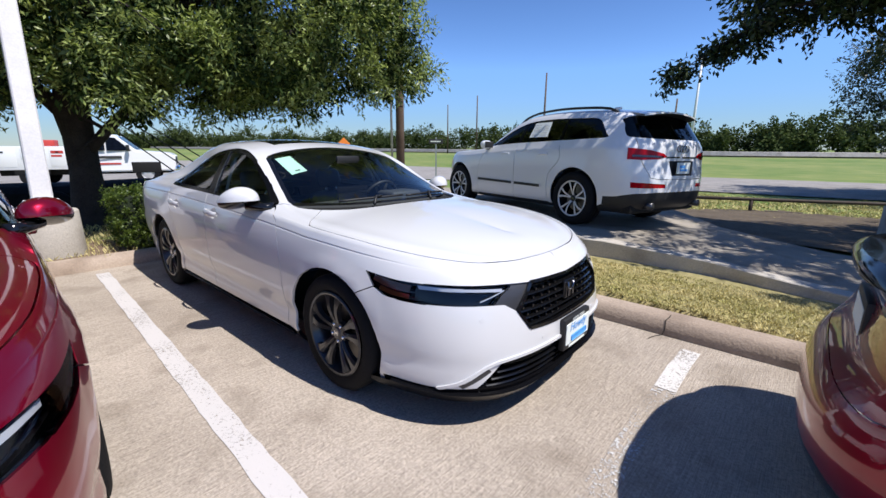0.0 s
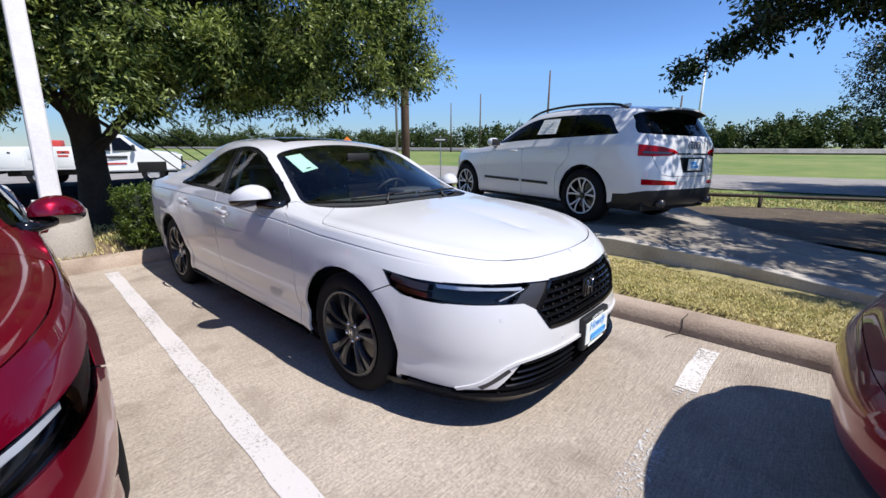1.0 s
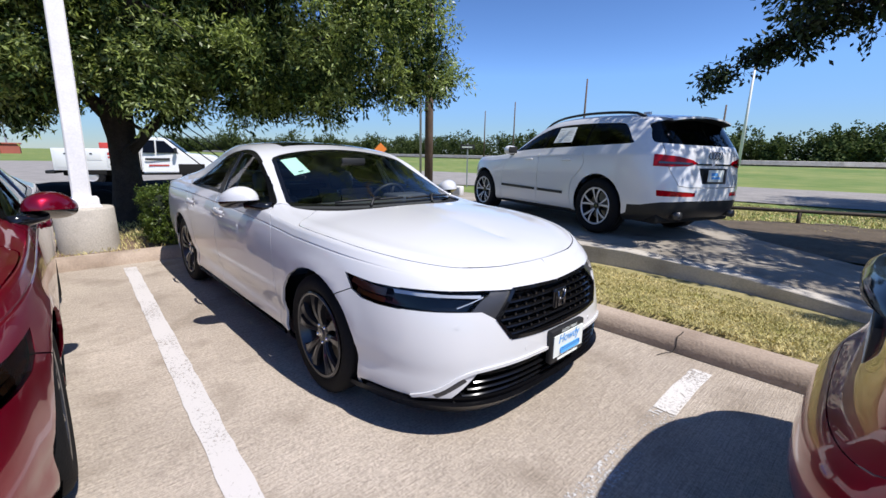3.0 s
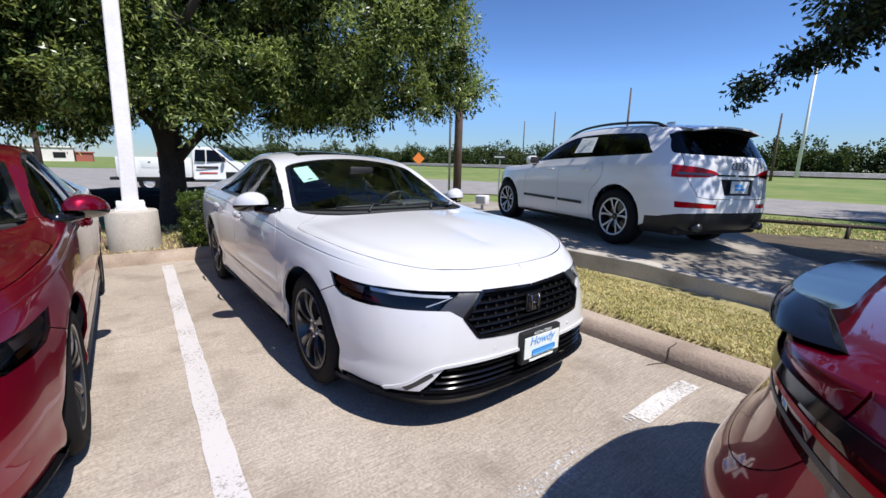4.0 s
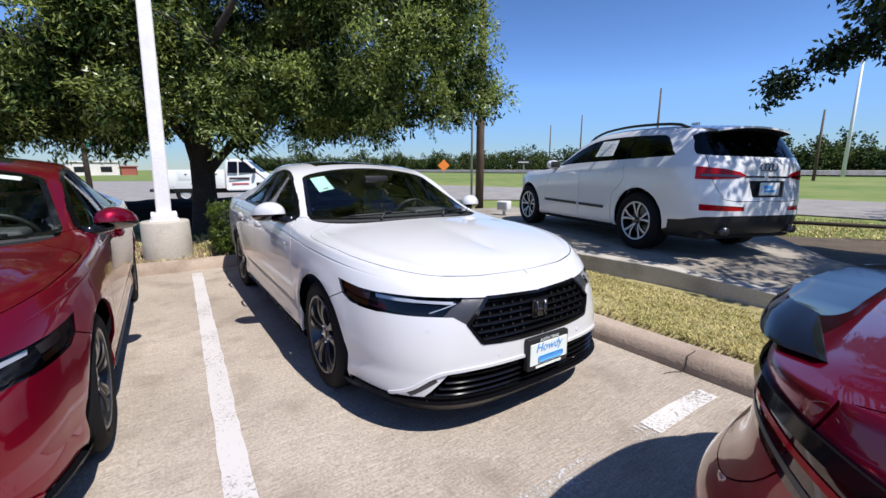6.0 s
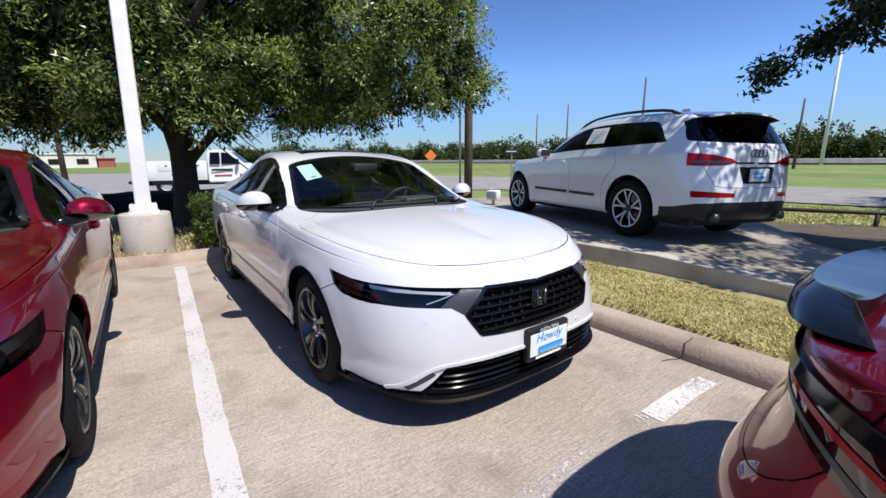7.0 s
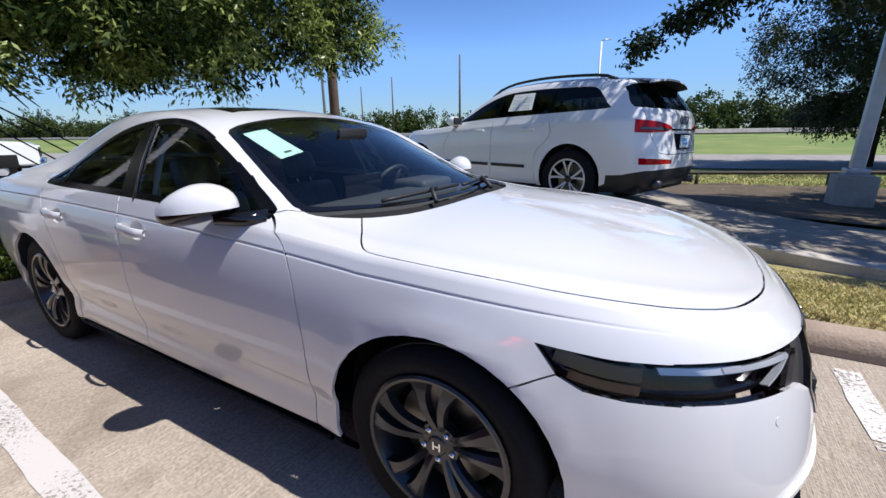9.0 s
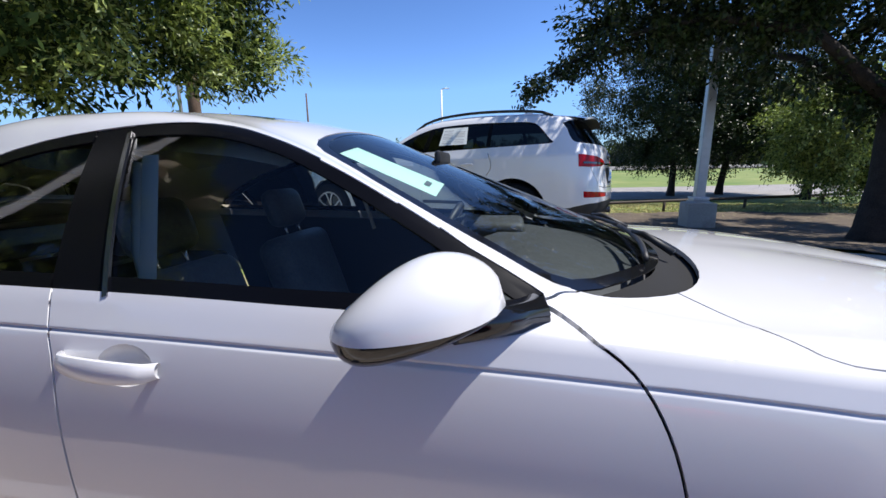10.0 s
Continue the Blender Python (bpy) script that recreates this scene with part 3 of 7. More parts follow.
# ---- trees, hedge ----
def leaf_mesh(name, centres, count, size, seed, material, parent, squash=0.45, hang=0.35, clear=None, reach=5.0, dome=0.0):
    """Many small pointed leaves gathered round twig centres (x, y, z, spread)."""
    rng = np.random.RandomState(seed)
    c = np.array(centres)
    # leaves bunch into sprays along short twigs
    nspray = max(1, count // 40)
    spray_c = c[rng.randint(0, len(c), nspray)]
    off = rng.normal(0, 1, (nspray, 3))
    off /= np.linalg.norm(off, axis=1)[:, None]
    off *= (rng.rand(nspray, 1) ** 0.45) * spray_c[:, 3:4]
    off[:, 2] *= 0.8
    up_side = rng.rand(nspray) < dome
    off[up_side, 2] = np.abs(off[up_side, 2])
    base = spray_c[:, :3] + off
    way = off / (np.linalg.norm(off, axis=1)[:, None] + 1e-6) + rng.normal(0, 0.6, (nspray, 3))
    way[:, 2] -= hang
    way /= np.linalg.norm(way, axis=1)[:, None]
    verts, faces = [], []
    which = rng.randint(0, nspray, count)
    along = rng.rand(count) * size * reach
    p = base[which] + way[which] * along[:, None] + rng.normal(0, size * 0.8, (count, 3))
    d = way[which] + rng.normal(0, 0.65, (count, 3))
    d[:, 2] -= hang * 0.6
    d /= np.linalg.norm(d, axis=1)[:, None]
    up = rng.normal(0, 0.7, (count, 3)) + np.array([0, 0, 1.0])
    s = np.cross(d, up)
    s /= np.linalg.norm(s, axis=1)[:, None] + 1e-9
    if clear:
        ok = ~((p[:, 0] > clear[0]) & (p[:, 1] > clear[1]) & (p[:, 1] < clear[2])) & ~((p[:, 0] > clear[3]) & (p[:, 1] < clear[4]))
        p, d, s, count = p[ok], d[ok], s[ok], int(ok.sum())
    L = size * rng.uniform(0.7, 1.3, (count, 1))
    W = L * squash * 0.5
    v = np.empty((count * 4, 3))
    v[0::4], v[1::4], v[2::4], v[3::4] = p, p + d * L * 0.45 + s * W, p + d * L, p + d * L * 0.45 - s * W
    me = bpy.data.meshes.new(name)
    me.vertices.add(count * 4)
    me.vertices.foreach_set("co", v.ravel())
    me.loops.add(count * 4)
    me.loops.foreach_set("vertex_index", np.arange(count * 4, dtype=np.int32))
    me.polygons.add(count)
    me.polygons.foreach_set("loop_start", np.arange(0, count * 4, 4, dtype=np.int32))
    me.update(calc_edges=True)
    me.materials.append(material)
    ob = new(name, me)
    if parent:
        ob.parent = parent
    return ob


def tree(name, base, trunk, limbs, blobs, leaves, size, seed, leafm, label, squash=0.3, twigs=True, clear=None, inner=0, reach=5.0, dome=0.0):
    """Trunk and limbs as tapered tubes; a crown of leaf sprays round limb ends."""
    root = thing(name, label, "tree", m=pose(*base))
    rng = random.Random(seed)
    bm = bmesh.new()
    tube(bm, [t[:3] for t in trunk], [t[3] for t in trunk], 14)
    # root flare and knots
    for v in bm.verts:
        a = math.atan2(v.co.y, v.co.x)
        k = 1 + 0.10 * math.sin(a * 5 + seed) * max(0, 1 - v.co.z / 0.5) + 0.05 * noise.noise(v.co * 6)
        v.co.x *= k
        v.co.y *= k
    part("trunk", bm, BARK, root)
    for limb in limbs:
        bm = bmesh.new()
        tube(bm, [t[:3] for t in limb], [t[3] for t in limb], 9)
        if twigs:
            for t in limb[1:]:
                for _ in range(5):
                    p = Vector(t[:3])
                    d = Vector((rng.uniform(-1, 1), rng.uniform(-1, 1), rng.uniform(-0.5, 0.7))).normalized()
                    L = rng.uniform(0.5, 1.3)
                    r = t[3] * 0.4
                    tube(bm, [p, p + d * L * 0.5 + Vector((0, 0, 0.05)), p + d * L], [r, r * 0.6, r * 0.2], 5)
        part("limb", bm, BARK, root)
    cs = []
    for x, y, z, r in blobs:
        cs.append((x, y, z, r))
        for _ in range(6 if r > 0.4 else 2):
            d = Vector((rng.gauss(0, 1), rng.gauss(0, 1), rng.gauss(0, 0.8))).normalized()
            q = r * rng.uniform(0.35, 0.6)
            cs.append((x + d.x * r * 0.8, y + d.y * r * 0.8, z + d.z * r * 0.7, q))
    leaf_mesh("crown", cs, leaves, size, seed, leafm, root, squash, clear=clear, reach=reach, dome=dome)
    # extra filling leaves whose colour stands in for shade within the crown
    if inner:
        leaf_mesh("inner_crown", [(x, y, z, r * 0.75) for x, y, z, r in blobs if z > 2.0 and r > 0.4], inner, size * 1.25, seed + 1, LEAF_INNER_SHADE, root, 0.36, clear=clear, reach=2.5)
    return root


def crown_blobs(rng, centre, radii, n, r, low):
    """Clump centres spread over a wide crown."""
    out = []
    while len(out) < n:
        a, u, w = rng.uniform(0, math.tau), rng.uniform(0.15, 1) ** 0.6, rng.uniform(-1, 1)
        k = math.sqrt(max(0, 1 - (w * 0.85) ** 2))
        p = (centre[0] + radii[0] * math.cos(a) * u * k, centre[1] + radii[1] * math.sin(a) * u * k, centre[2] + radii[2] * w)
        if p[2] < low:
            continue
        out.append((*p, r * rng.uniform(0.7, 1.25)))
    return out


rng = random.Random(11)
blobs = crown_blobs(rng, (0.1, 0.2, 4.6), (2.3, 4.8, 2.7), 150, 0.60, 2.25)
# hanging skirts of foliage facing the lot
blobs += [(1.9, -0.9, 2.35, 0.55), (2.2, -0.2, 2.15, 0.55), (2.6, 0.6, 2.5, 0.6), (2.4, 1.6, 2.4, 0.65), (2.3, 2.7, 2.3, 0.6),
          (2.2, 3.6, 2.35, 0.65), (2.3, 4.5, 2.5, 0.7), (2.2, 5.2, 2.9, 0.65), (1.4, 3.2, 2.1, 0.5),
          (0.6, 1.9, 2.1, 0.5), (1.0, -2.2, 2.4, 0.6), (0.2, -3.2, 2.3, 0.6), (2.9, 3.2, 3.3, 0.8), (3.0, 1.5, 3.4, 0.8),
          (2.9, -0.6, 3.3, 0.8), (2.6, 4.6, 3.5, 0.7), (2.4, -2.2, 3.2, 0.8)]
blobs = [(x, y, z + (0.22 if z < 2.6 and y > 0 else 0), r) for x, y, z, r in blobs]
# low dark skirts round the trunk and the full shoulder over the lot
blobs += [(1.0, 0.7, 2.15, 0.42), (0.7, -1.2, 2.15, 0.5), (0.5, -2.2, 2.1, 0.55), (0.1, -3.3, 2.05, 0.55), (1.2, -3.0, 2.15, 0.55), (-0.5, -1.7, 2.15, 0.55), (-0.8, -3.0, 2.1, 0.6), (0.9, -4.2, 2.1, 0.6),
          (1.9, 4.7, 3.7, 0.62), (2.1, 5.0, 4.4, 0.6), (1.7, 4.9, 5.1, 0.65), (2.4, 4.3, 5.0, 0.6), (2.3, 4.2, 4.2, 0.6), (1.2, 4.4, 4.5, 0.7), (2.6, 3.4, 4.6, 0.7), (2.7, 2.4, 4.5, 0.7),
          (1.4, 3.9, 3.0, 0.6), (0.9, 2.9, 2.8, 0.6), (0.4, 1.2, 2.75, 0.6), (0.5, -0.6, 2.75, 0.6), (0.4, -2.4, 2.8, 0.7), (-0.4, -3.6, 2.9, 0.7), (1.3, 2.0, 3.0, 0.6), (1.5, 0.6, 3.0, 0.6)]
tree("shade_tree", (-9.15, 1.15, -0.05),
     [(0, 0, -0.1, 0.36), (0.02, 0, 0.25, 0.265), (0.0, 0.02, 0.9, 0.215), (-0.05, 0.03, 1.5, 0.215), (-0.02, 0, 1.9, 0.25), (0.0, 0.1, 2.6, 0.2), (0.2, 0.3, 4.2, 0.12), (0.3, 0.4, 5.8, 0.05)],
     [[(0.05, 0.1, 1.25, 0.09), (0.25, 0.36, 1.6, 0.085), (0.5, 0.8, 2.1, 0.08), (1.2, 2.2, 3.0, 0.08), (1.8, 3.6, 3.6, 0.04)],
      [(-0.05, -0.1, 1.85, 0.12), (0.1, -0.6, 2.5, 0.1), (0.4, -1.5, 3.0, 0.08), (0.8, -2.8, 3.5, 0.04)],
      [(0.0, 0.0, 1.9, 0.13), (0.8, 0.0, 2.7, 0.1), (1.9, 0.2, 3.3, 0.07), (3.0, 0.5, 3.8, 0.03)],
      [(0.0, 0.1, 2.0, 0.12), (0.6, 1.0, 3.2, 0.09), (1.4, 2.4, 4.2, 0.06), (2.0, 4.2, 4.8, 0.03)],
      [(0, 0, 2.2, 0.12), (-1.0, -0.4, 3.4, 0.09), (-2.4, -0.8, 4.4, 0.05)],
      [(0, 0, 2.4, 0.1), (-0.8, 1.4, 3.8, 0.08), (-1.6, 3.0, 4.8, 0.04)]],
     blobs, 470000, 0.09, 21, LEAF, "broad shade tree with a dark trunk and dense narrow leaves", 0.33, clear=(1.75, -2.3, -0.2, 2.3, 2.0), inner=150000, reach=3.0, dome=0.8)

# near tree whose low boughs hang over the pad
rng = random.Random(5)
blobs = [b for b in crown_blobs(rng, (1.0, 0.3, 5.2), (4.2, 4.0, 2.0), 64, 0.8, 3.7) if (b[0] > -3.0 or b[2] > 4.6) and (b[1] > -0.8 or rng.random() < 0.4)]
blobs += [(-2.6, 0.6, 3.5, 0.35), (-1.9, 0.5, 3.3, 0.4), (-1.2, 0.6, 3.1, 0.45), (-0.5, 0.3, 2.9, 0.5), (0.2, 0.5, 2.7, 0.5), (0.9, 0.4, 2.6, 0.5), (-3.3, 0.7, 3.7, 0.3)]
# the canopy over the bough
blobs += [(rng.uniform(-5.1, -0.8), rng.uniform(0.1, 1.7), rng.uniform(4.05, 5.3), rng.uniform(0.32, 0.5)) for _ in range(34)]
# thin veil further out over the pad, out of view, added to cast dapples
blobs += [(rng.uniform(-5.2, -1.0), rng.uniform(-2.9, -0.1), rng.uniform(4.8, 5.7), rng.uniform(0.26, 0.4)) for _ in range(26)]
# the crown's far side, also shading the pole footing
blobs += [(rng.uniform(-1.0, 4.0), rng.uniform(1.2, 4.6), rng.uniform(4.4, 6.0), rng.uniform(0.4, 0.6)) for _ in range(18)]
# sprays out of view, added to shade the ground beside the pad
blobs += [(rng.uniform(-0.6, 3.0), rng.uniform(-2.6, -0.4), rng.uniform(5.0, 6.2), rng.uniform(0.35, 0.5)) for _ in range(20)]
oak = tree("oak_tree", (3.6, 9.2, -0.4),
     [(0, 0, -0.1, 0.42), (0, 0, 0.3, 0.32), (0.05, 0, 1.2, 0.27), (0.0, 0, 2.2, 0.25), (0, 0, 3.4, 0.18), (0.1, 0.1, 5, 0.08)],
     [[(0, 0, 2.4, 0.15), (-1.4, 0.1, 3.75, 0.09), (-3.0, 0.3, 4.15, 0.055), (-4.4, 0.5, 4.0, 0.026), (-5.5, 0.7, 3.55, 0.012), (-6.3, 0.85, 3.05, 0.005)],
      [(0, 0, 2.4, 0.13), (-1.0, -1.2, 3.4, 0.09), (-2.2, -2.4, 4.0, 0.04)],
      [(0, 0, 2.4, 0.13), (-0.8, 1.5, 3.6, 0.08), (-1.6, 3.0, 4.2, 0.04)],
      [(0, 0, 2.6, 0.13), (1.6, 0.6, 4.0, 0.08), (3.0, 1.0, 4.6, 0.04)]],
     blobs, 66000, 0.12, 8, LEAF_BACKLIT, "spreading oak with a low leafy bough, backlit shade in its leaf colour", 0.5, twigs=False, inner=9000, reach=2.4)
# the bough's last twigs: small separate tufts with sky between them
rng = random.Random(77)
tufts, bm = [], bmesh.new()
for k in range(44):
    t = k / 43
    a = Vector((-6.35 + 3.4 * t, 0.86 - 0.4 * t, 3.02 + 1.15 * math.sin(1.5 * t)))
    d = Vector((rng.uniform(-0.7, 0.4), rng.uniform(-0.8, 0.8), rng.uniform(-0.5, 0.6))) * (0.2 + 0.6 * t)
    tube(bm, [a, a + d * 0.5, a + d], [0.009, 0.006, 0.003], 5)
    tufts += [(*(a + d * 0.6), 0.09), (*(a + d), 0.12)]
part("twigs", bm, BARK, oak)
leaf_mesh("bough_leaves", tufts, 3600, 0.115, 78, LEAF_BACKLIT, oak, 0.45, 0.3, reach=1.2)

# round-headed trees by the road
def roadside_tree(base, h, r, seed, lean, leafm, leaves, label):
    rng = random.Random(seed)
    blobs = crown_blobs(rng, (lean, 0, h * 0.62), (r, r, h * 0.36), 42, r * 0.29, h * 0.22)
    return tree("roadside_tree", base,
                [(0, 0, -0.1, 0.2), (0.02, 0, 0.5, 0.15), (lean * 0.4, 0, h * 0.3, 0.13), (lean, 0, h * 0.8, 0.04)],
                [[(lean * 0.3, 0, h * 0.25, 0.09), (lean + r * 0.5, 0.2, h * 0.55, 0.04)], [(lean * 0.3, 0, h * 0.28, 0.09), (lean - r * 0.5, -0.3, h * 0.55, 0.04)],
                 [(lean * 0.3, 0, h * 0.3, 0.08), (lean, r * 0.5, h * 0.6, 0.04)]],
                blobs, leaves * 2, 0.115, seed, leafm, label, 0.42)


for tx, ty, th, tr_, ts, tl, tm, tn, tlab in (
        (4.2, 21.6, 7.6, 3.6, 31, 0.1, LEAF_BACKLIT, 62000, "dense round-headed tree beside the rail, backlit shade in its leaf colour"),
        (6.6, 22.4, 7.0, 3.0, 32, 0.6, LEAF_BACKLIT, 40000, "dense round-headed tree beside the rail, backlit shade in its leaf colour"),
        (8.0, 15.6, 3.8, 2.0, 33, -0.7, LEAF, 24000, "leaning roadside tree with lighter leaves"),
        (8.7, 19.8, 4.6, 2.2, 34, 0.1, LEAF, 18000, "slender roadside tree with lighter leaves")):
    roadside_tree((tx, ty, verge_z(tx, ty)), th, tr_, ts, tl, tm, tn, tlab)

# clipped hedge
hedge = thing("hedge", "clipped evergreen hedge with small glossy leaves", "hedge", m=pose(-6.95, 1.95, -0.02))
# near-black filler box: its colour stands in for shade between the leaves
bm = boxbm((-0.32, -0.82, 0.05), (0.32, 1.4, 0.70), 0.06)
part("core", bm, mat("hedge_core_shade", (0.012, 0.02, 0.006), 0.95, noise_amt=0.4), hedge)
rngh = np.random.RandomState(2)
cs = []
for _ in range(520):
    u = rngh.uniform(-1, 1, 3)
    ax = rngh.choice(3, p=[0.4, 0.2, 0.4])
    u[ax] = 1 if (ax == 2 or rngh.rand() > 0.4) else -1
    cs.append((u[0] * 0.34, 0.29 + u[1] * 1.13, 0.38 + u[2] * 0.34, 0.06))
leaf_mesh("leaves", cs, 30000, 0.030, 9, LEAF_HEDGE, hedge, 0.6, 0.0, reach=1.6)


# ---- distant tree line ----
def treeline(name, pts, n, hmin, hmax, seed, label):
    rng = np.random.RandomState(seed)
    cs = []
    seg = [(Vector((*a, 0)), Vector((*b, 0))) for a, b in zip(pts, pts[1:])]
    for i in range(n):
        a, b = seg[rng.randint(len(seg))]
        p = a.lerp(b, rng.rand()) + Vector((rng.uniform(-5, 5), rng.uniform(-8, 8), 0))
        zb = verge_z(p.x, p.y)
        h = rng.uniform(hmin, hmax) * (0.95 + 0.95 * noise.noise((p.x * 0.05, p.y * 0.05, seed)) + 0.45 * noise.noise((p.x * 0.17, p.y * 0.17, seed)))
        w = h * rng.uniform(0.35, 0.6)
        for _ in range(9):
            cs.append((p.x + rng.normal(0, w * 0.5), p.y + rng.normal(0, w * 0.4), zb + h * rng.uniform(0.12, 0.85), w * rng.uniform(0.3, 0.5)))
    ob = leaf_mesh(name, cs, n * 900, 0.75, seed, LEAF_FAR, None, 0.9, 0.1)
    return tagged(ob, label, "woods", "", "stuff")


treeline("woods", [(-340, 60), (-260, 110), (-170, 140), (-60, 158), (20, 168), (100, 190), (220, 230)], 330, 5.5, 9.5, 41, "far line of low green trees beyond the highway")


# ---- cars: one shell built from tables, cut into panels ----
from mathutils.bvhtree import BVHTree

SIDE, FRONT, TOP = "side", "front", "top"


def to2(p, proj):
    return (p.x, p.z) if proj == SIDE else (p.y, p.z) if proj == FRONT else (p.x, p.y)


def facing(f, proj):
    n = f.normal
    return n.y > 0.25 if proj == SIDE else abs(n.x) > 0.12 if proj == FRONT else n.z > 0.2


def inside(pt, poly):
    x, y = pt
    c = False
    for (x0, y0), (x1, y1) in zip(poly, poly[1:] + poly[:1]):
        if (y0 > y) != (y1 > y) and x < (x1 - x0) * (y - y0) / (y1 - y0) + x0:
            c = not c
    return c


def seg_dist(p, a, b):
    ax, ay = b[0] - a[0], b[1] - a[1]
    L = ax * ax + ay * ay
    t = max(0, min(1, ((p[0] - a[0]) * ax + (p[1] - a[1]) * ay) / L)) if L else 0
    return math.hypot(p[0] - a[0] - t * ax, p[1] - a[1] - t * ay)


def smooth_line(pts, n=6, closed=False):
    """A Catmull-Rom curve through 2-D points."""
    out, k = [], len(pts)
    rng_i = range(k if closed else k - 1)
    for i in rng_i:
        p = [pts[(i + d) % k] if closed else pts[min(max(i + d, 0), k - 1)] for d in (-1, 0, 1, 2)]
        for s in range(n):
            t = s / n
            out.append(tuple(0.5 * (2 * p[1][c] + (p[2][c] - p[0][c]) * t + (2 * p[0][c] - 5 * p[1][c] + 4 * p[2][c] - p[3][c]) * t * t
                                    + (3 * p[1][c] - p[0][c] - 3 * p[2][c] + p[3][c]) * t ** 3) for c in (0, 1)))
    return out if closed else out + [tuple(pts[-1])]


def inward(pts, d):
    """A closed outline drawn in by d, whichever way round it runs."""
    turn = sum(a[0] * b[1] - b[0] * a[1] for a, b in zip(pts, pts[1:] + pts[:1]))
    return offset_line(pts, math.copysign(d, turn), True)


def offset_line(pts, d, closed=False):
    out, k = [], len(pts)
    for i in range(k):
        a = pts[(i - 1) % k] if closed or i else pts[i]
        b = pts[(i + 1) % k] if closed or i < k - 1 else pts[i]
        tx, ty = b[0] - a[0], b[1] - a[1]
        L = math.hypot(tx, ty) or 1
        out.append((pts[i][0] - ty / L * d, pts[i][1] + tx / L * d))
    return out


class Shell:
    """Half a car body (y >= 0) as a cuttable sheet."""

    def __init__(self, spec):
        self.s = spec
        self.bm = bmesh.new()
        self.cls = self.bm.faces.layers.int.new("cls")
        self.names = {"paint": 0, "gap": 1}
        self.build()
        self.tree = BVHTree.FromBMesh(self.bm)

    def build(self):
        s = self.s
        x0f, x0r = s["x0"]
        cols = []
        na = s.get("arc", 34)
        for i in range(na):
            cols.append(x0r - 1 + (i / na) ** 1.0)
        ns = s.get("straight", 60)
        cols += [x0r + (x0f - x0r) * i / ns for i in range(ns)]
        cols += [x0f + i / na for i in range(na + 1)]
        rows = s["rows"]
        fs = [r[0] for r in rows]
        W, XF, XR = (pchip(fs, [r[k] for r in rows]) for k in (1, 2, 3))
        NF, NR = pchip([0, 1], s["nf"]), pchip([0, 1], s["nr"])
        ztop, zbot = pchip(*zip(*s["ztop"])), pchip(*zip(*s["zbot"]))
        tab = {k: [pchip([r[0] for r in s[k]], [r[c] for r in s[k]]) for c in range(1, len(s[k][0]))] for k in ("WT", "RE", "SP")}
        fl = s["flevels"]
        crease, cw = s["crease"]

        def lower(sg, f):
            w, xf, xr = W(f), XF(f), XR(f)
            if sg > x0f:
                a, n = (sg - x0f) * math.pi / 2, NF(f)
                x, y = x0f + (xf - x0f) * math.sin(a) ** (2 / n), w * max(0, math.cos(a)) ** (2 / n)
            elif sg < x0r:
                a, n = (x0r - sg) * math.pi / 2, NR(f)
                x, y = x0r - (x0r - xr) * math.sin(a) ** (2 / n), w * max(0, math.cos(a)) ** (2 / n)
            else:
                x, y = sg, w
            if abs(a if not x0r <= sg <= x0f else 0) > math.pi / 2 - 1e-6:
                y = 0.0
            z = zbot(sg) + f * (ztop(sg) - zbot(sg))
            c = max(0, min(1, (sg - cw[0]) / 0.5, (cw[1] - sg) / 0.5))
            for fc, amp, wd in crease:
                y += c * amp * max(0, 1 - abs(f - fc) / wd) if y > 0.3 else 0
            for ax, rad in s["axles"]:
                d = math.hypot(x - ax, z - rad)
                y += 0.011 * max(0, 1 - abs(d - s["arch"] - 0.015) / 0.06) if y > 0.5 else 0
            y *= 1 - 0.012 * ((x - s["mid"]) / 2) ** 2
            return Vector((x, y, z))

        pts = []
        for sg in cols:
            col = [lower(sg, f) for f in fl]
            B = col[-1]
            S = Vector((tab["SP"][0](sg), 0, tab["SP"][1](sg)))
            if sg > s["hoodfrom"]:
                wt, re = B.lerp(S, 0.05), B.lerp(S, 0.16)
                wt.z, re.z = B.z + (S.z - B.z) * 0.0975, B.z + (S.z - B.z) * 0.2944
            else:
                wt = Vector([g(sg) for g in tab["WT"]])
                re = Vector([g(sg) for g in tab["RE"]])
            ng, nr, nt = 8, 5, 13
            for i in range(1, ng + 1):
                t = i / ng
                p = B.lerp(wt, t)
                p.y += s.get("bow", 0.012) * math.sin(math.pi * t) * min(1, (wt - B).length / 0.3)
                col.append(p)
            ctrl = Vector(((wt.x + re.x) / 2, wt.y * 0.62 + re.y * 0.38 + 0.006, wt.z * 0.25 + re.z * 0.75 + 0.004))
            for i in range(1, nr + 1):
                t = i / nr
                col.append(wt * (1 - t) ** 2 + ctrl * 2 * t * (1 - t) + re * t * t)
            for i in range(1, nt + 1):
                t = i / nt
                p = re.lerp(S, t)
                p.z = S.z - (S.z - re.z) * (1 - t) ** s.get("crown", 2.0)
                col.append(p)
            pts.append(col)
        vs = [[self.bm.verts.new(p) for p in col] for col in pts]
        for c0, c1 in zip(vs, vs[1:]):
            for a, b, c, d in zip(c0, c1, c1[1:], c0[1:]):
                try:
                    self.bm.faces.new((a, b, c, d))
                except ValueError:
                    pass
        bmesh.ops.remove_doubles(self.bm, verts=self.bm.verts, dist=1e-5)
        bmesh.ops.dissolve_degenerate(self.bm, edges=self.bm.edges, dist=1e-5)
        self.bm.normal_update()
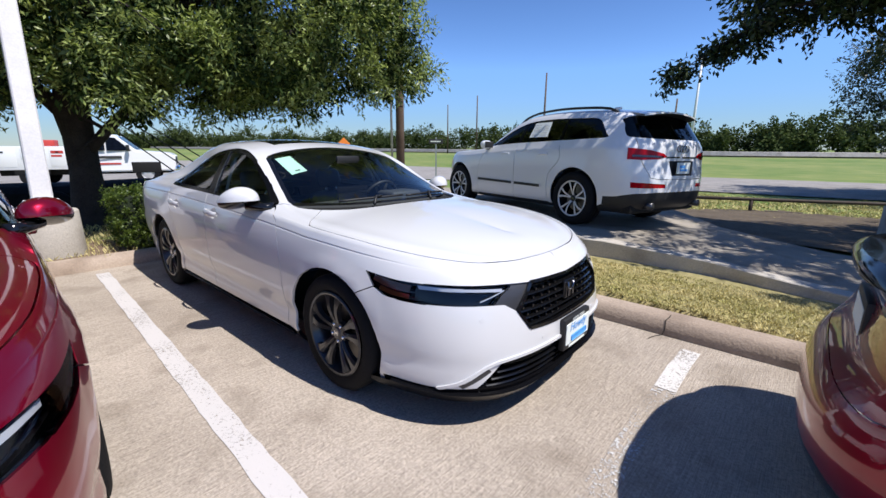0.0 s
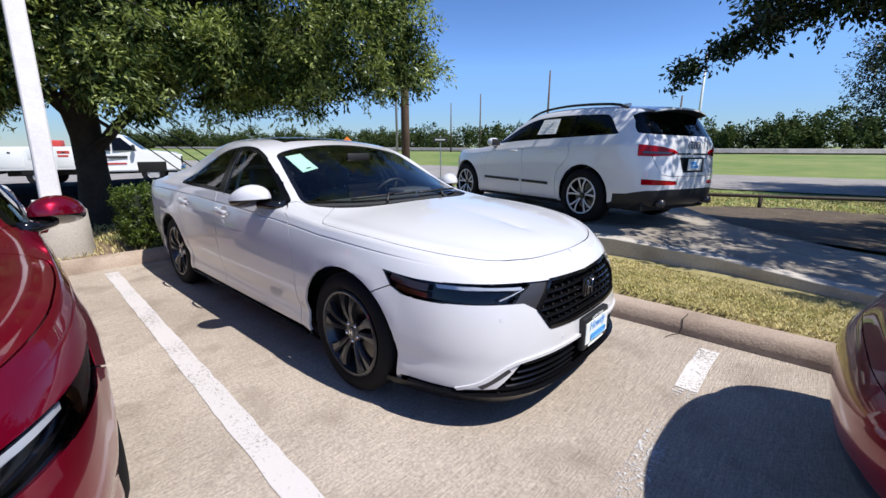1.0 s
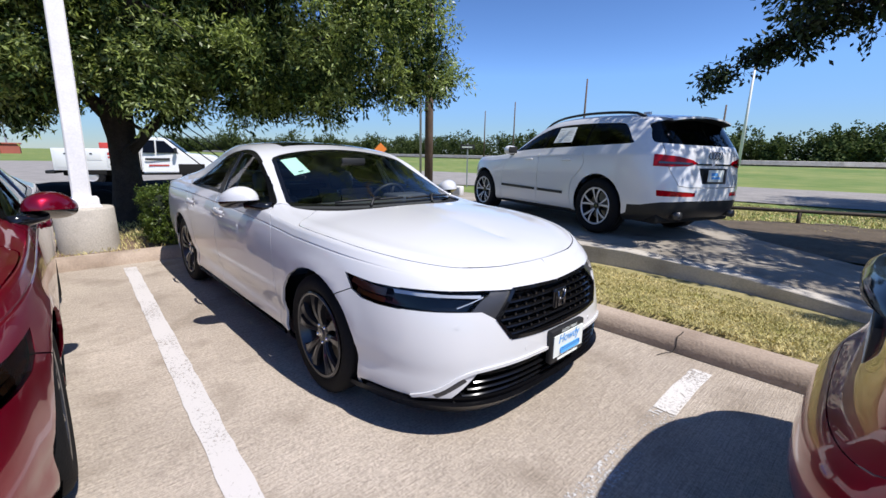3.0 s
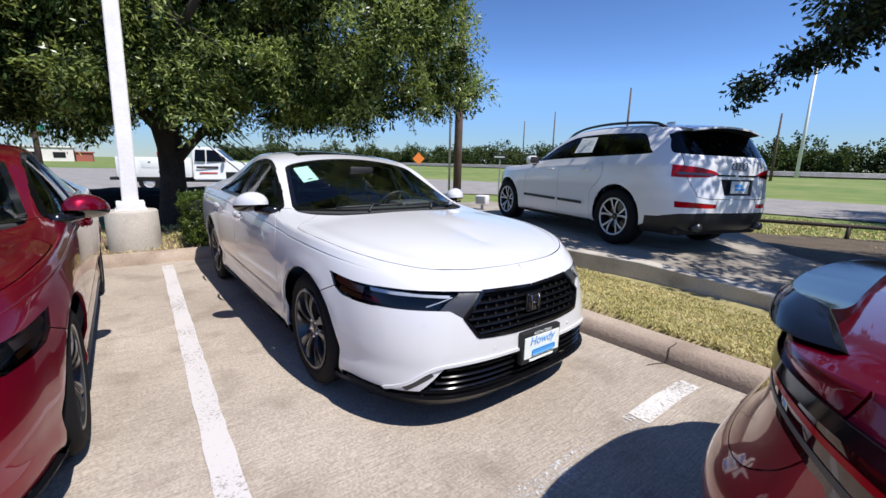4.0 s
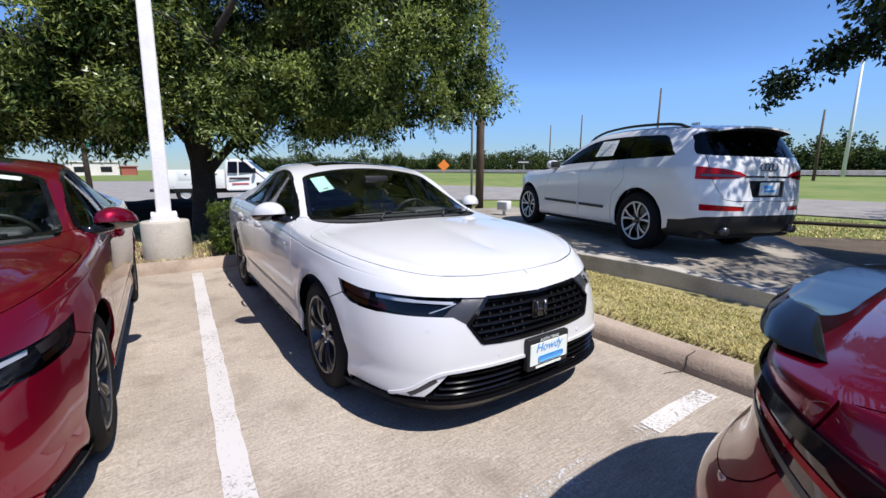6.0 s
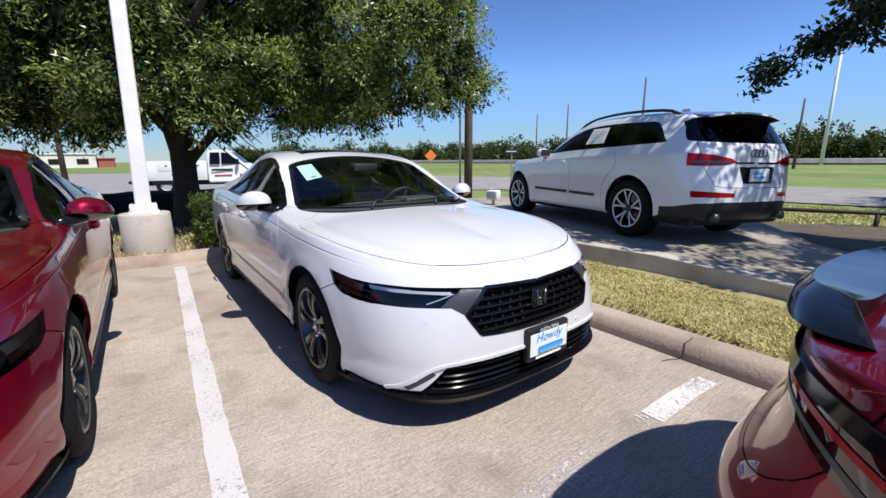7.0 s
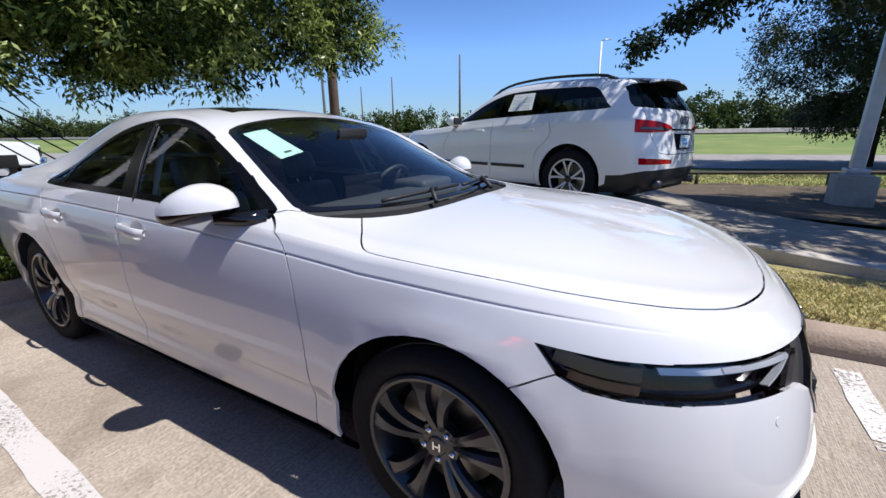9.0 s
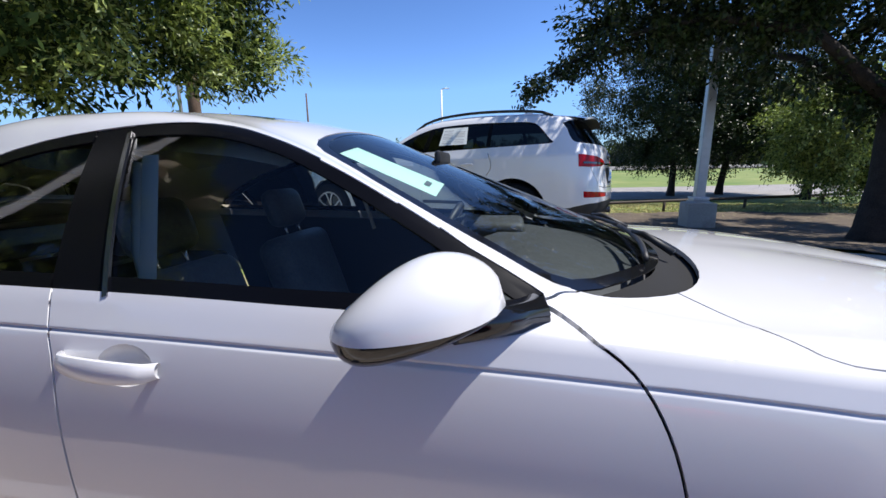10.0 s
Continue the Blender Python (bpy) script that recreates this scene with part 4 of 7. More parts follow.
        if sum(f.normal.z for f in self.bm.faces) < 0:
            bmesh.ops.reverse_faces(self.bm, faces=self.bm.faces)
        # outward on the side, up on top
        self.bm.normal_update()

    def id(self, name):
        return self.names.setdefault(name, len(self.names))

    def knife(self, pts, proj, where=None, closed=False):
        segs = list(zip(pts, pts[1:] + pts[:1])) if closed else list(zip(pts, pts[1:]))
        for a, b in segs:
            L = math.hypot(b[0] - a[0], b[1] - a[1])
            if L < 1e-6:
                continue
            lo, hi = (min(a[0], b[0]) - 1e-3, min(a[1], b[1]) - 1e-3), (max(a[0], b[0]) + 1e-3, max(a[1], b[1]) + 1e-3)
            fs = []
            for f in self.bm.faces:
                if not facing(f, proj) or (where and not where(f.calc_center_median())):
                    continue
                q = [to2(v.co, proj) for v in f.verts]
                if max(p[0] for p in q) < lo[0] or min(p[0] for p in q) > hi[0] or max(p[1] for p in q) < lo[1] or min(p[1] for p in q) > hi[1]:
                    continue
                fs.append(f)
            if not fs:
                continue
            nx, ny = -(b[1] - a[1]) / L, (b[0] - a[0]) / L
            if proj == SIDE:
                co, no = (a[0], 0, a[1]), (nx, 0, ny)
            elif proj == FRONT:
                co, no = (0, a[0], a[1]), (0, nx, ny)
            else:
                co, no = (a[0], a[1], 0), (nx, ny, 0)
            geom = list({e for f in fs for e in f.edges}) + fs
            bmesh.ops.bisect_plane(self.bm, geom=geom, plane_co=co, plane_no=no, dist=1e-5)

    def region(self, name, poly, proj, where=None, only=None):
        """Cuts out a closed outline and names the faces in it."""
        self.knife(poly, proj, where, True)
        self.bm.normal_update()
        k = self.id(name)
        ok = None if only is None else {self.id(o) for o in only}
        for f in self.bm.faces:
            c = f.calc_center_median()
            if (ok is None or f[self.cls] in ok) and facing(f, proj) and (not where or where(c)) and inside(to2(c, proj), poly):
                f[self.cls] = k

    def shut(self, line, proj, where=None, gap=0.0028, closed=False, only=("paint",)):
        """A panel gap along a line."""
        for d in (gap, -gap):
            self.knife(offset_line(line, d, closed), proj, where, closed)
        self.bm.normal_update()
        ok = {self.id(o) for o in only}
        segs = list(zip(line, line[1:] + line[:1])) if closed else list(zip(line, line[1:]))
        lo = (min(p[0] for p in line) - 0.01, min(p[1] for p in line) - 0.01)
        hi = (max(p[0] for p in line) + 0.01, max(p[1] for p in line) + 0.01)
        for f in self.bm.faces:
            if f[self.cls] not in ok or not facing(f, proj):
                continue
            c = f.calc_center_median()
            p = to2(c, proj)
            if p[0] < lo[0] or p[1] < lo[1] or p[0] > hi[0] or p[1] > hi[1] or (where and not where(c)):
                continue
            if min(seg_dist(p, a, b) for a, b in segs) < gap * 1.05:
                f[self.cls] = 1

    def hit(self, proj, u, v, back=False):
        """The skin's point and normal seen square on."""
        if proj == SIDE:
            o, d = Vector((u, 3, v)), Vector((0, -1, 0))
        elif proj == FRONT:
            o, d = Vector((-8 if back else 4, u, v)), Vector((1 if back else -1, 0, 0))
        else:
            o, d = Vector((u, v, 4)), Vector((0, 0, -1))
        r = self.tree.ray_cast(o, d)
        if r[0] is None:
            return None, None
        n = r[1] if r[1].dot(d) < 0 else -r[1]
        return r[0], n

    def islands(self):
        """Connected faces of one class, as lists."""
        todo, out = set(self.bm.faces), []
        while todo:
            f = todo.pop()
            k, isl, stack = f[self.cls], [f], [f]
            while stack:
                for e in stack.pop().edges:
                    for g in e.link_faces:
                        if g in todo and g[self.cls] == k:
                            todo.discard(g)
                            isl.append(g)
                            stack.append(g)
            out.append((k, isl))
        return out


def extract(faces, flange=0.014, inset=0.0, both=False, mirror=False):
    """A bmesh of these faces, with turned-in edges; both sides of the car, or the mirror image."""
    bm = bmesh.new()
    vmap = {}
    for f in faces:
        q = []
        for v in f.verts:
            if v not in vmap:
                vmap[v] = bm.verts.new(v.co - v.normal * inset)
            q.append(vmap[v])
        try:
            bm.faces.new(q)
        except ValueError:
            pass
    if both:
        g = bmesh.ops.duplicate(bm, geom=list(bm.faces))["geom"]
        nf = [x for x in g if isinstance(x, bmesh.types.BMFace)]
        for v in {v for f in nf for v in f.verts}:
            v.co.y = -v.co.y
        bmesh.ops.reverse_faces(bm, faces=nf)
        bmesh.ops.remove_doubles(bm, verts=[v for v in bm.verts if abs(v.co.y) < 1e-4], dist=1e-4)
    elif mirror:
        for v in bm.verts:
            v.co.y = -v.co.y
        bmesh.ops.reverse_faces(bm, faces=bm.faces)
    bm.normal_update()
    if flange:
        nrm = {v: v.normal.copy() for v in bm.verts}
        es = [e for e in bm.edges if e.is_boundary]
        for e in es:
            e.smooth = False
        r = bmesh.ops.extrude_edge_only(bm, edges=es)
        old = {}
        for v in nrm:
            old[tuple(round(c, 6) for c in v.co)] = nrm[v]
        for v in [x for x in r["geom"] if isinstance(x, bmesh.types.BMVert)]:
            v.co -= old.get(tuple(round(c, 6) for c in v.co), Vector((0, 0, 1))) * flange
    return bm


def strip_on(shell, proj, line, width, proud, back=False, thick=0.004):
    """A thin moulding lying on the skin along a line of (u, v)."""
    bm = bmesh.new()
    rows = []
    for a, b in zip(offset_line(line, width / 2), offset_line(line, -width / 2)):
        p, n = shell.hit(proj, *a, back=back)
        q, m = shell.hit(proj, *b, back=back)
        if p is None or q is None:
            continue
        rows.append([p - n * thick, p + n * proud, q + m * proud, q - m * thick])
    if len(rows) > 1:
        grid(bm, rows)
        bmesh.ops.recalc_face_normals(bm, faces=bm.faces)
    return bm


def mirror_bm(bm):
    c = bm.copy()
    for v in c.verts:
        v.co.y = -v.co.y
    bmesh.ops.reverse_faces(c, faces=c.faces)
    return c


def ellipsoid(bm, c, r, nu=20, nv=12, power=1.0):
    rows = []
    for j in range(nv + 1):
        ph = -math.pi / 2 + math.pi * j / nv
        row = []
        for i in range(nu + 1):
            th = math.tau * i / nu
            f = lambda a: math.copysign(abs(a) ** power, a)
            row.append((c[0] + r[0] * f(math.cos(ph)) * f(math.cos(th)), c[1] + r[1] * f(math.cos(ph)) * f(math.sin(th)), c[2] + r[2] * f(math.sin(ph))))
        rows.append(row)
    grid(bm, rows)
    bmesh.ops.remove_doubles(bm, verts=bm.verts, dist=1e-5)
    bmesh.ops.recalc_face_normals(bm, faces=bm.faces)


def wheel(parent, x, y, r, rim_r, width, style, left):
    """Tyre, alloy rim, brake disc and nuts; the outer face looks away from the car."""
    s = 1 if left else -1
    root = new("wheel")
    root.parent = parent
    root.location = (x, y, r)
    w = width / 2
    bm = bmesh.new()
    prof = [(rim_r - 0.008, w * 0.80), (rim_r + 0.012, w * 0.93), (rim_r + (r - rim_r) * 0.45, w * 1.04), (r - 0.035, w * 0.98), (r - 0.012, w * 0.86), (r, w * 0.68),
            (r + 0.001, w * 0.5), (r - 0.007, w * 0.47), (r - 0.007, w * 0.42), (r + 0.001, w * 0.39), (r + 0.001, w * 0.08), (r - 0.007, w * 0.05), (r - 0.007, -w * 0.05), (r + 0.001, -w * 0.08),
            (r + 0.001, -w * 0.5), (r, -w * 0.68), (r - 0.012, -w * 0.86), (r - 0.05, -w), (rim_r, -w * 0.8)]
    lathe(bm, prof, 64)
    part("tyre", bm, RUBBER, root, sharp=radians(40))
    bm = bmesh.new()
    f = w * s * 0.86
    lip = [(rim_r + 0.004, s * w * 0.90), (rim_r - 0.004, s * w * 0.95), (rim_r - 0.014, s * w * 0.92), (rim_r - 0.022, s * w * 0.72), (rim_r - 0.045, s * w * 0.3), (rim_r - 0.05, -s * w * 0.8)]
    lathe(bm, lip if s > 0 else lip, 64)
    bmesh.ops.recalc_face_normals(bm, faces=bm.faces)
    part("rim_barrel", bm, ALLOY if style == "dark" else ALLOY_DARK, root)
    if style != "dark":
        bm = bmesh.new()
        lathe(bm, [(rim_r + 0.003, s * w * 0.925), (rim_r - 0.004, s * w * 0.965), (rim_r - 0.016, s * w * 0.945), (rim_r - 0.022, s * w * 0.88)], 64)
        bmesh.ops.recalc_face_normals(bm, faces=bm.faces)
        part("rim_lip", bm, ALLOY_BRIGHT, root)
    hub_y, rim_y = s * w * 0.62, s * w * 0.84
    for k in range(5):
        base_a = math.tau * k / 5 + math.pi / 2
        bm, bmf = bmesh.new(), bmesh.new()
        arms = ((-0.225, -0.20), (0.225, 0.20)) if style == "dark" else ((-0.27, -0.12), (0.27, 0.12))
        for sa, ha in arms:
            rows, rowf = [], []
            for i in range(9):
                t = i / 8
                rad = 0.048 + (rim_r - 0.062) * t
                ang = base_a + ha + (sa - ha) * t ** 1.6 + (0.05 * math.sin(math.pi * t) if style == "dark" else 0)
                wd = (0.0135 + 0.004 * t + 0.024 * t ** 4) / rad if style == "dark" else (0.010 + 0.007 * t) / rad
                yy = hub_y + (rim_y - hub_y) * t ** 0.7 + s * 0.012 * math.sin(math.pi * t)
                if style == "dark":
                    shape = ((-1, -0.028), (-0.85, 0.0), (0.35, 0.004), (0.95, -0.006), (1, -0.028))
                else:
                    shape = ((-1, -0.03), (-0.9, 0.0), (0.0, 0.003), (0.9, 0.0), (1, -0.03))
                row = []
                for o, dy in shape:
                    a2 = ang + o * wd
                    row.append((rad * math.cos(a2), yy + s * dy, rad * math.sin(a2)))
                rows.append(row)
                if style != "dark":
                    rowf.append([(rad * math.cos(ang + o * wd), yy + s * dy, rad * math.sin(ang + o * wd)) for o, dy in ((-0.97, 0.003), (0, 0.0065), (0.97, 0.003))])
            grid(bm, rows)
            if rowf:
                grid(bmf, rowf)
        bmesh.ops.recalc_face_normals(bm, faces=bm.faces)
        sp = part("spoke", bm, ALLOY if style == "dark" else ALLOY_DARK, root, sharp=radians(25))
        if style != "dark":
            part("machined_face", bmf, ALLOY_BRIGHT, sp)
    bm = bmesh.new()
    hp = [(0.0, hub_y + s * 0.012), (0.028, hub_y + s * 0.012), (0.034, hub_y + s * 0.006), (0.07, hub_y + s * 0.002), (0.076, hub_y - s * 0.03)]
    lathe(bm, hp, 32)
    bmesh.ops.remove_doubles(bm, verts=bm.verts, dist=1e-5)
    bmesh.ops.recalc_face_normals(bm, faces=bm.faces)
    hub = part("hub", bm, ALLOY if style == "dark" else ALLOY_DARK, root)
    bm = bmesh.new()
    for xx in (-0.011, 0.011):
        box(bm, (xx - 0.003, hub_y + s * 0.013 - 0.002, -0.014), (xx + 0.003, hub_y + s * 0.013 + 0.002, 0.014))
    box(bm, (-0.01, hub_y + s * 0.013 - 0.002, -0.003), (0.01, hub_y + s * 0.013 + 0.002, 0.003))
    part("badge", bm, CHROME, hub)
    for k in range(5):
        a = math.tau * k / 5 + math.pi / 2 + math.pi / 5
        bm = bmesh.new()
        tube(bm, [(0.052 * math.cos(a), hub_y - s * 0.01, 0.052 * math.sin(a)), (0.052 * math.cos(a), hub_y + s * 0.012, 0.052 * math.sin(a))], 0.0095, 6)
        part("wheel_nut", bm, CHROME if style == "dark" else STEEL, hub)
    bm = bmesh.new()
    lathe(bm, [(0.05, s * w * 0.1), (rim_r * 0.72, s * w * 0.1), (rim_r * 0.72, -s * w * 0.05), (0.05, -s * w * 0.05)], 40)
    bmesh.ops.recalc_face_normals(bm, faces=bm.faces)
    part("brake_disc", bm, STEEL, root)
    bm = bmesh.new()
    lathe(bm, [(0.0, -s * w * 0.3), (rim_r - 0.03, -s * w * 0.3)], 32)
    part("brake_shield", bm, VOID, root)
    return root


# ---- the sedan ----
SEDAN = dict(
    x0=(-0.25, -2.9), mid=-1.4, arch=0.385, axles=((0.0, 0.335), (-2.83, 0.335)),
    nf=(3.7, 2.65), nr=(2.7, 5.0), hoodfrom=-0.2500001,
    rows=[(0.0, 0.845, 0.92, -3.93), (0.05, 0.880, 0.957, -3.99), (0.12, 0.898, 0.973, -4.03), (0.20, 0.903, 0.981, -4.05), (0.27, 0.905, 0.984, -4.06),
          (0.36, 0.917, 0.985, -4.055), (0.48, 0.927, 0.98, -4.03), (0.60, 0.930, 0.972, -3.97), (0.70, 0.928, 0.963, -3.935), (0.80, 0.919, 0.950, -3.92),
          (0.90, 0.902, 0.925, -3.915), (1.0, 0.872, 0.87, -3.90)],
    ztop=[(-3.9, 0.945), (-3.3, 0.975), (-2.9, 1.005), (-2.4, 1.0), (-1.8, 0.985), (-1.2, 0.965), (-0.75, 0.945), (-0.45, 0.925), (-0.25, 0.908), (0.0, 0.872), (0.2, 0.835), (0.4, 0.792), (0.58, 0.764), (0.75, 0.755)],
    zbot=[(-3.9, 0.26), (-3.4, 0.22), (-2.9, 0.17), (-0.35, 0.16), (0.2, 0.16), (0.75, 0.16)],
    flevels=[0, 0.02, 0.05, 0.085, 0.12, 0.16, 0.2, 0.235, 0.27, 0.315, 0.36, 0.42, 0.48, 0.54, 0.6, 0.65, 0.7, 0.75, 0.80, 0.84, 0.87, 0.90, 0.916, 0.9215, 0.9245, 0.9275, 0.9305, 0.936, 0.95, 0.97, 1.0],
    crease=([(0.926, -0.0075, 0.0045), (0.25, -0.012, 0.10)], (-3.2, 0.2)),
    WT=[(-3.9, -3.87, 0, 0.96), (-3.51, -3.79, 0.645, 0.97), (-3.29, -3.66, 0.75, 0.98), (-3.12, -3.49, 0.80, 1.0), (-3.01, -3.30, 0.805, 1.03), (-2.9, -2.9, 0.765, 1.06),
        (-2.7, -2.7, 0.72, 1.085), (-2.5, -2.5, 0.68, 1.15), (-2.28, -2.28, 0.655, 1.24), (-2.0, -2.0, 0.645, 1.32), (-1.75, -1.75, 0.645, 1.347), (-1.55, -1.55, 0.65, 1.345), (-1.4, -1.4, 0.66, 1.325), (-1.27, -1.27, 0.672, 1.287),
        (-1.15, -1.15, 0.69, 1.235), (-1.0, -1.0, 0.715, 1.155), (-0.85, -0.85, 0.745, 1.068), (-0.68, -0.68, 0.785, 0.985), (-0.45, -0.45, 0.82, 0.938), (-0.25, -0.25, 0.828, 0.9143)],
    RE=[(-3.9, -3.79, 0, 0.985), (-3.51, -3.71, 0.52, 0.99), (-3.29, -3.58, 0.63, 1.002), (-3.12, -3.41, 0.66, 1.03), (-3.01, -3.19, 0.635, 1.09), (-2.9, -2.9, 0.59, 1.165),
        (-2.6, -2.6, 0.55, 1.28), (-2.3, -2.3, 0.535, 1.36), (-2.0, -2.0, 0.53, 1.392), (-1.7, -1.7, 0.555, 1.385), (-1.42, -1.42, 0.585, 1.342), (-1.25, -1.25, 0.612, 1.285),
        (-1.05, -1.05, 0.656, 1.183), (-0.85, -0.85, 0.703, 1.078), (-0.62, -0.62, 0.735, 0.978), (-0.4, -0.4, 0.745, 0.942), (-0.25, -0.25, 0.733, 0.9271)],
    SP=[(-3.9, -3.62, 1.015), (-3.51, -3.5, 1.03), (-3.29, -3.38, 1.065), (-3.12, -3.2, 1.15), (-3.01, -3.06, 1.205), (-2.9, -2.9, 1.27), (-2.7, -2.7, 1.345), (-2.4, -2.4, 1.41), (-2.0, -2.0, 1.432),
        (-1.6, -1.6, 1.414), (-1.3, -1.3, 1.362), (-1.1, -1.1, 1.288), (-0.7, -0.7, 1.128), (-0.4, -0.4, 1.005), (-0.33, -0.33, 0.982), (-0.25, -0.25, 0.973),
        (0.0, 0.02, 0.947), (0.35, 0.3, 0.905), (0.75, 0.52, 0.865)],
)

DLO = [(-0.70, 0.968), (-1.08, 0.976), (-1.44, 0.990), (-1.94, 1.003), (-2.40, 1.012), (-2.60, 1.025), (-2.56, 1.062), (-2.45, 1.12), (-2.28, 1.20), (-2.0, 1.292), (-1.75, 1.332),
       (-1.55, 1.342), (-1.40, 1.329), (-1.265, 1.291), (-1.15, 1.239), (-1.0, 1.159), (-0.85, 1.070)]
DOOR_FRONT = [(-0.735, 0.990), (-0.66, 0.955), (-0.575, 0.895), (-0.525, 0.81), (-0.495, 0.70), (-0.48, 0.58), (-0.485, 0.42), (-0.49, 0.235)]
DOOR_MID = [(-1.70, 1.02), (-1.685, 0.93), (-1.662, 0.83), (-1.65, 0.60), (-1.645, 0.40), (-1.64, 0.235)]
DOOR_REAR = [(-2.55, 1.04), (-2.57, 0.95), (-2.53, 0.84), (-2.46, 0.74), (-2.40, 0.62), (-2.375, 0.48), (-2.38, 0.35), (-2.39, 0.235)]
HOOD = [(-0.44, 0.64), (-0.36, 0.735), (-0.28, 0.828), (-0.20, 0.854), (0.0, 0.850), (0.20, 0.824), (0.34, 0.795), (0.48, 0.74), (0.60, 0.662), (0.71, 0.53), (0.79, 0.33), (0.818, 0.12), (0.818, 0.0)]
SCREEN = [(-0.345, 0.0), (-0.36, 0.25), (-0.41, 0.45), (-0.50, 0.60), (-0.64, 0.726), (-0.78, 0.708), (-0.95, 0.667), (-1.12, 0.624), (-1.235, 0.578), (-1.275, 0.37), (-1.29, 0.0)]
LAMP_SIDE = [(0.285, 0.757), (0.345, 0.684), (0.405, 0.654), (0.50, 0.640), (0.64, 0.632), (0.64, 0.723), (0.46, 0.734)]
LAMP_FRONT = [(0.82, 0.731), (0.73, 0.7265), (0.66, 0.722), (0.486, 0.715), (0.33, 0.704), (0.459, 0.585), (0.52, 0.626), (0.594, 0.630), (0.71, 0.633), (0.82, 0.638)]
GRILLE = [(0.0, 0.690), (0.17, 0.697), (0.335, 0.702), (0.459, 0.585), (0.395, 0.492), (0.2, 0.480), (0.0, 0.476)]
LOWER = [(0.0, 0.362), (0.2, 0.366), (0.40, 0.366), (0.57, 0.352), (0.665, 0.236), (0.4, 0.222), (0.0, 0.205)]


def seat(parent, x, y, wide=0.5, rear=False):
    s = new("seat")
    s.parent = parent
    s.location = (x, y, 0.25)
    h = wide / 2
    part("cushion", boxbm((-0.26, -h, 0.02), (0.27, h, 0.22), 0.07, 3), SEAT, s)
    m = pose(-0.22, 0, 0.16, 0, -18 if not rear else -24, 0)
    bm = boxbm((-0.09, -h + 0.01, 0.0), (0.07, h - 0.01, 0.62 if not rear else 0.52), 0.06, 3, m)
    part("backrest", bm, SEAT, s)
    for yy in ((0,) if not rear else (-h * 0.55, h * 0.55)):
        m2 = m @ pose(0, yy, 0.62 if not rear else 0.5)
        bm = boxbm((-0.05, -0.13, 0.04), (0.05, 0.13, 0.23), 0.05, 3, m2)
        hr = part("headrest", bm, SEAT, s)
        bm = bmesh.new()
        for o in (-0.06, 0.06):
            tube(bm, [m2 @ Vector((0, o, -0.03)), m2 @ Vector((0, o, 0.07))], 0.007, 6)
        part("stalk", bm, CHROME, hr)
    return s


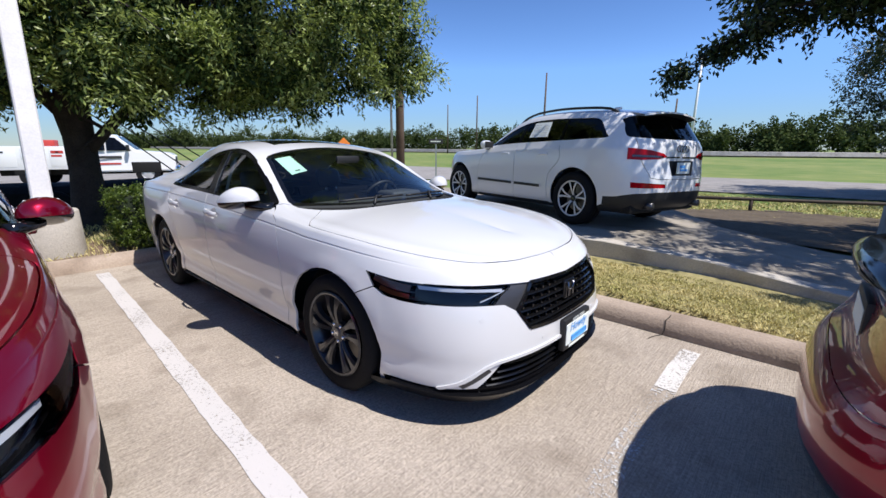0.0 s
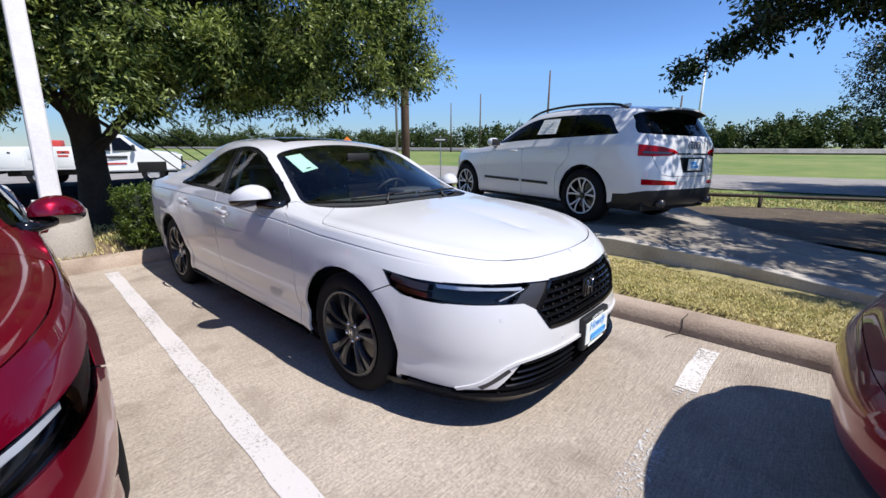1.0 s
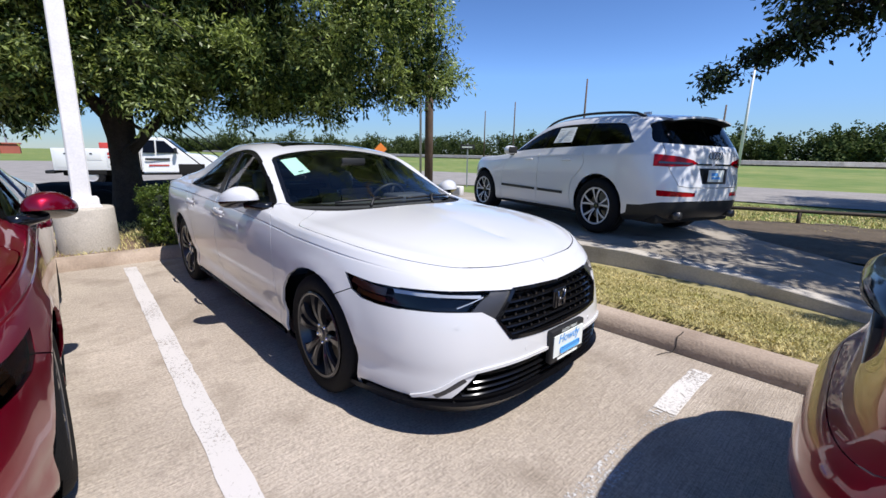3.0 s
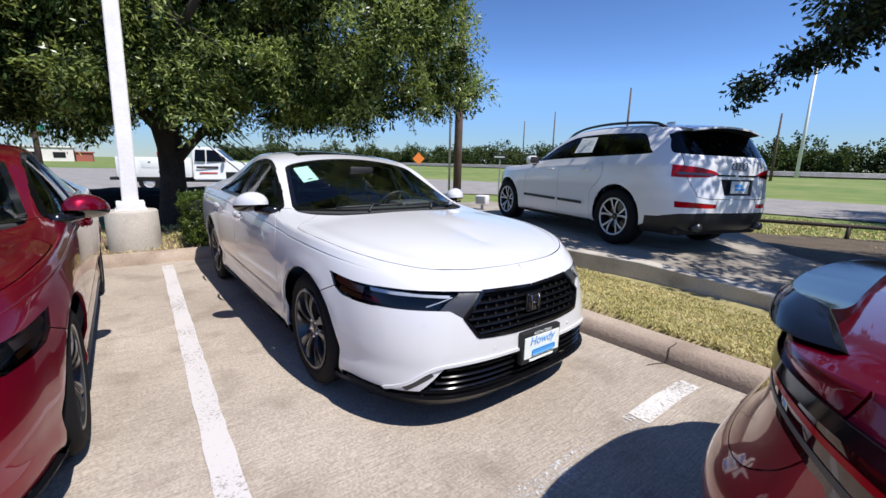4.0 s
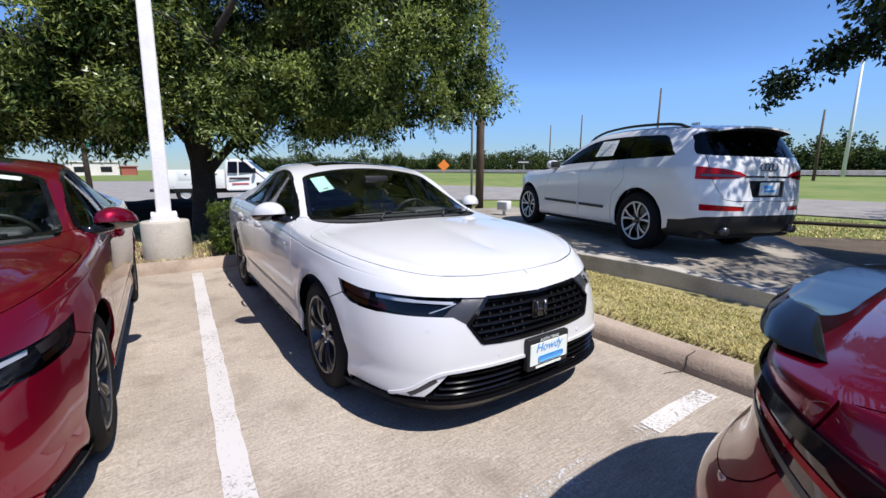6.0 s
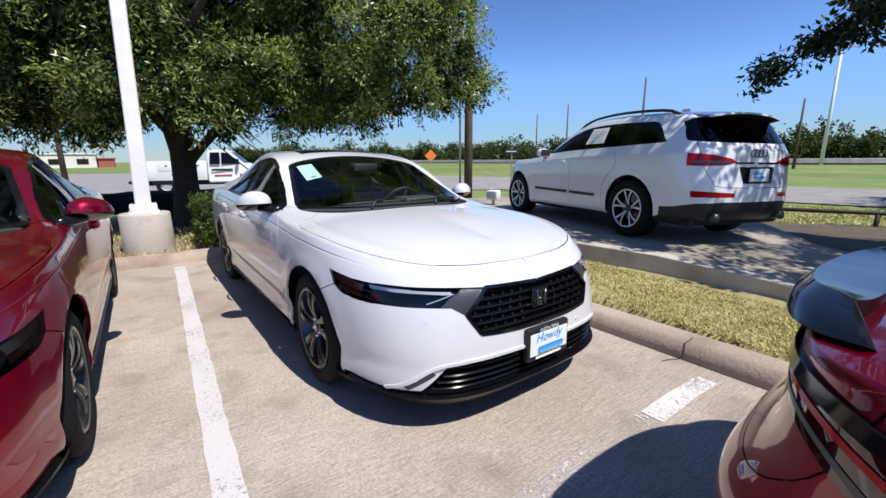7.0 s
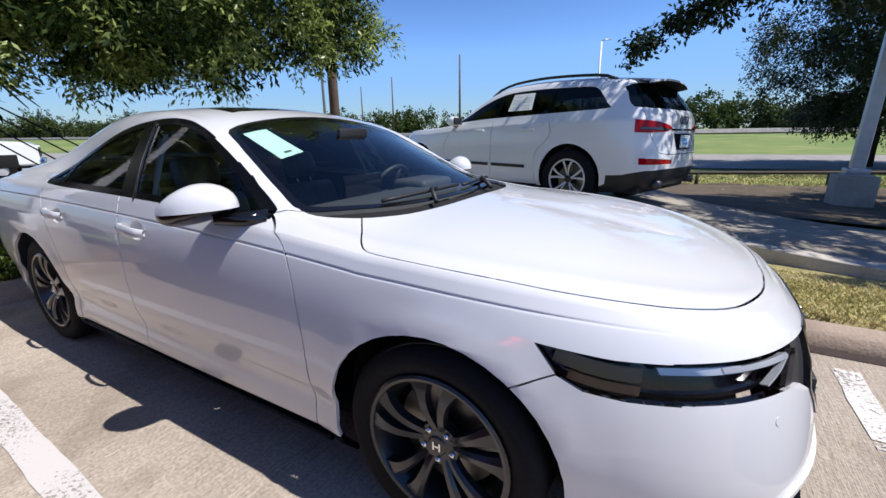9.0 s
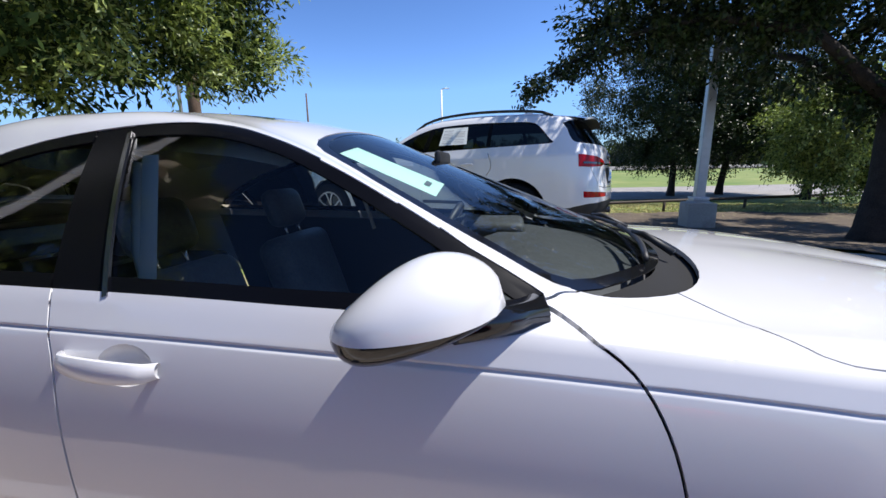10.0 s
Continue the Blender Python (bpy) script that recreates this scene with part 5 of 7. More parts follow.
def sedan(name, label, m, paint):
    car = thing(name, label, "car", "parked sedans", m=m)
    car.scale = (SC, SC, SC)
    sh = Shell(SEDAN)
    side_lo = lambda c: c.y > 0.45
    nose = lambda c: c.x > 0.15
    tail = lambda c: c.x < -3.2
    # wheel openings
    for ax, r in SEDAN["axles"]:
        ring = [(ax + 0.385 * math.cos(a), 0.335 + 0.385 * math.sin(a)) for a in [math.tau * k / 40 for k in range(40)]]
        sh.region("opening", ring, SIDE, lambda c: c.y > 0.5 and c.z < 0.78)
    # glazing
    dlo = smooth_line(DLO, 3, True)
    up = lambda c: c.y > 0.45 and c.z > 0.9
    sh.region("window_trim", dlo, SIDE, up)
    sh.region("side_glass", inward(dlo, 0.028), SIDE, up, ["window_trim"])
    pil = lambda c: up(c) and c.x > -2.3
    sh.region("pillar_trim", [(-1.565, 0.97), (-1.70, 0.97), (-1.765, 1.36), (-1.66, 1.36)], SIDE, pil, ["side_glass", "window_trim"])
    sh.region("quarter_trim", [(-2.34, 0.99), (-2.38, 0.99), (-2.42, 1.3), (-2.38, 1.3)], SIDE, up, ["side_glass"])
    scr = smooth_line(SCREEN, 3)
    scr[0], scr[-1] = (scr[0][0], -0.01), (scr[-1][0], -0.01)
    onscr = lambda c: -1.36 < c.x < -0.2
    sh.region("screen_band", scr, TOP, onscr)
    sh.region("windscreen", [(x + (-0.85 - x) * 0.045, y * 0.952 if y > 0 else y) for x, y in scr], TOP, onscr, ["screen_band"])
    cowl = smooth_line([(-0.265, -0.01), (-0.275, 0.25), (-0.315, 0.45), (-0.385, 0.595), (-0.47, 0.678), (-0.58, 0.726), (-0.66, 0.73)], 3) + [p for p in scr if p[0] > -0.64 and p[1] >= 0][::-1] + [(-0.345, -0.01)]
    sh.region("cowl", cowl, TOP, lambda c: -0.8 < c.x < -0.2, ["paint"])
    sh.region("sunroof", smooth_line([(-1.46, -0.01), (-1.46, 0.36), (-1.50, 0.41), (-2.05, 0.41), (-2.09, 0.36), (-2.09, -0.01)], 2), TOP, lambda c: c.z > 1.3, ["paint"])
    sh.region("rear_glass", smooth_line([(-2.62, -0.01), (-2.63, 0.30), (-2.67, 0.46), (-2.95, 0.51), (-3.18, 0.52), (-3.28, 0.4), (-3.30, -0.01)], 4), TOP, lambda c: c.x < -2.5 and c.z > 1.05, ["paint"])
    # nose
    sh.region("headlight", LAMP_SIDE, SIDE, lambda c: c.y > 0.5 and 0.2 < c.x <= 0.63, ["paint"])
    sh.region("headlight", LAMP_FRONT, FRONT, lambda c: c.x > 0.6, ["paint"])
    sh.region("lamp_garnish", [(0.60, 0.60), (0.52, 0.668), (0.46, 0.7), (0.43, 0.75), (0.28, 0.72), (0.44, 0.55)], FRONT, nose, ["headlight"])
    sh.region("grille", [(y if y else -0.01, z) for y, z in GRILLE], FRONT, nose, ["paint", "headlight", "lamp_garnish"])
    sh.region("lower_grille", [(y if y else -0.01, z) for y, z in LOWER], FRONT, nose, ["paint"])
    sh.region("front_lip", [(-0.01, 0.1), (-0.01, 0.2055), (0.4, 0.2225), (0.665, 0.2365), (0.76, 0.228), (0.95, 0.240), (0.95, 0.1)], FRONT, lambda c: c.x > 0.2, ["paint"])
    sh.region("side_skirt", [(-2.6, 0.1), (-2.6, 0.246), (-0.2, 0.240), (-0.2, 0.1)], SIDE, lambda c: c.y > 0.4 and -2.6 < c.x < -0.2, ["paint"])
    # tail
    sh.region("tail_lamp", [(-0.01, 0.918), (0.6, 0.918), (0.74, 0.913), (0.80, 0.90), (0.86, 0.872), (0.90, 0.84), (0.95, 0.79), (0.95, 0.66), (0.885, 0.68), (0.85, 0.75), (0.80, 0.79), (0.74, 0.815), (0.66, 0.835), (0.5, 0.862), (-0.01, 0.868)], FRONT, lambda c: c.x < -3.42, ["paint"])
    sh.region("tail_lamp", [(-3.78, 0.90), (-3.65, 0.865), (-3.56, 0.825), (-3.46, 0.775), (-3.38, 0.72), (-3.46, 0.67), (-3.70, 0.66), (-3.74, 0.77)], SIDE, lambda c: c.x < -3.35 and c.y > 0.7, ["paint"])
    sh.region("rear_diffuser", [(-0.01, 0.2), (-0.01, 0.42), (0.5, 0.42), (0.72, 0.36), (0.8, 0.2)], FRONT, lambda c: c.x < -3.6, ["paint"])
    for hx in (-1.50, -2.34):
        sh.region("handle_recess", [(hx + 0.062 * math.cos(a), 0.862 + 0.040 * math.sin(a)) for a in [math.tau * k / 24 for k in range(24)]], SIDE, side_lo, ["paint"])
    # shut lines
    sh.shut(smooth_line(DOOR_FRONT, 4), SIDE, side_lo)
    sh.shut(smooth_line(DOOR_MID, 3), SIDE, side_lo)
    sh.shut(smooth_line(DOOR_REAR, 4), SIDE, side_lo)
    sh.shut([(-0.47, 0.2425), (-2.40, 0.2475)], SIDE, side_lo)
    sh.shut([(0.20, 0.615), (0.26, 0.648), (0.37, 0.70)], SIDE, lambda c: c.y > 0.5 and c.x > 0)
    hood = smooth_line(HOOD, 4)
    sh.shut(hood + [(0.818, -0.02)], TOP, lambda c: c.x > -0.6)
    sh.shut([(-0.80, 0.86), (-0.70, 0.79), (-0.655, 0.75), (-0.62, 0.70)], TOP, lambda c: c.z > 0.93)
    sh.shut(smooth_line([(-3.33, 0.62), (-3.40, 0.70), (-3.52, 0.76), (-3.62, 0.78), (-3.70, 0.785)], 3), TOP, lambda c: c.x < -3.2)
    sh.shut([(-3.36, -0.01), (-3.33, 0.62)], TOP, lambda c: c.x < -3.2)
    sh.shut(smooth_line([(0.783, 0.975), (0.79, 0.90), (0.77, 0.80), (0.71, 0.71), (0.62, 0.655), (0.4, 0.64), (-0.01, 0.635)], 3), FRONT, lambda c: c.x < -3.5, 0.0016)
    # split into parts
    sh.bm.normal_update()
    inv = {v: k for k, v in sh.names.items()}
    seeds = {"hood": (0.0, 0.1, 0.95), "roof": (-2.4, 0.2, 1.4), "front_bumper": (0.72, 0.6, 0.45), "fender": (-0.3, 0.9, 0.75), "front_door": (-1.1, 0.92, 0.6),
             "rear_door": (-2.1, 0.92, 0.6), "boot_lid": (-3.8, 0.2, 1.06), "rear_quarter": (-3.2, 0.9, 0.75)}
    solo = {"hood", "roof", "front_bumper", "boot_lid", "rear_quarter"}
    best = {}
    isl = sh.islands()
    for n, p in seeds.items():
        d = [(min((f.calc_center_median() - Vector(p)).length for f in fs), i) for i, (k, fs) in enumerate(isl) if k == 0 and len(fs) > 20]
        best.setdefault(min(d)[1], n)
    lookup = {"window_trim": (PILLAR_BLACK, 0.006), "pillar_trim": (PILLAR_BLACK, 0.004), "quarter_trim": (GLOSS_BLACK, 0.004), "side_glass": (GLASS, 0.0), "screen_band": (GLOSS_BLACK, 0.004),
              "windscreen": (GLASS_SCREEN, 0.0), "cowl": (VOID, 0.02), "sunroof": (GLOSS_BLACK, 0.004), "rear_glass": (GLASS, 0.004), "front_lip": (PILLAR_BLACK, 0.02),
              "side_skirt": (PILLAR_BLACK, 0.02), "tail_lamp": (TAIL_DARK, 0.02), "rear_diffuser": (GLOSS_BLACK, 0.02), "lamp_garnish": (GREY_TRIM, 0.012)}
    inset = {"window_trim": 0.002, "side_glass": 0.007, "pillar_trim": 0.004, "windscreen": 0.003, "screen_band": 0.002, "cowl": 0.022, "lamp_garnish": 0.012, "rear_glass": 0.002}
    both = {"screen_band", "windscreen", "cowl", "sunroof", "rear_glass", "front_lip", "rear_diffuser", "tail_lamp"}
    doors = {}
    merged = {}
    for i, (k, fs) in enumerate(isl):
        n = inv[k]
        if n in ("gap", "opening"):
            continue
        if n == "paint":
            if i in best:
                n = best[i]
                if n in solo:
                    part(n, extract(fs, both=True), paint, car, sharp=None)
                else:
                    doors[n] = (part(n, extract(fs), paint, car, sharp=None), part(n, extract(fs, mirror=True), paint, car, sharp=None))
            elif len(fs) > 2:
                merged.setdefault("body_frame", []).extend(fs)
        else:
            merged.setdefault(n, []).extend(fs)
    for n, fs in merged.items():
        if n == "body_frame":
            part(n, extract(fs, both=True), paint, car, sharp=None)
        elif n in both:
            part(n, extract(fs, lookup[n][1], inset.get(n, 0), both=True), lookup[n][0], car, sharp=None)
        elif n in lookup:
            for mir in (False, True):
                part(n, extract(fs, lookup[n][1], inset.get(n, 0), mirror=mir), lookup[n][0], car, sharp=None)
        elif n == "handle_recess":
            for hx in (-1.50, -2.34):
                grp = [f for f in fs if abs(f.calc_center_median().x - hx) < 0.2]
                for mir in (False, True):
                    b2 = extract(grp, 0.0, 0.0, mirror=mir)
                    bmesh.ops.subdivide_edges(b2, edges=b2.edges[:], cuts=3, use_grid_fill=True)
                    for v in b2.verts:
                        r2 = min(1, ((v.co.x - hx) / 0.062) ** 2 + ((v.co.z - 0.862) / 0.040) ** 2)
                        v.co.y -= math.copysign(0.024 * (1 - r2 ** 1.5), v.co.y)
                    part("handle_recess", b2, paint, car, sharp=None)
        elif n == "grille":
            part("grille_backing", extract(fs, 0, 0.05, both=True), VOID, car, sharp=None)
        elif n == "lower_grille":
            part("intake_backing", extract(fs, 0, 0.06, both=True), VOID, car, sharp=None)
        elif n == "headlight":
            for mir in (False, True):
                lamp = part("headlight", extract(fs, 0.0, 0.055, mirror=mir), GLOSS_BLACK, car, "slim dark headlamp with a white light strip", sharp=None)
                part("lens", extract(fs, 0.03, 0.001, mirror=mir), LENS, lamp, sharp=None)
                s = -1 if mir else 1
                for y0, y1, z0, z1, mt, w, nm, ins in ((0.50, 0.70, 0.692, 0.704, LAMP_STRIP, 0.013, "light_strip", 0.012), (0.66, 0.79, 0.7015, 0.7105, LAMP_STRIP, 0.017, "light_strip", 0.014),
                                                  (0.615, 0.49, 0.648, 0.690, LAMP_STRIP, 0.004, "reflector_blade", 0.014)):
                    line = [(y0 + (y1 - y0) * q / 10, z0 + (z1 - z0) * q / 10) for q in range(11)]
                    sb = strip_on(sh, FRONT, line, w, -ins, thick=ins + 0.02)
                    if mir:
                        sb = mirror_bm(sb)
                    part(nm, sb, mt, lamp)
                b2 = strip_on(sh, SIDE, smooth_line([(0.335, 0.735), (0.40, 0.716), (0.47, 0.704), (0.53, 0.70)], 3), 0.034, -0.012, thick=0.03)
                part("side_marker", mirror_bm(b2) if mir else b2, AMBER, lamp, "brown amber side marker")
                b2 = strip_on(sh, SIDE, smooth_line([(0.37, 0.688), (0.44, 0.672), (0.53, 0.662)], 3), 0.022, -0.016, thick=0.03)
                part("side_marker", mirror_bm(b2) if mir else b2, AMBER, lamp)
    # dark tub behind lamp and garnish
    for mir in (False, True):
        part("lamp_backing", extract(merged["headlight"] + merged.get("lamp_garnish", []), 0, 0.07, mirror=mir), VOID, car, sharp=None)
    # grille bars, frame and lower slats
    gr = new("grille")
    gr.parent = car
    for k in range(6):
        z = 0.50 + 0.036 * k
        y1 = 0.438 - max(0, z - 0.585) * 1.06 - max(0, 0.585 - z) * 0.69
        line = [(-y1 + 2 * y1 * q / 40, z) for q in range(41)]
        rows = []
        for u, v in line:
            p, nn = sh.hit(FRONT, abs(u), v)
            if p is None:
                continue
            p = Vector((p.x, u, v))
            rows.append([p + Vector((-0.05, 0, 0.006)), p + Vector((-0.016, 0, 0.005)), p + Vector((-0.010, 0, 0.0)), p + Vector((-0.022, 0, -0.006)), p + Vector((-0.05, 0, -0.006))])
        b2 = bmesh.new()
        grid(b2, rows)
        bmesh.ops.recalc_face_normals(b2, faces=b2.faces)
        part("grille_bar", b2, GLOSS_BLACK, gr)
        # small teeth below each bar
        nteeth = 13
        for q in range(nteeth):
            u = -y1 * 0.94 + 2 * y1 * 0.94 * q / (nteeth - 1)
            p, nn = sh.hit(FRONT, abs(u), z)
            if p is None or abs(u) < 0.07 or k == 5:
                continue
            part("grille_tooth", boxbm((p.x - 0.05, u - 0.004, z + 0.004), (p.x - 0.020, u + 0.008, z + 0.022), 0.003, 1), GLOSS_BLACK, gr)
    for s in (1, -1):
        b2 = strip_on(sh, FRONT, smooth_line([(0.003, 0.690), (0.17, 0.697), (0.335, 0.702)], 4), 0.014, 0.004, thick=0.05)
        b3 = strip_on(sh, FRONT, [(0.335, 0.70), (0.40, 0.64), (0.457, 0.585), (0.43, 0.545), (0.395, 0.492)], 0.016, 0.004, thick=0.05)
        b4 = strip_on(sh, FRONT, smooth_line([(0.395, 0.492), (0.2, 0.480), (0.003, 0.476)], 4), 0.016, 0.004, thick=0.05)
        for bb in (b2, b3, b4):
            part("grille_frame", mirror_bm(bb) if s < 0 else bb, GLOSS_BLACK, gr)
    p, nn = sh.hit(FRONT, 0.01, 0.60)
    b2 = bmesh.new()
    box(b2, (p.x - 0.03, -0.058, 0.55), (p.x + 0.002, 0.058, 0.655), 0.012, 3)
    badge = part("badge_plate", b2, GLOSS_BLACK, gr)
    b2 = bmesh.new()
    for s in (-1, 1):
        tube(b2, [(p.x + 0.004, s * 0.034, 0.645), (p.x + 0.006, s * 0.022, 0.60), (p.x + 0.004, s * 0.028, 0.56)], 0.005, 6)
    tube(b2, [(p.x + 0.005, -0.022, 0.602), (p.x + 0.005, 0.022, 0.602)], 0.005, 6)
    part("badge", b2, DARK_CHROME, badge)
    lg = new("lower_grille")
    lg.parent = car
    for z, y1 in ((0.238, 0.62), (0.270, 0.60), (0.302, 0.575), (0.336, 0.55)):
        rows = []
        for q in range(41):
            u = -y1 + 2 * y1 * q / 40
            p, nn = sh.hit(FRONT, abs(u), z)
            rows.append([(p.x - 0.06, u, z + 0.008), (p.x - 0.016, u, z + 0.005), (p.x - 0.010, u, z), (p.x - 0.02, u, z - 0.006), (p.x - 0.06, u, z - 0.008)])
        b2 = bmesh.new()
        grid(b2, rows)
        bmesh.ops.recalc_face_normals(b2, faces=b2.faces)
        part("slat", b2, GLOSS_BLACK, lg)
    for s in (1, -1):
        b2 = strip_on(sh, FRONT, smooth_line([(0.775, 0.232), (0.71, 0.275), (0.625, 0.345), (0.53, 0.37), (0.3, 0.378), (0.003, 0.374)], 4), 0.014, 0.010)
        part("bumper_blade", mirror_bm(b2) if s < 0 else b2, paint, car)
        b2 = strip_on(sh, FRONT, smooth_line([(0.72, 0.245), (0.675, 0.285), (0.62, 0.33)], 4), 0.03, 0.001)
        part("air_slot", mirror_bm(b2) if s < 0 else b2, GREY_TRIM, car)
        # projecting lip
        b2 = strip_on(sh, FRONT, smooth_line([(0.003, 0.182), (0.35, 0.184), (0.6, 0.188), (0.78, 0.196), (0.855, 0.205)], 4), 0.042, 0.024, thick=0.02)
        part("lip_blade", mirror_bm(b2) if s < 0 else b2, PILLAR_BLACK, car)
        b2 = strip_on(sh, SIDE, [(-0.42, 0.215), (-1.4, 0.222), (-2.4, 0.225)], 0.02, 0.012, thick=0.02)
        part("skirt_blade", mirror_bm(b2) if s < 0 else b2, PILLAR_BLACK, car)
        # parking sensors
        for yy, zz in ((0.63, 0.61 - 0.0), (0.30, 0.42)):
            p, nn = sh.hit(FRONT, yy, zz if zz < 0.5 else 0.568)
            b2 = bmesh.new()
            tube(b2, [p - nn * 0.005, p + nn * 0.0015], 0.011, 16)
            part("parking_sensor", mirror_bm(b2) if s < 0 else b2, paint, car)
    # door handles, windows' bright edge, mirrors
    for s in (1, -1):
        for dn, hx in (("front_door", -1.53), ("rear_door", -2.37)):
            if dn not in doors:
                continue
            p, nn = sh.hit(SIDE, hx, 0.865)
            d = doors[dn][0 if s > 0 else 1]
            b2 = bmesh.new()
            rows = []
            for q in range(13):
                t = q / 12
                x = hx + 0.11 - 0.22 * t
                pp, n2 = sh.hit(SIDE, x, 0.865 + (0.008 if dn == "rear_door" else 0) + 0.012 * (t - 0.5))
                o = 0.004 + 0.030 * math.sin(math.pi * min(1, max(0, t))) ** 0.4
                hgt = 0.015 + 0.009 * math.sin(math.pi * t) ** 0.6
                ring = []
                for a in range(10):
                    an = math.tau * a / 10
                    ring.append(pp + Vector((0, o + 0.010 * math.cos(an), hgt * math.sin(an))))
                rows.append(ring + [ring[0]])
            grid(b2, rows)
            bmesh.ops.remove_doubles(b2, verts=b2.verts, dist=1e-5)
            bmesh.ops.recalc_face_normals(b2, faces=b2.faces)
            part("handle", mirror_bm(b2) if s < 0 else b2, paint, d)
        b2 = strip_on(sh, SIDE, [(-1.565 - 0.093 * q / 8, 0.985 + 0.335 * q / 8) for q in range(9)], 0.011, 0.003)
        part("pillar_strip", mirror_bm(b2) if s < 0 else b2, DARK_CHROME, car)
        mirror_unit(car, s, paint)
    # wheels and wells
    for ax, r in SEDAN["axles"]:
        for s in (1, -1):
            wheel(car, ax, s * 0.79, 0.334, 0.241, 0.225, "dark", s > 0)
            b2 = bmesh.new()
            rows = [[(ax + 0.40 * math.cos(a), s * yy, 0.335 + 0.40 * math.sin(a)) for yy in (0.80, 0.55)] for a in [math.pi * (1.12 - 1.24 * q / 24) for q in range(25)]]
            grid(b2, rows)
            part("wheel_liner", b2, VOID, car)
    b2 = boxbm((-3.7, -0.70, 0.17), (0.45, 0.70, 0.34), 0.05)
    part("underbody", b2, VOID, car)
    # unseen boxes added so sun cannot leak through the nose onto the lot
    part("engine_tray", boxbm((0.36, -0.80, 0.185), (0.64, 0.80, 0.25), 0.02), VOID, car)
    part("lip_tray", boxbm((0.63, -0.66, 0.19), (0.84, 0.66, 0.24), 0.02), VOID, car)
    for ax, r in SEDAN["axles"]:
        b2 = boxbm((ax - 0.45, -0.56, 0.2), (ax + 0.45, 0.56, 0.80), 0.02)
        part("wheel_housing", b2, VOID, car)
    # cabin
    part("cabin_floor", boxbm((-3.4, -0.80, 0.24), (-0.4, 0.80, 0.30), 0.02), VOID, car)
    b2 = bmesh.new()
    rows = []
    for x, z in ((-0.36, 0.93), (-0.58, 0.965), (-0.82, 0.965), (-0.95, 0.92), (-0.98, 0.80), (-0.85, 0.55)):
        rows.append([(x + 0.12 * (abs(y) / 0.7) ** 2 * (-1), y, z - 0.03 * (abs(y) / 0.7) ** 2) for y in [-0.72 + 1.44 * q / 16 for q in range(17)]])
    grid(b2, rows)
    bmesh.ops.recalc_face_normals(b2, faces=b2.faces)
    dash = part("dashboard", b2, DASH, car)
    part("instrument_hood", boxbm((-0.95, 0.22, 0.92), (-0.72, 0.56, 1.0), 0.03, 3), DASH, dash)
    part("screen", boxbm((-0.98, -0.16, 0.93), (-0.955, 0.14, 1.05), 0.01, 2), GLOSS_BLACK, dash)
    b2 = bmesh.new()
    sm = pose(-1.10, 0.38, 0.90, 0, -62, 0)
    rings = []
    for i in range(40):
        a = math.tau * i / 40
        rings.append(sm @ Vector((0.185 * math.cos(a), 0.185 * math.sin(a), 0)))
    tube(b2, rings + [rings[0], rings[1]], 0.016, 8, False)
    for a in (0.1, math.pi - 0.1, -math.pi / 2):
        tube(b2, [sm @ Vector((0.03 * math.cos(a), 0.03 * math.sin(a), -0.02)), sm @ Vector((0.18 * math.cos(a), 0.18 * math.sin(a), 0))], [0.03, 0.016], 8)
    part("steering_wheel", b2, BLACK, car)
    for y in (0.38, -0.38):
        seat(car, -1.45, y).location.z = 0.18
    seat(car, -2.30, 0, 1.2, True).location.z = 0.17
    part("rear_shelf", boxbm((-3.2, -0.6, 0.92), (-2.6, 0.6, 0.98), 0.02), SEAT, car)
    b2 = bmesh.new()
    rows = []
    for q in range(9):
        x = -1.34 - 1.2 * q / 8
        rows.append([(x, y, (SEDAN_ROOF(x)) - 0.035 - 0.10 * (abs(y) / 0.55) ** 2.5) for y in [-0.55 + 1.1 * k / 10 for k in range(11)]])
    grid(b2, rows)
    part("headlining", b2, TRIM_LIGHT, car)
    for s in (1, -1):
        b2 = bmesh.new()
        grid(b2, [[(-1.515, s * 0.80, 0.98), (-1.56, s * 0.80, 0.98)], [(-1.61, s * 0.645, 1.27), (-1.655, s * 0.645, 1.27)]])
        bmesh.ops.solidify(b2, geom=b2.faces[:], thickness=0.03)
        part("pillar_lining", b2, TRIM_LIGHT, car)
        b2 = bmesh.new()
        tube(b2, [(-1.66, s * 0.66, 1.25), (-1.61, s * 0.74, 1.05), (-1.57, s * 0.76, 0.9)], 0.012, 6)
        part("seat_belt", b2, TRIM_LIGHT, car)
        # inner skins of the doors
        b2 = bmesh.new()
        grid(b2, [[(-0.6, s * 0.80, 0.93), (-2.6, s * 0.80, 0.98)], [(-0.6, s * 0.82, 0.30), (-2.4, s * 0.82, 0.30)]])
        part("door_lining", b2, BLACK, car)
    b2 = boxbm((-1.04, -0.11, 1.235), (-1.015, 0.11, 1.29), 0.012, 2)
    part("rear_view_mirror", b2, BLACK, car)
    # wipers
    for y0, y1 in ((-0.50, 0.02), (0.05, 0.55)):
        b2 = bmesh.new()
        pts = []
        for q in range(9):
            y = y0 + (y1 - y0) * q / 8
            p, nn = sh.hit(TOP, -0.385 - 0.10 * (abs(y) / 0.6) ** 2 - 0.012 * q / 8, abs(y))
            pts.append(Vector((p.x, y, p.z + 0.012)))
        tube(b2, pts, 0.008, 6)
        tube(b2, [pts[3] + Vector((0.09, 0, -0.03)), pts[4] + Vector((0.02, 0, 0.012)), pts[5] + Vector((0, 0, 0.01))], [0.011, 0.009, 0.007], 6)
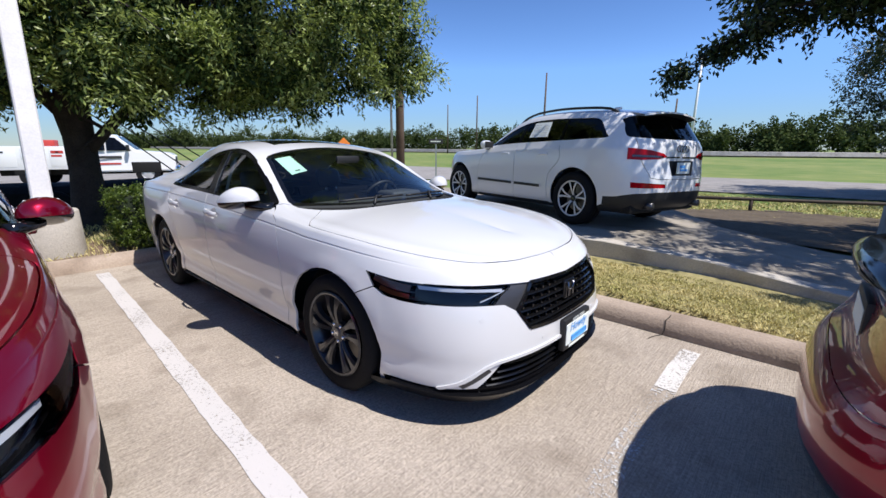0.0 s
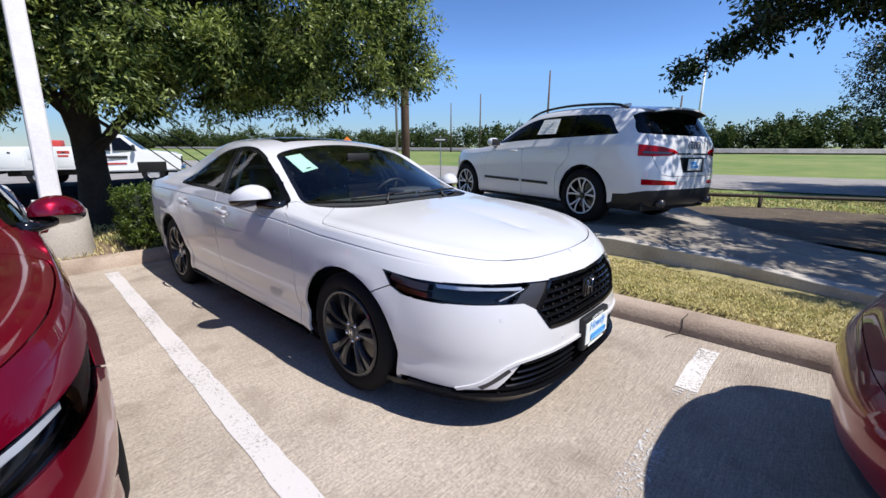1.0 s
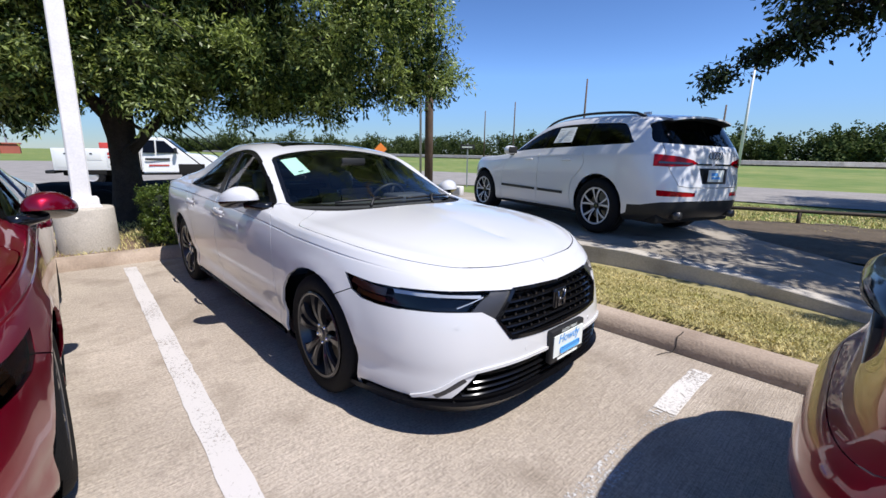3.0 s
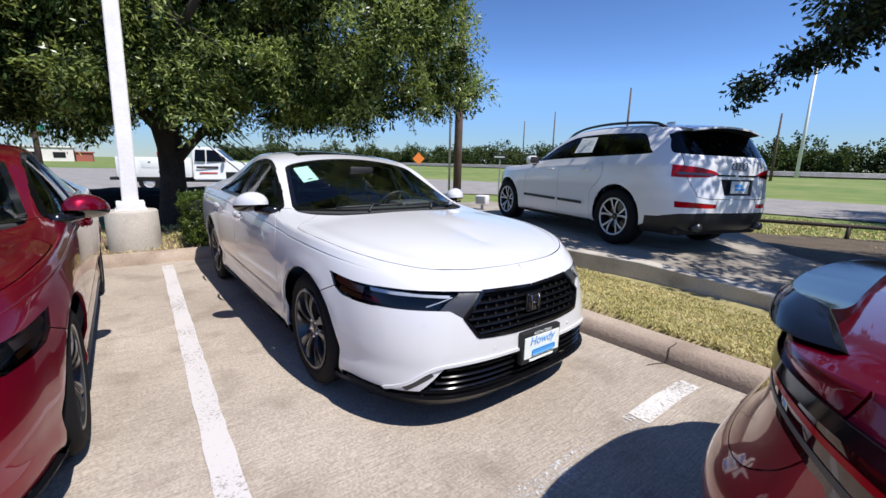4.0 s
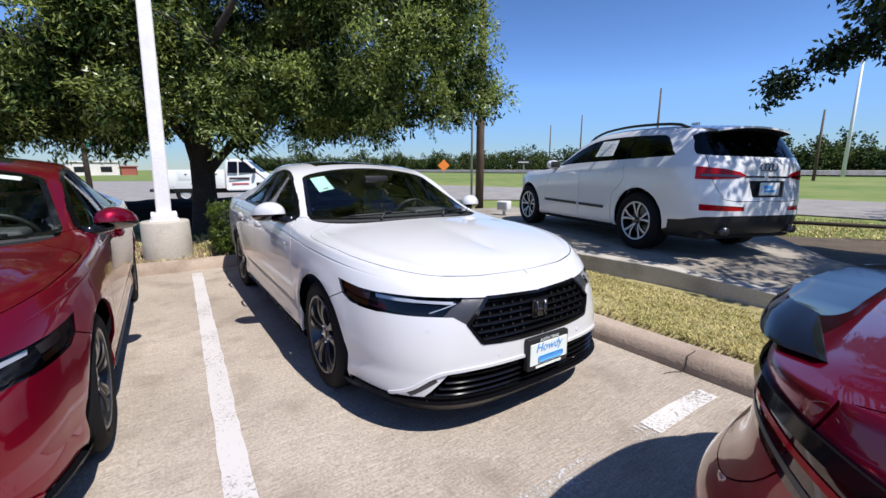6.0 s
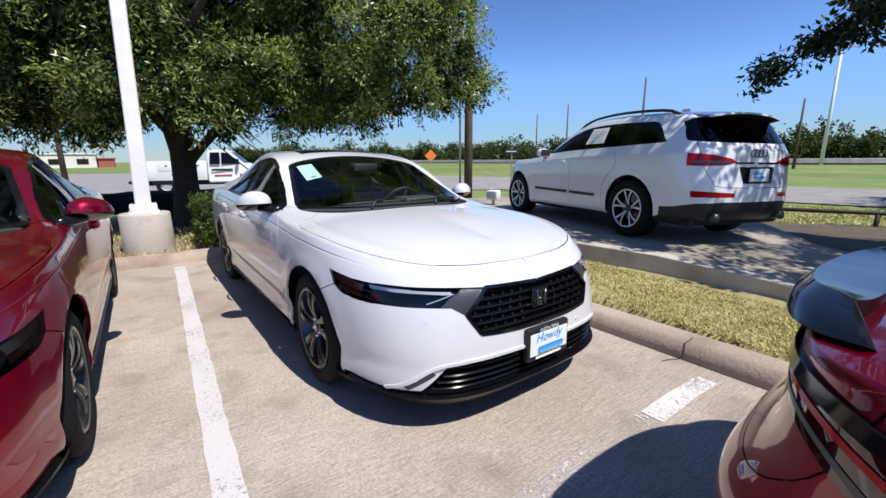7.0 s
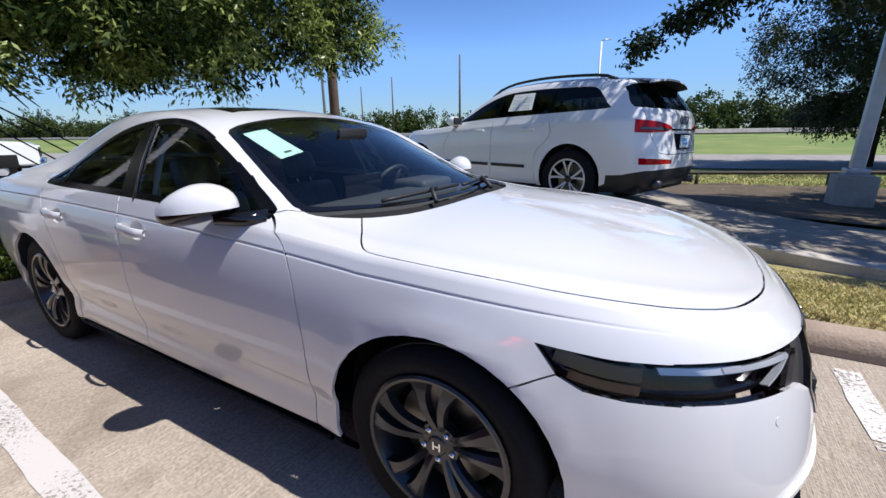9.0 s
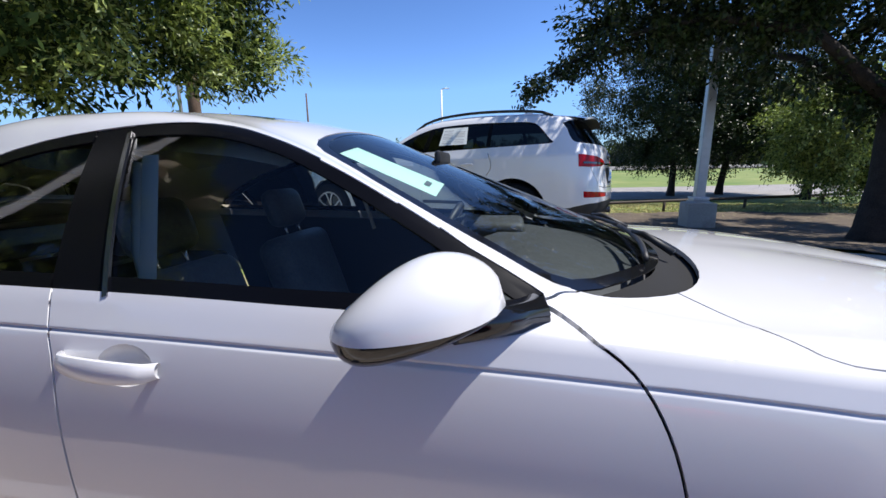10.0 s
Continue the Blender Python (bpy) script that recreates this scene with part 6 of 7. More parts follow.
        part("wiper", b2, BLACK, car)
    return car, sh


SEDAN_ROOF = pchip([r[1] for r in SEDAN["SP"]], [r[2] for r in SEDAN["SP"]])


def mirror_unit(car, s, paint):
    """Door mirror: painted teardrop cap over a black lower shell on a short foot."""
    root = new("door_mirror")
    root.parent = car
    root.location = (-0.905, s * 0.93, 1.018)

    def shape(upper):
        b = bmesh.new()
        rows = []
        nx, na = 22, 14
        for i in range(nx + 1):
            u = -1 + 2 * i / nx
            x = 0.124 * u + 0.004
            e_top = max(0.0, 1 - ((0.15 - u) / 1.15) ** 1.7) if u < 0.15 else math.sqrt(max(0.0, 1 - ((u - 0.15) / 0.85) ** 2))
            e_low = math.sqrt(max(0.0, 1 - ((-0.5 - u) / 0.5) ** 2)) if u < -0.5 else max(0.0, 1 - ((u + 0.5) / 1.5) ** 1.6)
            top, low = 0.088 * e_top, 0.052 * e_low
            half = 0.105 * (max(0.0, 1 - abs(u) ** 2.4) ** 0.6)
            yc = 0.030 - 0.035 * u
            row = []
            for k in range(na + 1):
                a = math.pi * k / na
                if upper:
                    y, z = half * math.cos(a), -0.014 + 0.010 * u + (top + 0.006) * math.sin(a) ** 0.9
                else:
                    y, z = half * 0.985 * math.cos(a), -0.014 + 0.010 * u - low * math.sin(a) ** 0.8
                row.append((x, s * (yc + y), z))
            rows.append(row)
        grid(b, rows)
        bmesh.ops.remove_doubles(b, verts=b.verts, dist=1e-5)
        bmesh.ops.recalc_face_normals(b, faces=b.faces)
        if sum(f.normal.z * f.calc_area() for f in b.faces) * (1 if upper else -1) < 0:
            bmesh.ops.reverse_faces(b, faces=b.faces)
        return b
    part("cap", shape(True), paint, root, sharp=None)
    part("lower_shell", shape(False), GLOSS_BLACK, root, "gloss black lower shell", sharp=None)
    b = bmesh.new()
    tube(b, [(0.05, -s * 0.0, -0.035), (0.11, -s * 0.055, -0.05), (0.18, -s * 0.115, -0.052)], [0.032, 0.026, 0.036], 10)
    part("foot", b, GLOSS_BLACK, root)
    b = bmesh.new()
    ellipsoid(b, (-0.097, s * 0.05, -0.022), (0.008, 0.062, 0.03), 20, 10)
    part("mirror_glass", b, MIRROR, root)


def repaint(car, old, fresh):
    for o in car.children_recursive:
        for sl in o.material_slots:
            if sl.material == old:
                sl.link = "OBJECT"
                sl.material = fresh


SC = 1.07


def car_pose(x, y, yaw):
    """A car standing square on the sloping lot, front axle at x, y."""
    z = lot_z(x, y)
    a = radians(yaw)
    sx, sy = LOT_SLOPE
    pitch = math.degrees(math.atan(sx * math.cos(a) + sy * math.sin(a)))
    roll = math.degrees(math.atan(-sx * math.sin(a) + sy * math.cos(a)))
    return pose(x, y, z) @ pose(0, 0, 0, 0, 0, yaw) @ pose(0, 0, 0, roll, -pitch, 0)


white_car, shell = sedan("white_sedan", "pearl white sedan with black grille, parked in a bay", car_pose(-1.985, 2.155, 0.6), WHITE)
# dealer plate, window sheet and dash card on the white car
plate = part("dealer_plate", boxbm((0.975, -0.14, 0.285), (1.012, 0.18, 0.465), 0.012, 2), BLACK, white_car, "white dealer plate in a black frame")
part("plate_face", boxbm((1.011, -0.125, 0.318), (1.015, 0.165, 0.436), 0.004, 1), PAPER, plate)
to_plate = pose(1.0165, 0.02, 0, 90, 0, 90)
part("lettering", text_bm("Howdy", 0.068, to_plate @ pose(-0.005, 0.408, 0), 0.25, 0.0008), BLUE_INK, plate)
part("lettering_bar", boxbm((1.0155, -0.065, 0.330), (1.017, 0.125, 0.362), 0.006, 1), BLUE_INK, plate)
part("lettering", text_bm("AUSTIN TEXAS", 0.022, pose(1.014, 0.02, 0, 90, 0, 90) @ pose(0, 0.449, 0), 0, 0.0008), PAPER, plate)
part("lettering_bar", boxbm((1.0125, -0.08, 0.296), (1.014, 0.12, 0.308), 0.002, 1), PAPER, plate)


def sheet_on_screen(x0, x1, y0, y1, inset, n=6):
    bm = bmesh.new()
    rows = []
    for i in range(n + 1):
        row = []
        for j in range(n + 1):
            y = y0 + (y1 - y0) * j / n
            p, nn = shell.hit(TOP, x0 + (x1 - x0) * i / n, abs(y))
            nn = Vector((nn.x, nn.y if y > 0 else -nn.y, nn.z))
            row.append(Vector((p.x, y, p.z)) - nn * inset)
        rows.append(row)
    grid(bm, rows)
    bmesh.ops.recalc_face_normals(bm, faces=bm.faces)
    return bm


st = part("window_sheet", sheet_on_screen(-1.19, -0.95, -0.545, -0.42, 0.008), PAPER_GREEN, white_car, "pale green paper sheet inside the windscreen")
part("printed_block", sheet_on_screen(-0.99, -0.975, -0.50, -0.46, 0.0065, 2), INK_DARK, st)
red_car = copy_thing(white_car, car_pose(-2.03, -0.88, 0.0))
red_car.name = "red_sedan"
for o in list(red_car.children_recursive):
    if o.name.split(".")[0] in ("dealer_plate", "plate_face", "lettering", "lettering_bar", "washer_bracket"):
        bpy.data.objects.remove(o)
tagged(red_car, "deep metallic red sedan parked nose out beside the white one")
repaint(red_car, WHITE, RED)
red_tail = copy_thing(red_car, car_pose(4.44, 2.15, 0.0))
red_tail.name = "red_sedan"
part("price_sheet", sheet_on_screen(-1.215, -1.165, 0.37, 0.50, 0.008, 3), PAPER, red_car, "small white paper sheet inside the windscreen")
tagged(red_tail, "metallic red sedan with black boot spoiler, tail to bay line")
repaint(red_tail, WHITE, RED)
# black bezel over the tail lamps and their inner strips
for s in (1, -1):
    for nm, line, wd, pr_, mt in (("lamp_bezel", [(0.003, 0.922), (0.3, 0.922), (0.6, 0.920), (0.72, 0.916), (0.79, 0.903), (0.84, 0.883), (0.875, 0.858)], 0.026, 0.012, GLOSS_BLACK),
                                  ("light_strip", [(0.30, 0.892), (0.6, 0.890), (0.72, 0.882), (0.80, 0.856), (0.85, 0.826)], 0.012, 0.003, TAIL_RED),
                                  ("clear_strip", [(0.52, 0.872), (0.66, 0.858), (0.75, 0.838), (0.82, 0.80), (0.86, 0.75)], 0.012, 0.002, GREY_TRIM)):
        b2 = strip_on(shell, FRONT, smooth_line(line, 4), wd, pr_, True, thick=0.015)
        part(nm, mirror_bm(b2) if s < 0 else b2, mt, red_tail)
# boot spoiler, rear plate and sensors of the second red car
def curve_3d(pts, n=6):
    """A smooth line through points in space, n steps to a span."""
    axes = [pchip(list(range(len(pts))), [p[k] for p in pts]) for k in range(3)]
    return [tuple(f(i / n) for f in axes) for i in range(n * (len(pts) - 1) + 1)]


# lower lip, ridge and front edge run from the middle to the tip on each side
LIP = curve_3d([(-3.985, 0.0, 0.953), (-3.98, 0.2, 0.954), (-3.96, 0.36, 0.957), (-3.92, 0.49, 0.961), (-3.86, 0.585, 0.969), (-3.78, 0.645, 0.983)], 6)
RIDGE = curve_3d([(-3.968, 0.0, 1.004), (-3.960, 0.14, 1.006), (-3.938, 0.27, 1.010), (-3.905, 0.36, 1.014), (-3.868, 0.405, 1.016), (-3.835, 0.44, 1.014)], 6)
FORE = curve_3d([(-3.815, 0.0, 0.998), (-3.815, 0.14, 0.998), (-3.812, 0.26, 0.998), (-3.815, 0.35, 1.002), (-3.822, 0.40, 1.006), (-3.832, 0.443, 1.012)], 6)
bm = bmesh.new()
rows = []
for lip, ridge, fore in zip(LIP, RIDGE, FORE):
    lip, ridge, fore = Vector(lip), Vector(ridge), Vector(fore)
    belly = lip.lerp(ridge, 0.5) + Vector((-0.010, 0.35 * 0.010 * lip.y, 0.006))
    rows.append([(lip.x + 0.07, lip.y * 0.93, 0.935), tuple(lip + Vector((0.012, -0.004, -0.004))), tuple(lip), tuple(lip.lerp(belly, 0.35) + Vector((-0.004, 0, 0.001))), tuple(belly),
                 tuple(ridge.lerp(belly, 0.08)), tuple(ridge), tuple(ridge.lerp(fore, 0.06)), tuple(fore.lerp(ridge, 0.06)), tuple(fore), (fore.x + 0.006, fore.y, 0.955)])
rows = [[(x, -y, z) for x, y, z in r] for r in rows[:0:-1]] + rows
grid(bm, rows)
for r in (rows[0], rows[-1]):
    bm.faces.new([bm.verts.new(p) for p in r])
bmesh.ops.remove_doubles(bm, verts=bm.verts, dist=1e-5)
bmesh.ops.recalc_face_normals(bm, faces=bm.faces)
part("boot_spoiler", bm, GLOSS_BLACK, red_tail, "gloss black boot spoiler")
p, nn = shell.hit(FRONT, 0.02, 0.77, True)
part("rear_plate", boxbm((p.x - 0.012, -0.16, 0.69), (p.x + 0.03, 0.16, 0.85), 0.008), BLACK, red_tail)
part("plate_face", boxbm((p.x - 0.0145, -0.145, 0.71), (p.x - 0.0115, 0.145, 0.82), 0.002, 1), PAPER, red_tail)


# ---- the white sport utility on the display pad ----
SUV = dict(
    x0=(-0.3, -3.2), mid=-1.6, arch=0.44, axles=((0.0, 0.385), (-2.995, 0.385)),
    nf=(3.0, 2.5), nr=(3.4, 3.2), hoodfrom=-0.3000001, straight=56, arc=26,
    rows=[(0.0, 0.86, 0.80, -3.88), (0.08, 0.93, 0.88, -3.99), (0.2, 0.955, 0.90, -4.045), (0.35, 0.962, 0.91, -4.055), (0.5, 0.975, 0.915, -4.045), (0.65, 0.984, 0.91, -4.02),
          (0.8, 0.982, 0.89, -4.005), (0.9, 0.965, 0.86, -4.0), (1.0, 0.925, 0.80, -3.965)],
    ztop=[(-4.2, 1.21), (-3.2, 1.21), (-2.0, 1.18), (-1.0, 1.12), (-0.3, 1.06), (0.0, 1.035), (0.3, 0.99), (0.7, 0.94)],
    zbot=[(-4.2, 0.30), (-3.5, 0.26), (-2.9, 0.22), (0.0, 0.22), (0.7, 0.24)],
    flevels=[0, 0.03, 0.08, 0.14, 0.2, 0.27, 0.35, 0.42, 0.5, 0.58, 0.65, 0.72, 0.78, 0.83, 0.86, 0.89, 0.92, 0.95, 0.975, 1.0],
    crease=([(0.89, 0.008, 0.05), (0.2, -0.008, 0.08)], (-4.0, 0.3)),
    WT=[(-4.2, -3.72, 0, 1.53), (-4.0, -3.705, 0.42, 1.525), (-3.8, -3.66, 0.62, 1.515), (-3.65, -3.58, 0.695, 1.51), (-3.5, -3.46, 0.722, 1.515), (-3.35, -3.35, 0.724, 1.535), (-3.2, -3.2, 0.722, 1.56),
        (-3.0, -3.0, 0.717, 1.575), (-2.4, -2.4, 0.71, 1.595), (-1.9, -1.9, 0.715, 1.58), (-1.6, -1.6, 0.73, 1.525), (-1.35, -1.35, 0.755, 1.425), (-1.1, -1.1, 0.79, 1.285), (-0.85, -0.85, 0.825, 1.15), (-0.6, -0.6, 0.86, 1.09), (-0.3, -0.3, 0.879, 1.064)],
    RE=[(-4.2, -3.64, 0, 1.60), (-4.0, -3.62, 0.36, 1.597), (-3.8, -3.57, 0.52, 1.595), (-3.65, -3.50, 0.57, 1.597), (-3.5, -3.40, 0.585, 1.608), (-3.35, -3.32, 0.59, 1.622), (-3.2, -3.2, 0.59, 1.638),
        (-3.0, -3.0, 0.59, 1.65), (-2.4, -2.4, 0.59, 1.665), (-1.9, -1.9, 0.60, 1.64), (-1.55, -1.55, 0.62, 1.565), (-1.35, -1.35, 0.645, 1.465), (-1.1, -1.1, 0.695, 1.31), (-0.85, -0.85, 0.745, 1.15), (-0.6, -0.6, 0.77, 1.1), (-0.3, -0.3, 0.777, 1.072)],
    SP=[(-4.2, -3.50, 1.64), (-4.0, -3.49, 1.642), (-3.8, -3.46, 1.645), (-3.65, -3.42, 1.65), (-3.5, -3.36, 1.655), (-3.35, -3.29, 1.662), (-3.2, -3.2, 1.67), (-2.8, -2.8, 1.69), (-2.2, -2.2, 1.70), (-1.7, -1.7, 1.66),
        (-1.5, -1.5, 1.61), (-1.1, -1.1, 1.40), (-0.6, -0.6, 1.15), (-0.5, -0.5, 1.12), (-0.3, -0.3, 1.10), (0.0, 0.05, 1.085), (0.35, 0.3, 1.06), (0.7, 0.5, 1.02)],
)


def suv(name, label, m, scale):
    car = thing(name, label, "car", m=m)
    car.scale = (scale,) * 3
    sh = Shell(SUV)
    tail = lambda c: c.x < -3.55
    for ax, r in SUV["axles"]:
        ring = [(ax + 0.44 * math.cos(a), 0.40 + 0.44 * math.sin(a)) for a in [math.tau * k / 36 for k in range(36)]]
        sh.region("opening", ring, SIDE, lambda c: c.y > 0.5 and c.z < 0.95)
    up = lambda c: c.y > 0.45 and c.z > 1.05 and c.x > -3.6
    dlo = smooth_line([(-0.92, 1.15), (-1.5, 1.185), (-2.4, 1.215), (-3.2, 1.24), (-3.46, 1.255), (-3.42, 1.31), (-3.27, 1.47), (-3.15, 1.525), (-2.9, 1.54), (-2.4, 1.555), (-1.9, 1.538), (-1.62, 1.478), (-1.36, 1.378), (-1.12, 1.25)], 3, True)
    sh.region("window_trim", dlo, SIDE, up)
    sh.region("side_glass", inward(dlo, 0.016), SIDE, up, ["window_trim"])
    sh.region("pillar_trim", [(-1.66, 1.1), (-1.74, 1.1), (-1.83, 1.6), (-1.77, 1.6)], SIDE, up, ["side_glass"])
    sh.region("rear_pillar_trim", [(-2.62, 1.1), (-2.68, 1.1), (-2.66, 1.6), (-2.62, 1.6)], SIDE, up, ["side_glass"])
    sh.region("windscreen", smooth_line([(-0.56, -0.01), (-0.60, 0.4), (-0.80, 0.69), (-1.1, 0.64), (-1.4, 0.58), (-1.46, 0.3), (-1.47, -0.01)], 3), TOP, lambda c: -1.6 < c.x < -0.4, ["paint"])
    sh.region("rear_glass", smooth_line([(-0.01, 1.235), (0.45, 1.235), (0.75, 1.25), (0.795, 1.29), (0.745, 1.42), (0.67, 1.525), (0.3, 1.56), (-0.01, 1.565)], 3), FRONT, lambda c: c.x < -3.48 and c.z > 1.2, ["paint"])
    sh.region("tail_lamp", [(0.34, 1.01), (0.42, 1.05), (0.62, 1.09), (0.99, 1.13), (0.99, 0.975), (0.75, 0.965), (0.5, 0.975)], FRONT, lambda c: c.x < -3.77, ["paint"])
    sh.region("reflector", [(0.36, 0.60), (0.36, 0.65), (0.97, 0.685), (0.97, 0.635), (0.8, 0.60)], FRONT, lambda c: c.x < -3.83, ["paint"])
    sh.region("lower_bumper", [(-0.01, 0.2), (-0.01, 0.545), (0.5, 0.545), (0.72, 0.53), (0.93, 0.47), (0.99, 0.38), (0.99, 0.2)], FRONT, lambda c: c.x < -3.5, ["paint"])
    sh.region("lower_bumper", [(-3.30, 0.1), (-3.36, 0.30), (-3.5, 0.36), (-3.72, 0.49), (-3.9, 0.53), (-4.3, 0.535), (-4.3, 0.1)], SIDE, lambda c: c.x < -3.25 and c.y > 0.4, ["paint"])
    sh.region("lower_sill", [(-2.6, 0.1), (-2.6, 0.275), (-0.4, 0.265), (-0.4, 0.1)], SIDE, lambda c: c.y > 0.4, ["paint"])
    sh.region("plate_recess", [(-0.01, 0.76), (-0.01, 0.955), (0.30, 0.955), (0.25, 0.76)], FRONT, tail, ["paint"])
    sd = lambda c: c.y > 0.4
    sh.shut(smooth_line([(-1.70, 1.15), (-1.70, 0.9), (-1.68, 0.5), (-1.67, 0.28)], 3), SIDE, sd, 0.004)
    sh.shut(smooth_line([(-0.98, 1.14), (-0.80, 1.0), (-0.68, 0.8), (-0.62, 0.5), (-0.62, 0.28)], 3), SIDE, sd, 0.004)
    sh.shut(smooth_line([(-2.66, 1.16), (-2.72, 1.0), (-2.66, 0.88), (-2.5, 0.72), (-2.46, 0.5), (-2.5, 0.28)], 3), SIDE, sd, 0.004)
    sh.shut([(-0.63, 0.275), (-2.5, 0.285)], SIDE, sd, 0.004)
    sh.shut([(0.74, 1.28), (0.76, 1.10), (0.72, 0.93), (0.62, 0.735), (0.5, 0.715), (-0.01, 0.71)], FRONT, tail, 0.004)
    sh.shut([(-0.62, 0.72), (-0.2, 0.80), (0.2, 0.76), (0.5, 0.6), (0.62, 0.3), (0.64, -0.01)], TOP, lambda c: c.x > -0.7, 0.004)
    sh.bm.normal_update()
    inv = {v: k for k, v in sh.names.items()}
    isl = sh.islands()
    seeds = {"hood": (0.0, 0.1, 1.08), "body": (-3.0, 0.2, 1.68), "front_bumper": (0.8, 0.3, 0.5), "fender": (-0.5, 0.95, 0.85), "front_door": (-1.2, 0.96, 0.7), "rear_door": (-2.1, 0.96, 0.7), "tailgate": (-4.1, 0.15, 1.05), "rear_bumper": (-4.1, 0.3, 0.6)}
    both = {"hood", "body", "front_bumper", "tailgate", "rear_bumper", "windscreen", "rear_glass", "lower_bumper", "plate_recess"}
    best = {}
    for n, p in seeds.items():
        d = [(min((f.calc_center_median() - Vector(p)).length for f in fs), i) for i, (k, fs) in enumerate(isl) if k == 0 and len(fs) > 10]
        best.setdefault(min(d)[1], n)
    mats = {"window_trim": (GLOSS_BLACK, 0.006, 0.002), "side_glass": (GLASS_SUV, 0, 0.008), "pillar_trim": (PILLAR_BLACK, 0.004, 0.004), "rear_pillar_trim": (PILLAR_BLACK, 0.004, 0.004), "windscreen": (GLASS, 0.004, 0.002), "rear_glass": (GLASS_DARK, 0.006, 0.004),
            "tail_lamp": (TAIL_RED, 0.02, -0.006), "reflector": (TAIL_RED, 0.015, 0.006), "lower_bumper": (BLACK, 0.02, 0.004), "lower_sill": (BLACK, 0.02, 0.002), "plate_recess": (BLACK, 0.01, 0.03)}
    merged, doors = {}, {}
    for i, (k, fs) in enumerate(isl):
        n = inv[k]
        if n in ("gap", "opening"):
            continue
        if n == "paint":
            n = best.get(i, "body_frame")
        merged.setdefault(n, []).extend(fs)
    for n, fs in merged.items():
        mt, fl, ins = mats.get(n, (WHITE_SUV, 0.014, 0.0))
        if n == "body_frame":
            continue
        if n in both:
            part(n, extract(fs, fl, ins, both=True), mt, car, sharp=None)
        else:
            doors[n] = [part(n, extract(fs, fl, ins, mirror=q), mt, car, sharp=None) for q in (False, True)]
    for s in (0, 1):
        for dn, hx in (("front_door", -1.48), ("rear_door", -2.38)):
            p, nn = sh.hit(SIDE, hx, 1.02)
            bm = boxbm((hx - 0.10, p.y + 0.012, 1.007), (hx + 0.10, p.y + 0.038, 1.033), 0.011, 2)
            part("handle", mirror_bm(bm) if s else bm, WHITE_SUV, doors.get(dn, [car, car])[s])
        for x0, x1 in ((-0.66, -1.64), (-1.71, -2.32)):
            bm = strip_on(sh, SIDE, [(x0 + (x1 - x0) * q / 8, 0.545 - 0.012 * q / 8 if x0 > -1 else 0.533 - 0.008 * q / 8) for q in range(9)], 0.042, 0.012)
            part("side_moulding", mirror_bm(bm) if s else bm, BLACK, car)
        # roof rail
        bm = bmesh.new()
        pts = []
        for q in range(15):
            x = -1.45 - 1.95 * q / 14
            p, nn = sh.hit(TOP, x, 0.63)
            pts.append(p + Vector((0, 0, 0.045 * math.sin(math.pi * q / 14) ** 0.35 + 0.005)))
        tube(bm, pts, 0.019, 8)
        part("roof_rail", mirror_bm(bm) if s else bm, BLACK, car, "black roof rail")
        sy = -1 if s else 1
        bm = bmesh.new()
        ellipsoid(bm, (-0.98, sy * 1.04, 1.17), (0.09, 0.11, 0.075), 16, 10, 0.8)
        mr = part("door_mirror", bm, WHITE_SUV, car)
        bm = bmesh.new()
        tube(bm, [(-0.92, sy * 0.86, 1.11), (-0.95, sy * 1.0, 1.12)], 0.035, 8)
        part("mirror_foot", bm, BLACK, mr)
        bm = boxbm((-1.072, min(sy * 0.95, sy * 1.13), 1.115), (-1.055, max(sy * 0.95, sy * 1.13), 1.225), 0.008)
        part("mirror_glass", bm, BLACK, mr)
        # lamp details
        bm = strip_on(sh, FRONT, [(0.42 + 0.40 * q / 10, 1.005 + 0.01 * q / 10) for q in range(11)], 0.026, 0.012, True)
        part("light_bar", mirror_bm(bm) if s else bm, TAIL_DARK, doors.get("tail_lamp", [car, car])[s])
        bm = bmesh.new()
        tube(bm, [(-4.02, sy * 0.56, 0.36), (-3.9, sy * 0.56, 0.36)], 0.05, 12)
        part("exhaust_tip", bm, GREY_TRIM, car)
    bm = strip_on(sh, FRONT, [(-0.001 + 0.36 * q / 6, 1.0) for q in range(7)], 0.02, 0.006, True)
    part("tailgate_strip", bm, GLOSS_BLACK, car)
    part("tailgate_strip", mirror_bm(strip_on(sh, FRONT, [(0.001 + 0.36 * q / 6, 1.0) for q in range(7)], 0.02, 0.006, True)), GLOSS_BLACK, car)
    for k in range(4):
        p, nn = sh.hit(FRONT, abs(-0.096 + 0.064 * k), 1.115, True)
        bm = bmesh.new()
        pts = [(p.x - 0.008, -0.096 + 0.064 * k + 0.042 * math.cos(a), 1.115 + 0.042 * math.sin(a)) for a in [math.tau * q / 20 for q in range(22)]]
        tube(bm, pts, 0.006, 6, False)
        part("badge_ring", bm, DARK_CHROME, car)
    p, nn = sh.hit(FRONT, 0.05, 0.80, True)
    pl = part("plate", boxbm((p.x - 0.012, -0.16, 0.785), (p.x - 0.004, 0.16, 0.935), 0.004, 1), PAPER, car, "white dealer plate insert")
    part("plate_mark", boxbm((p.x - 0.0145, -0.09, 0.82), (p.x - 0.0125, 0.09, 0.85)), BLUE_INK, pl)
    part("plate_mark", boxbm((p.x - 0.0145, -0.03, 0.86), (p.x - 0.0125, 0.10, 0.90)), BLUE_INK, pl)
    # roof spoiler
    bm = bmesh.new()
    rows = []
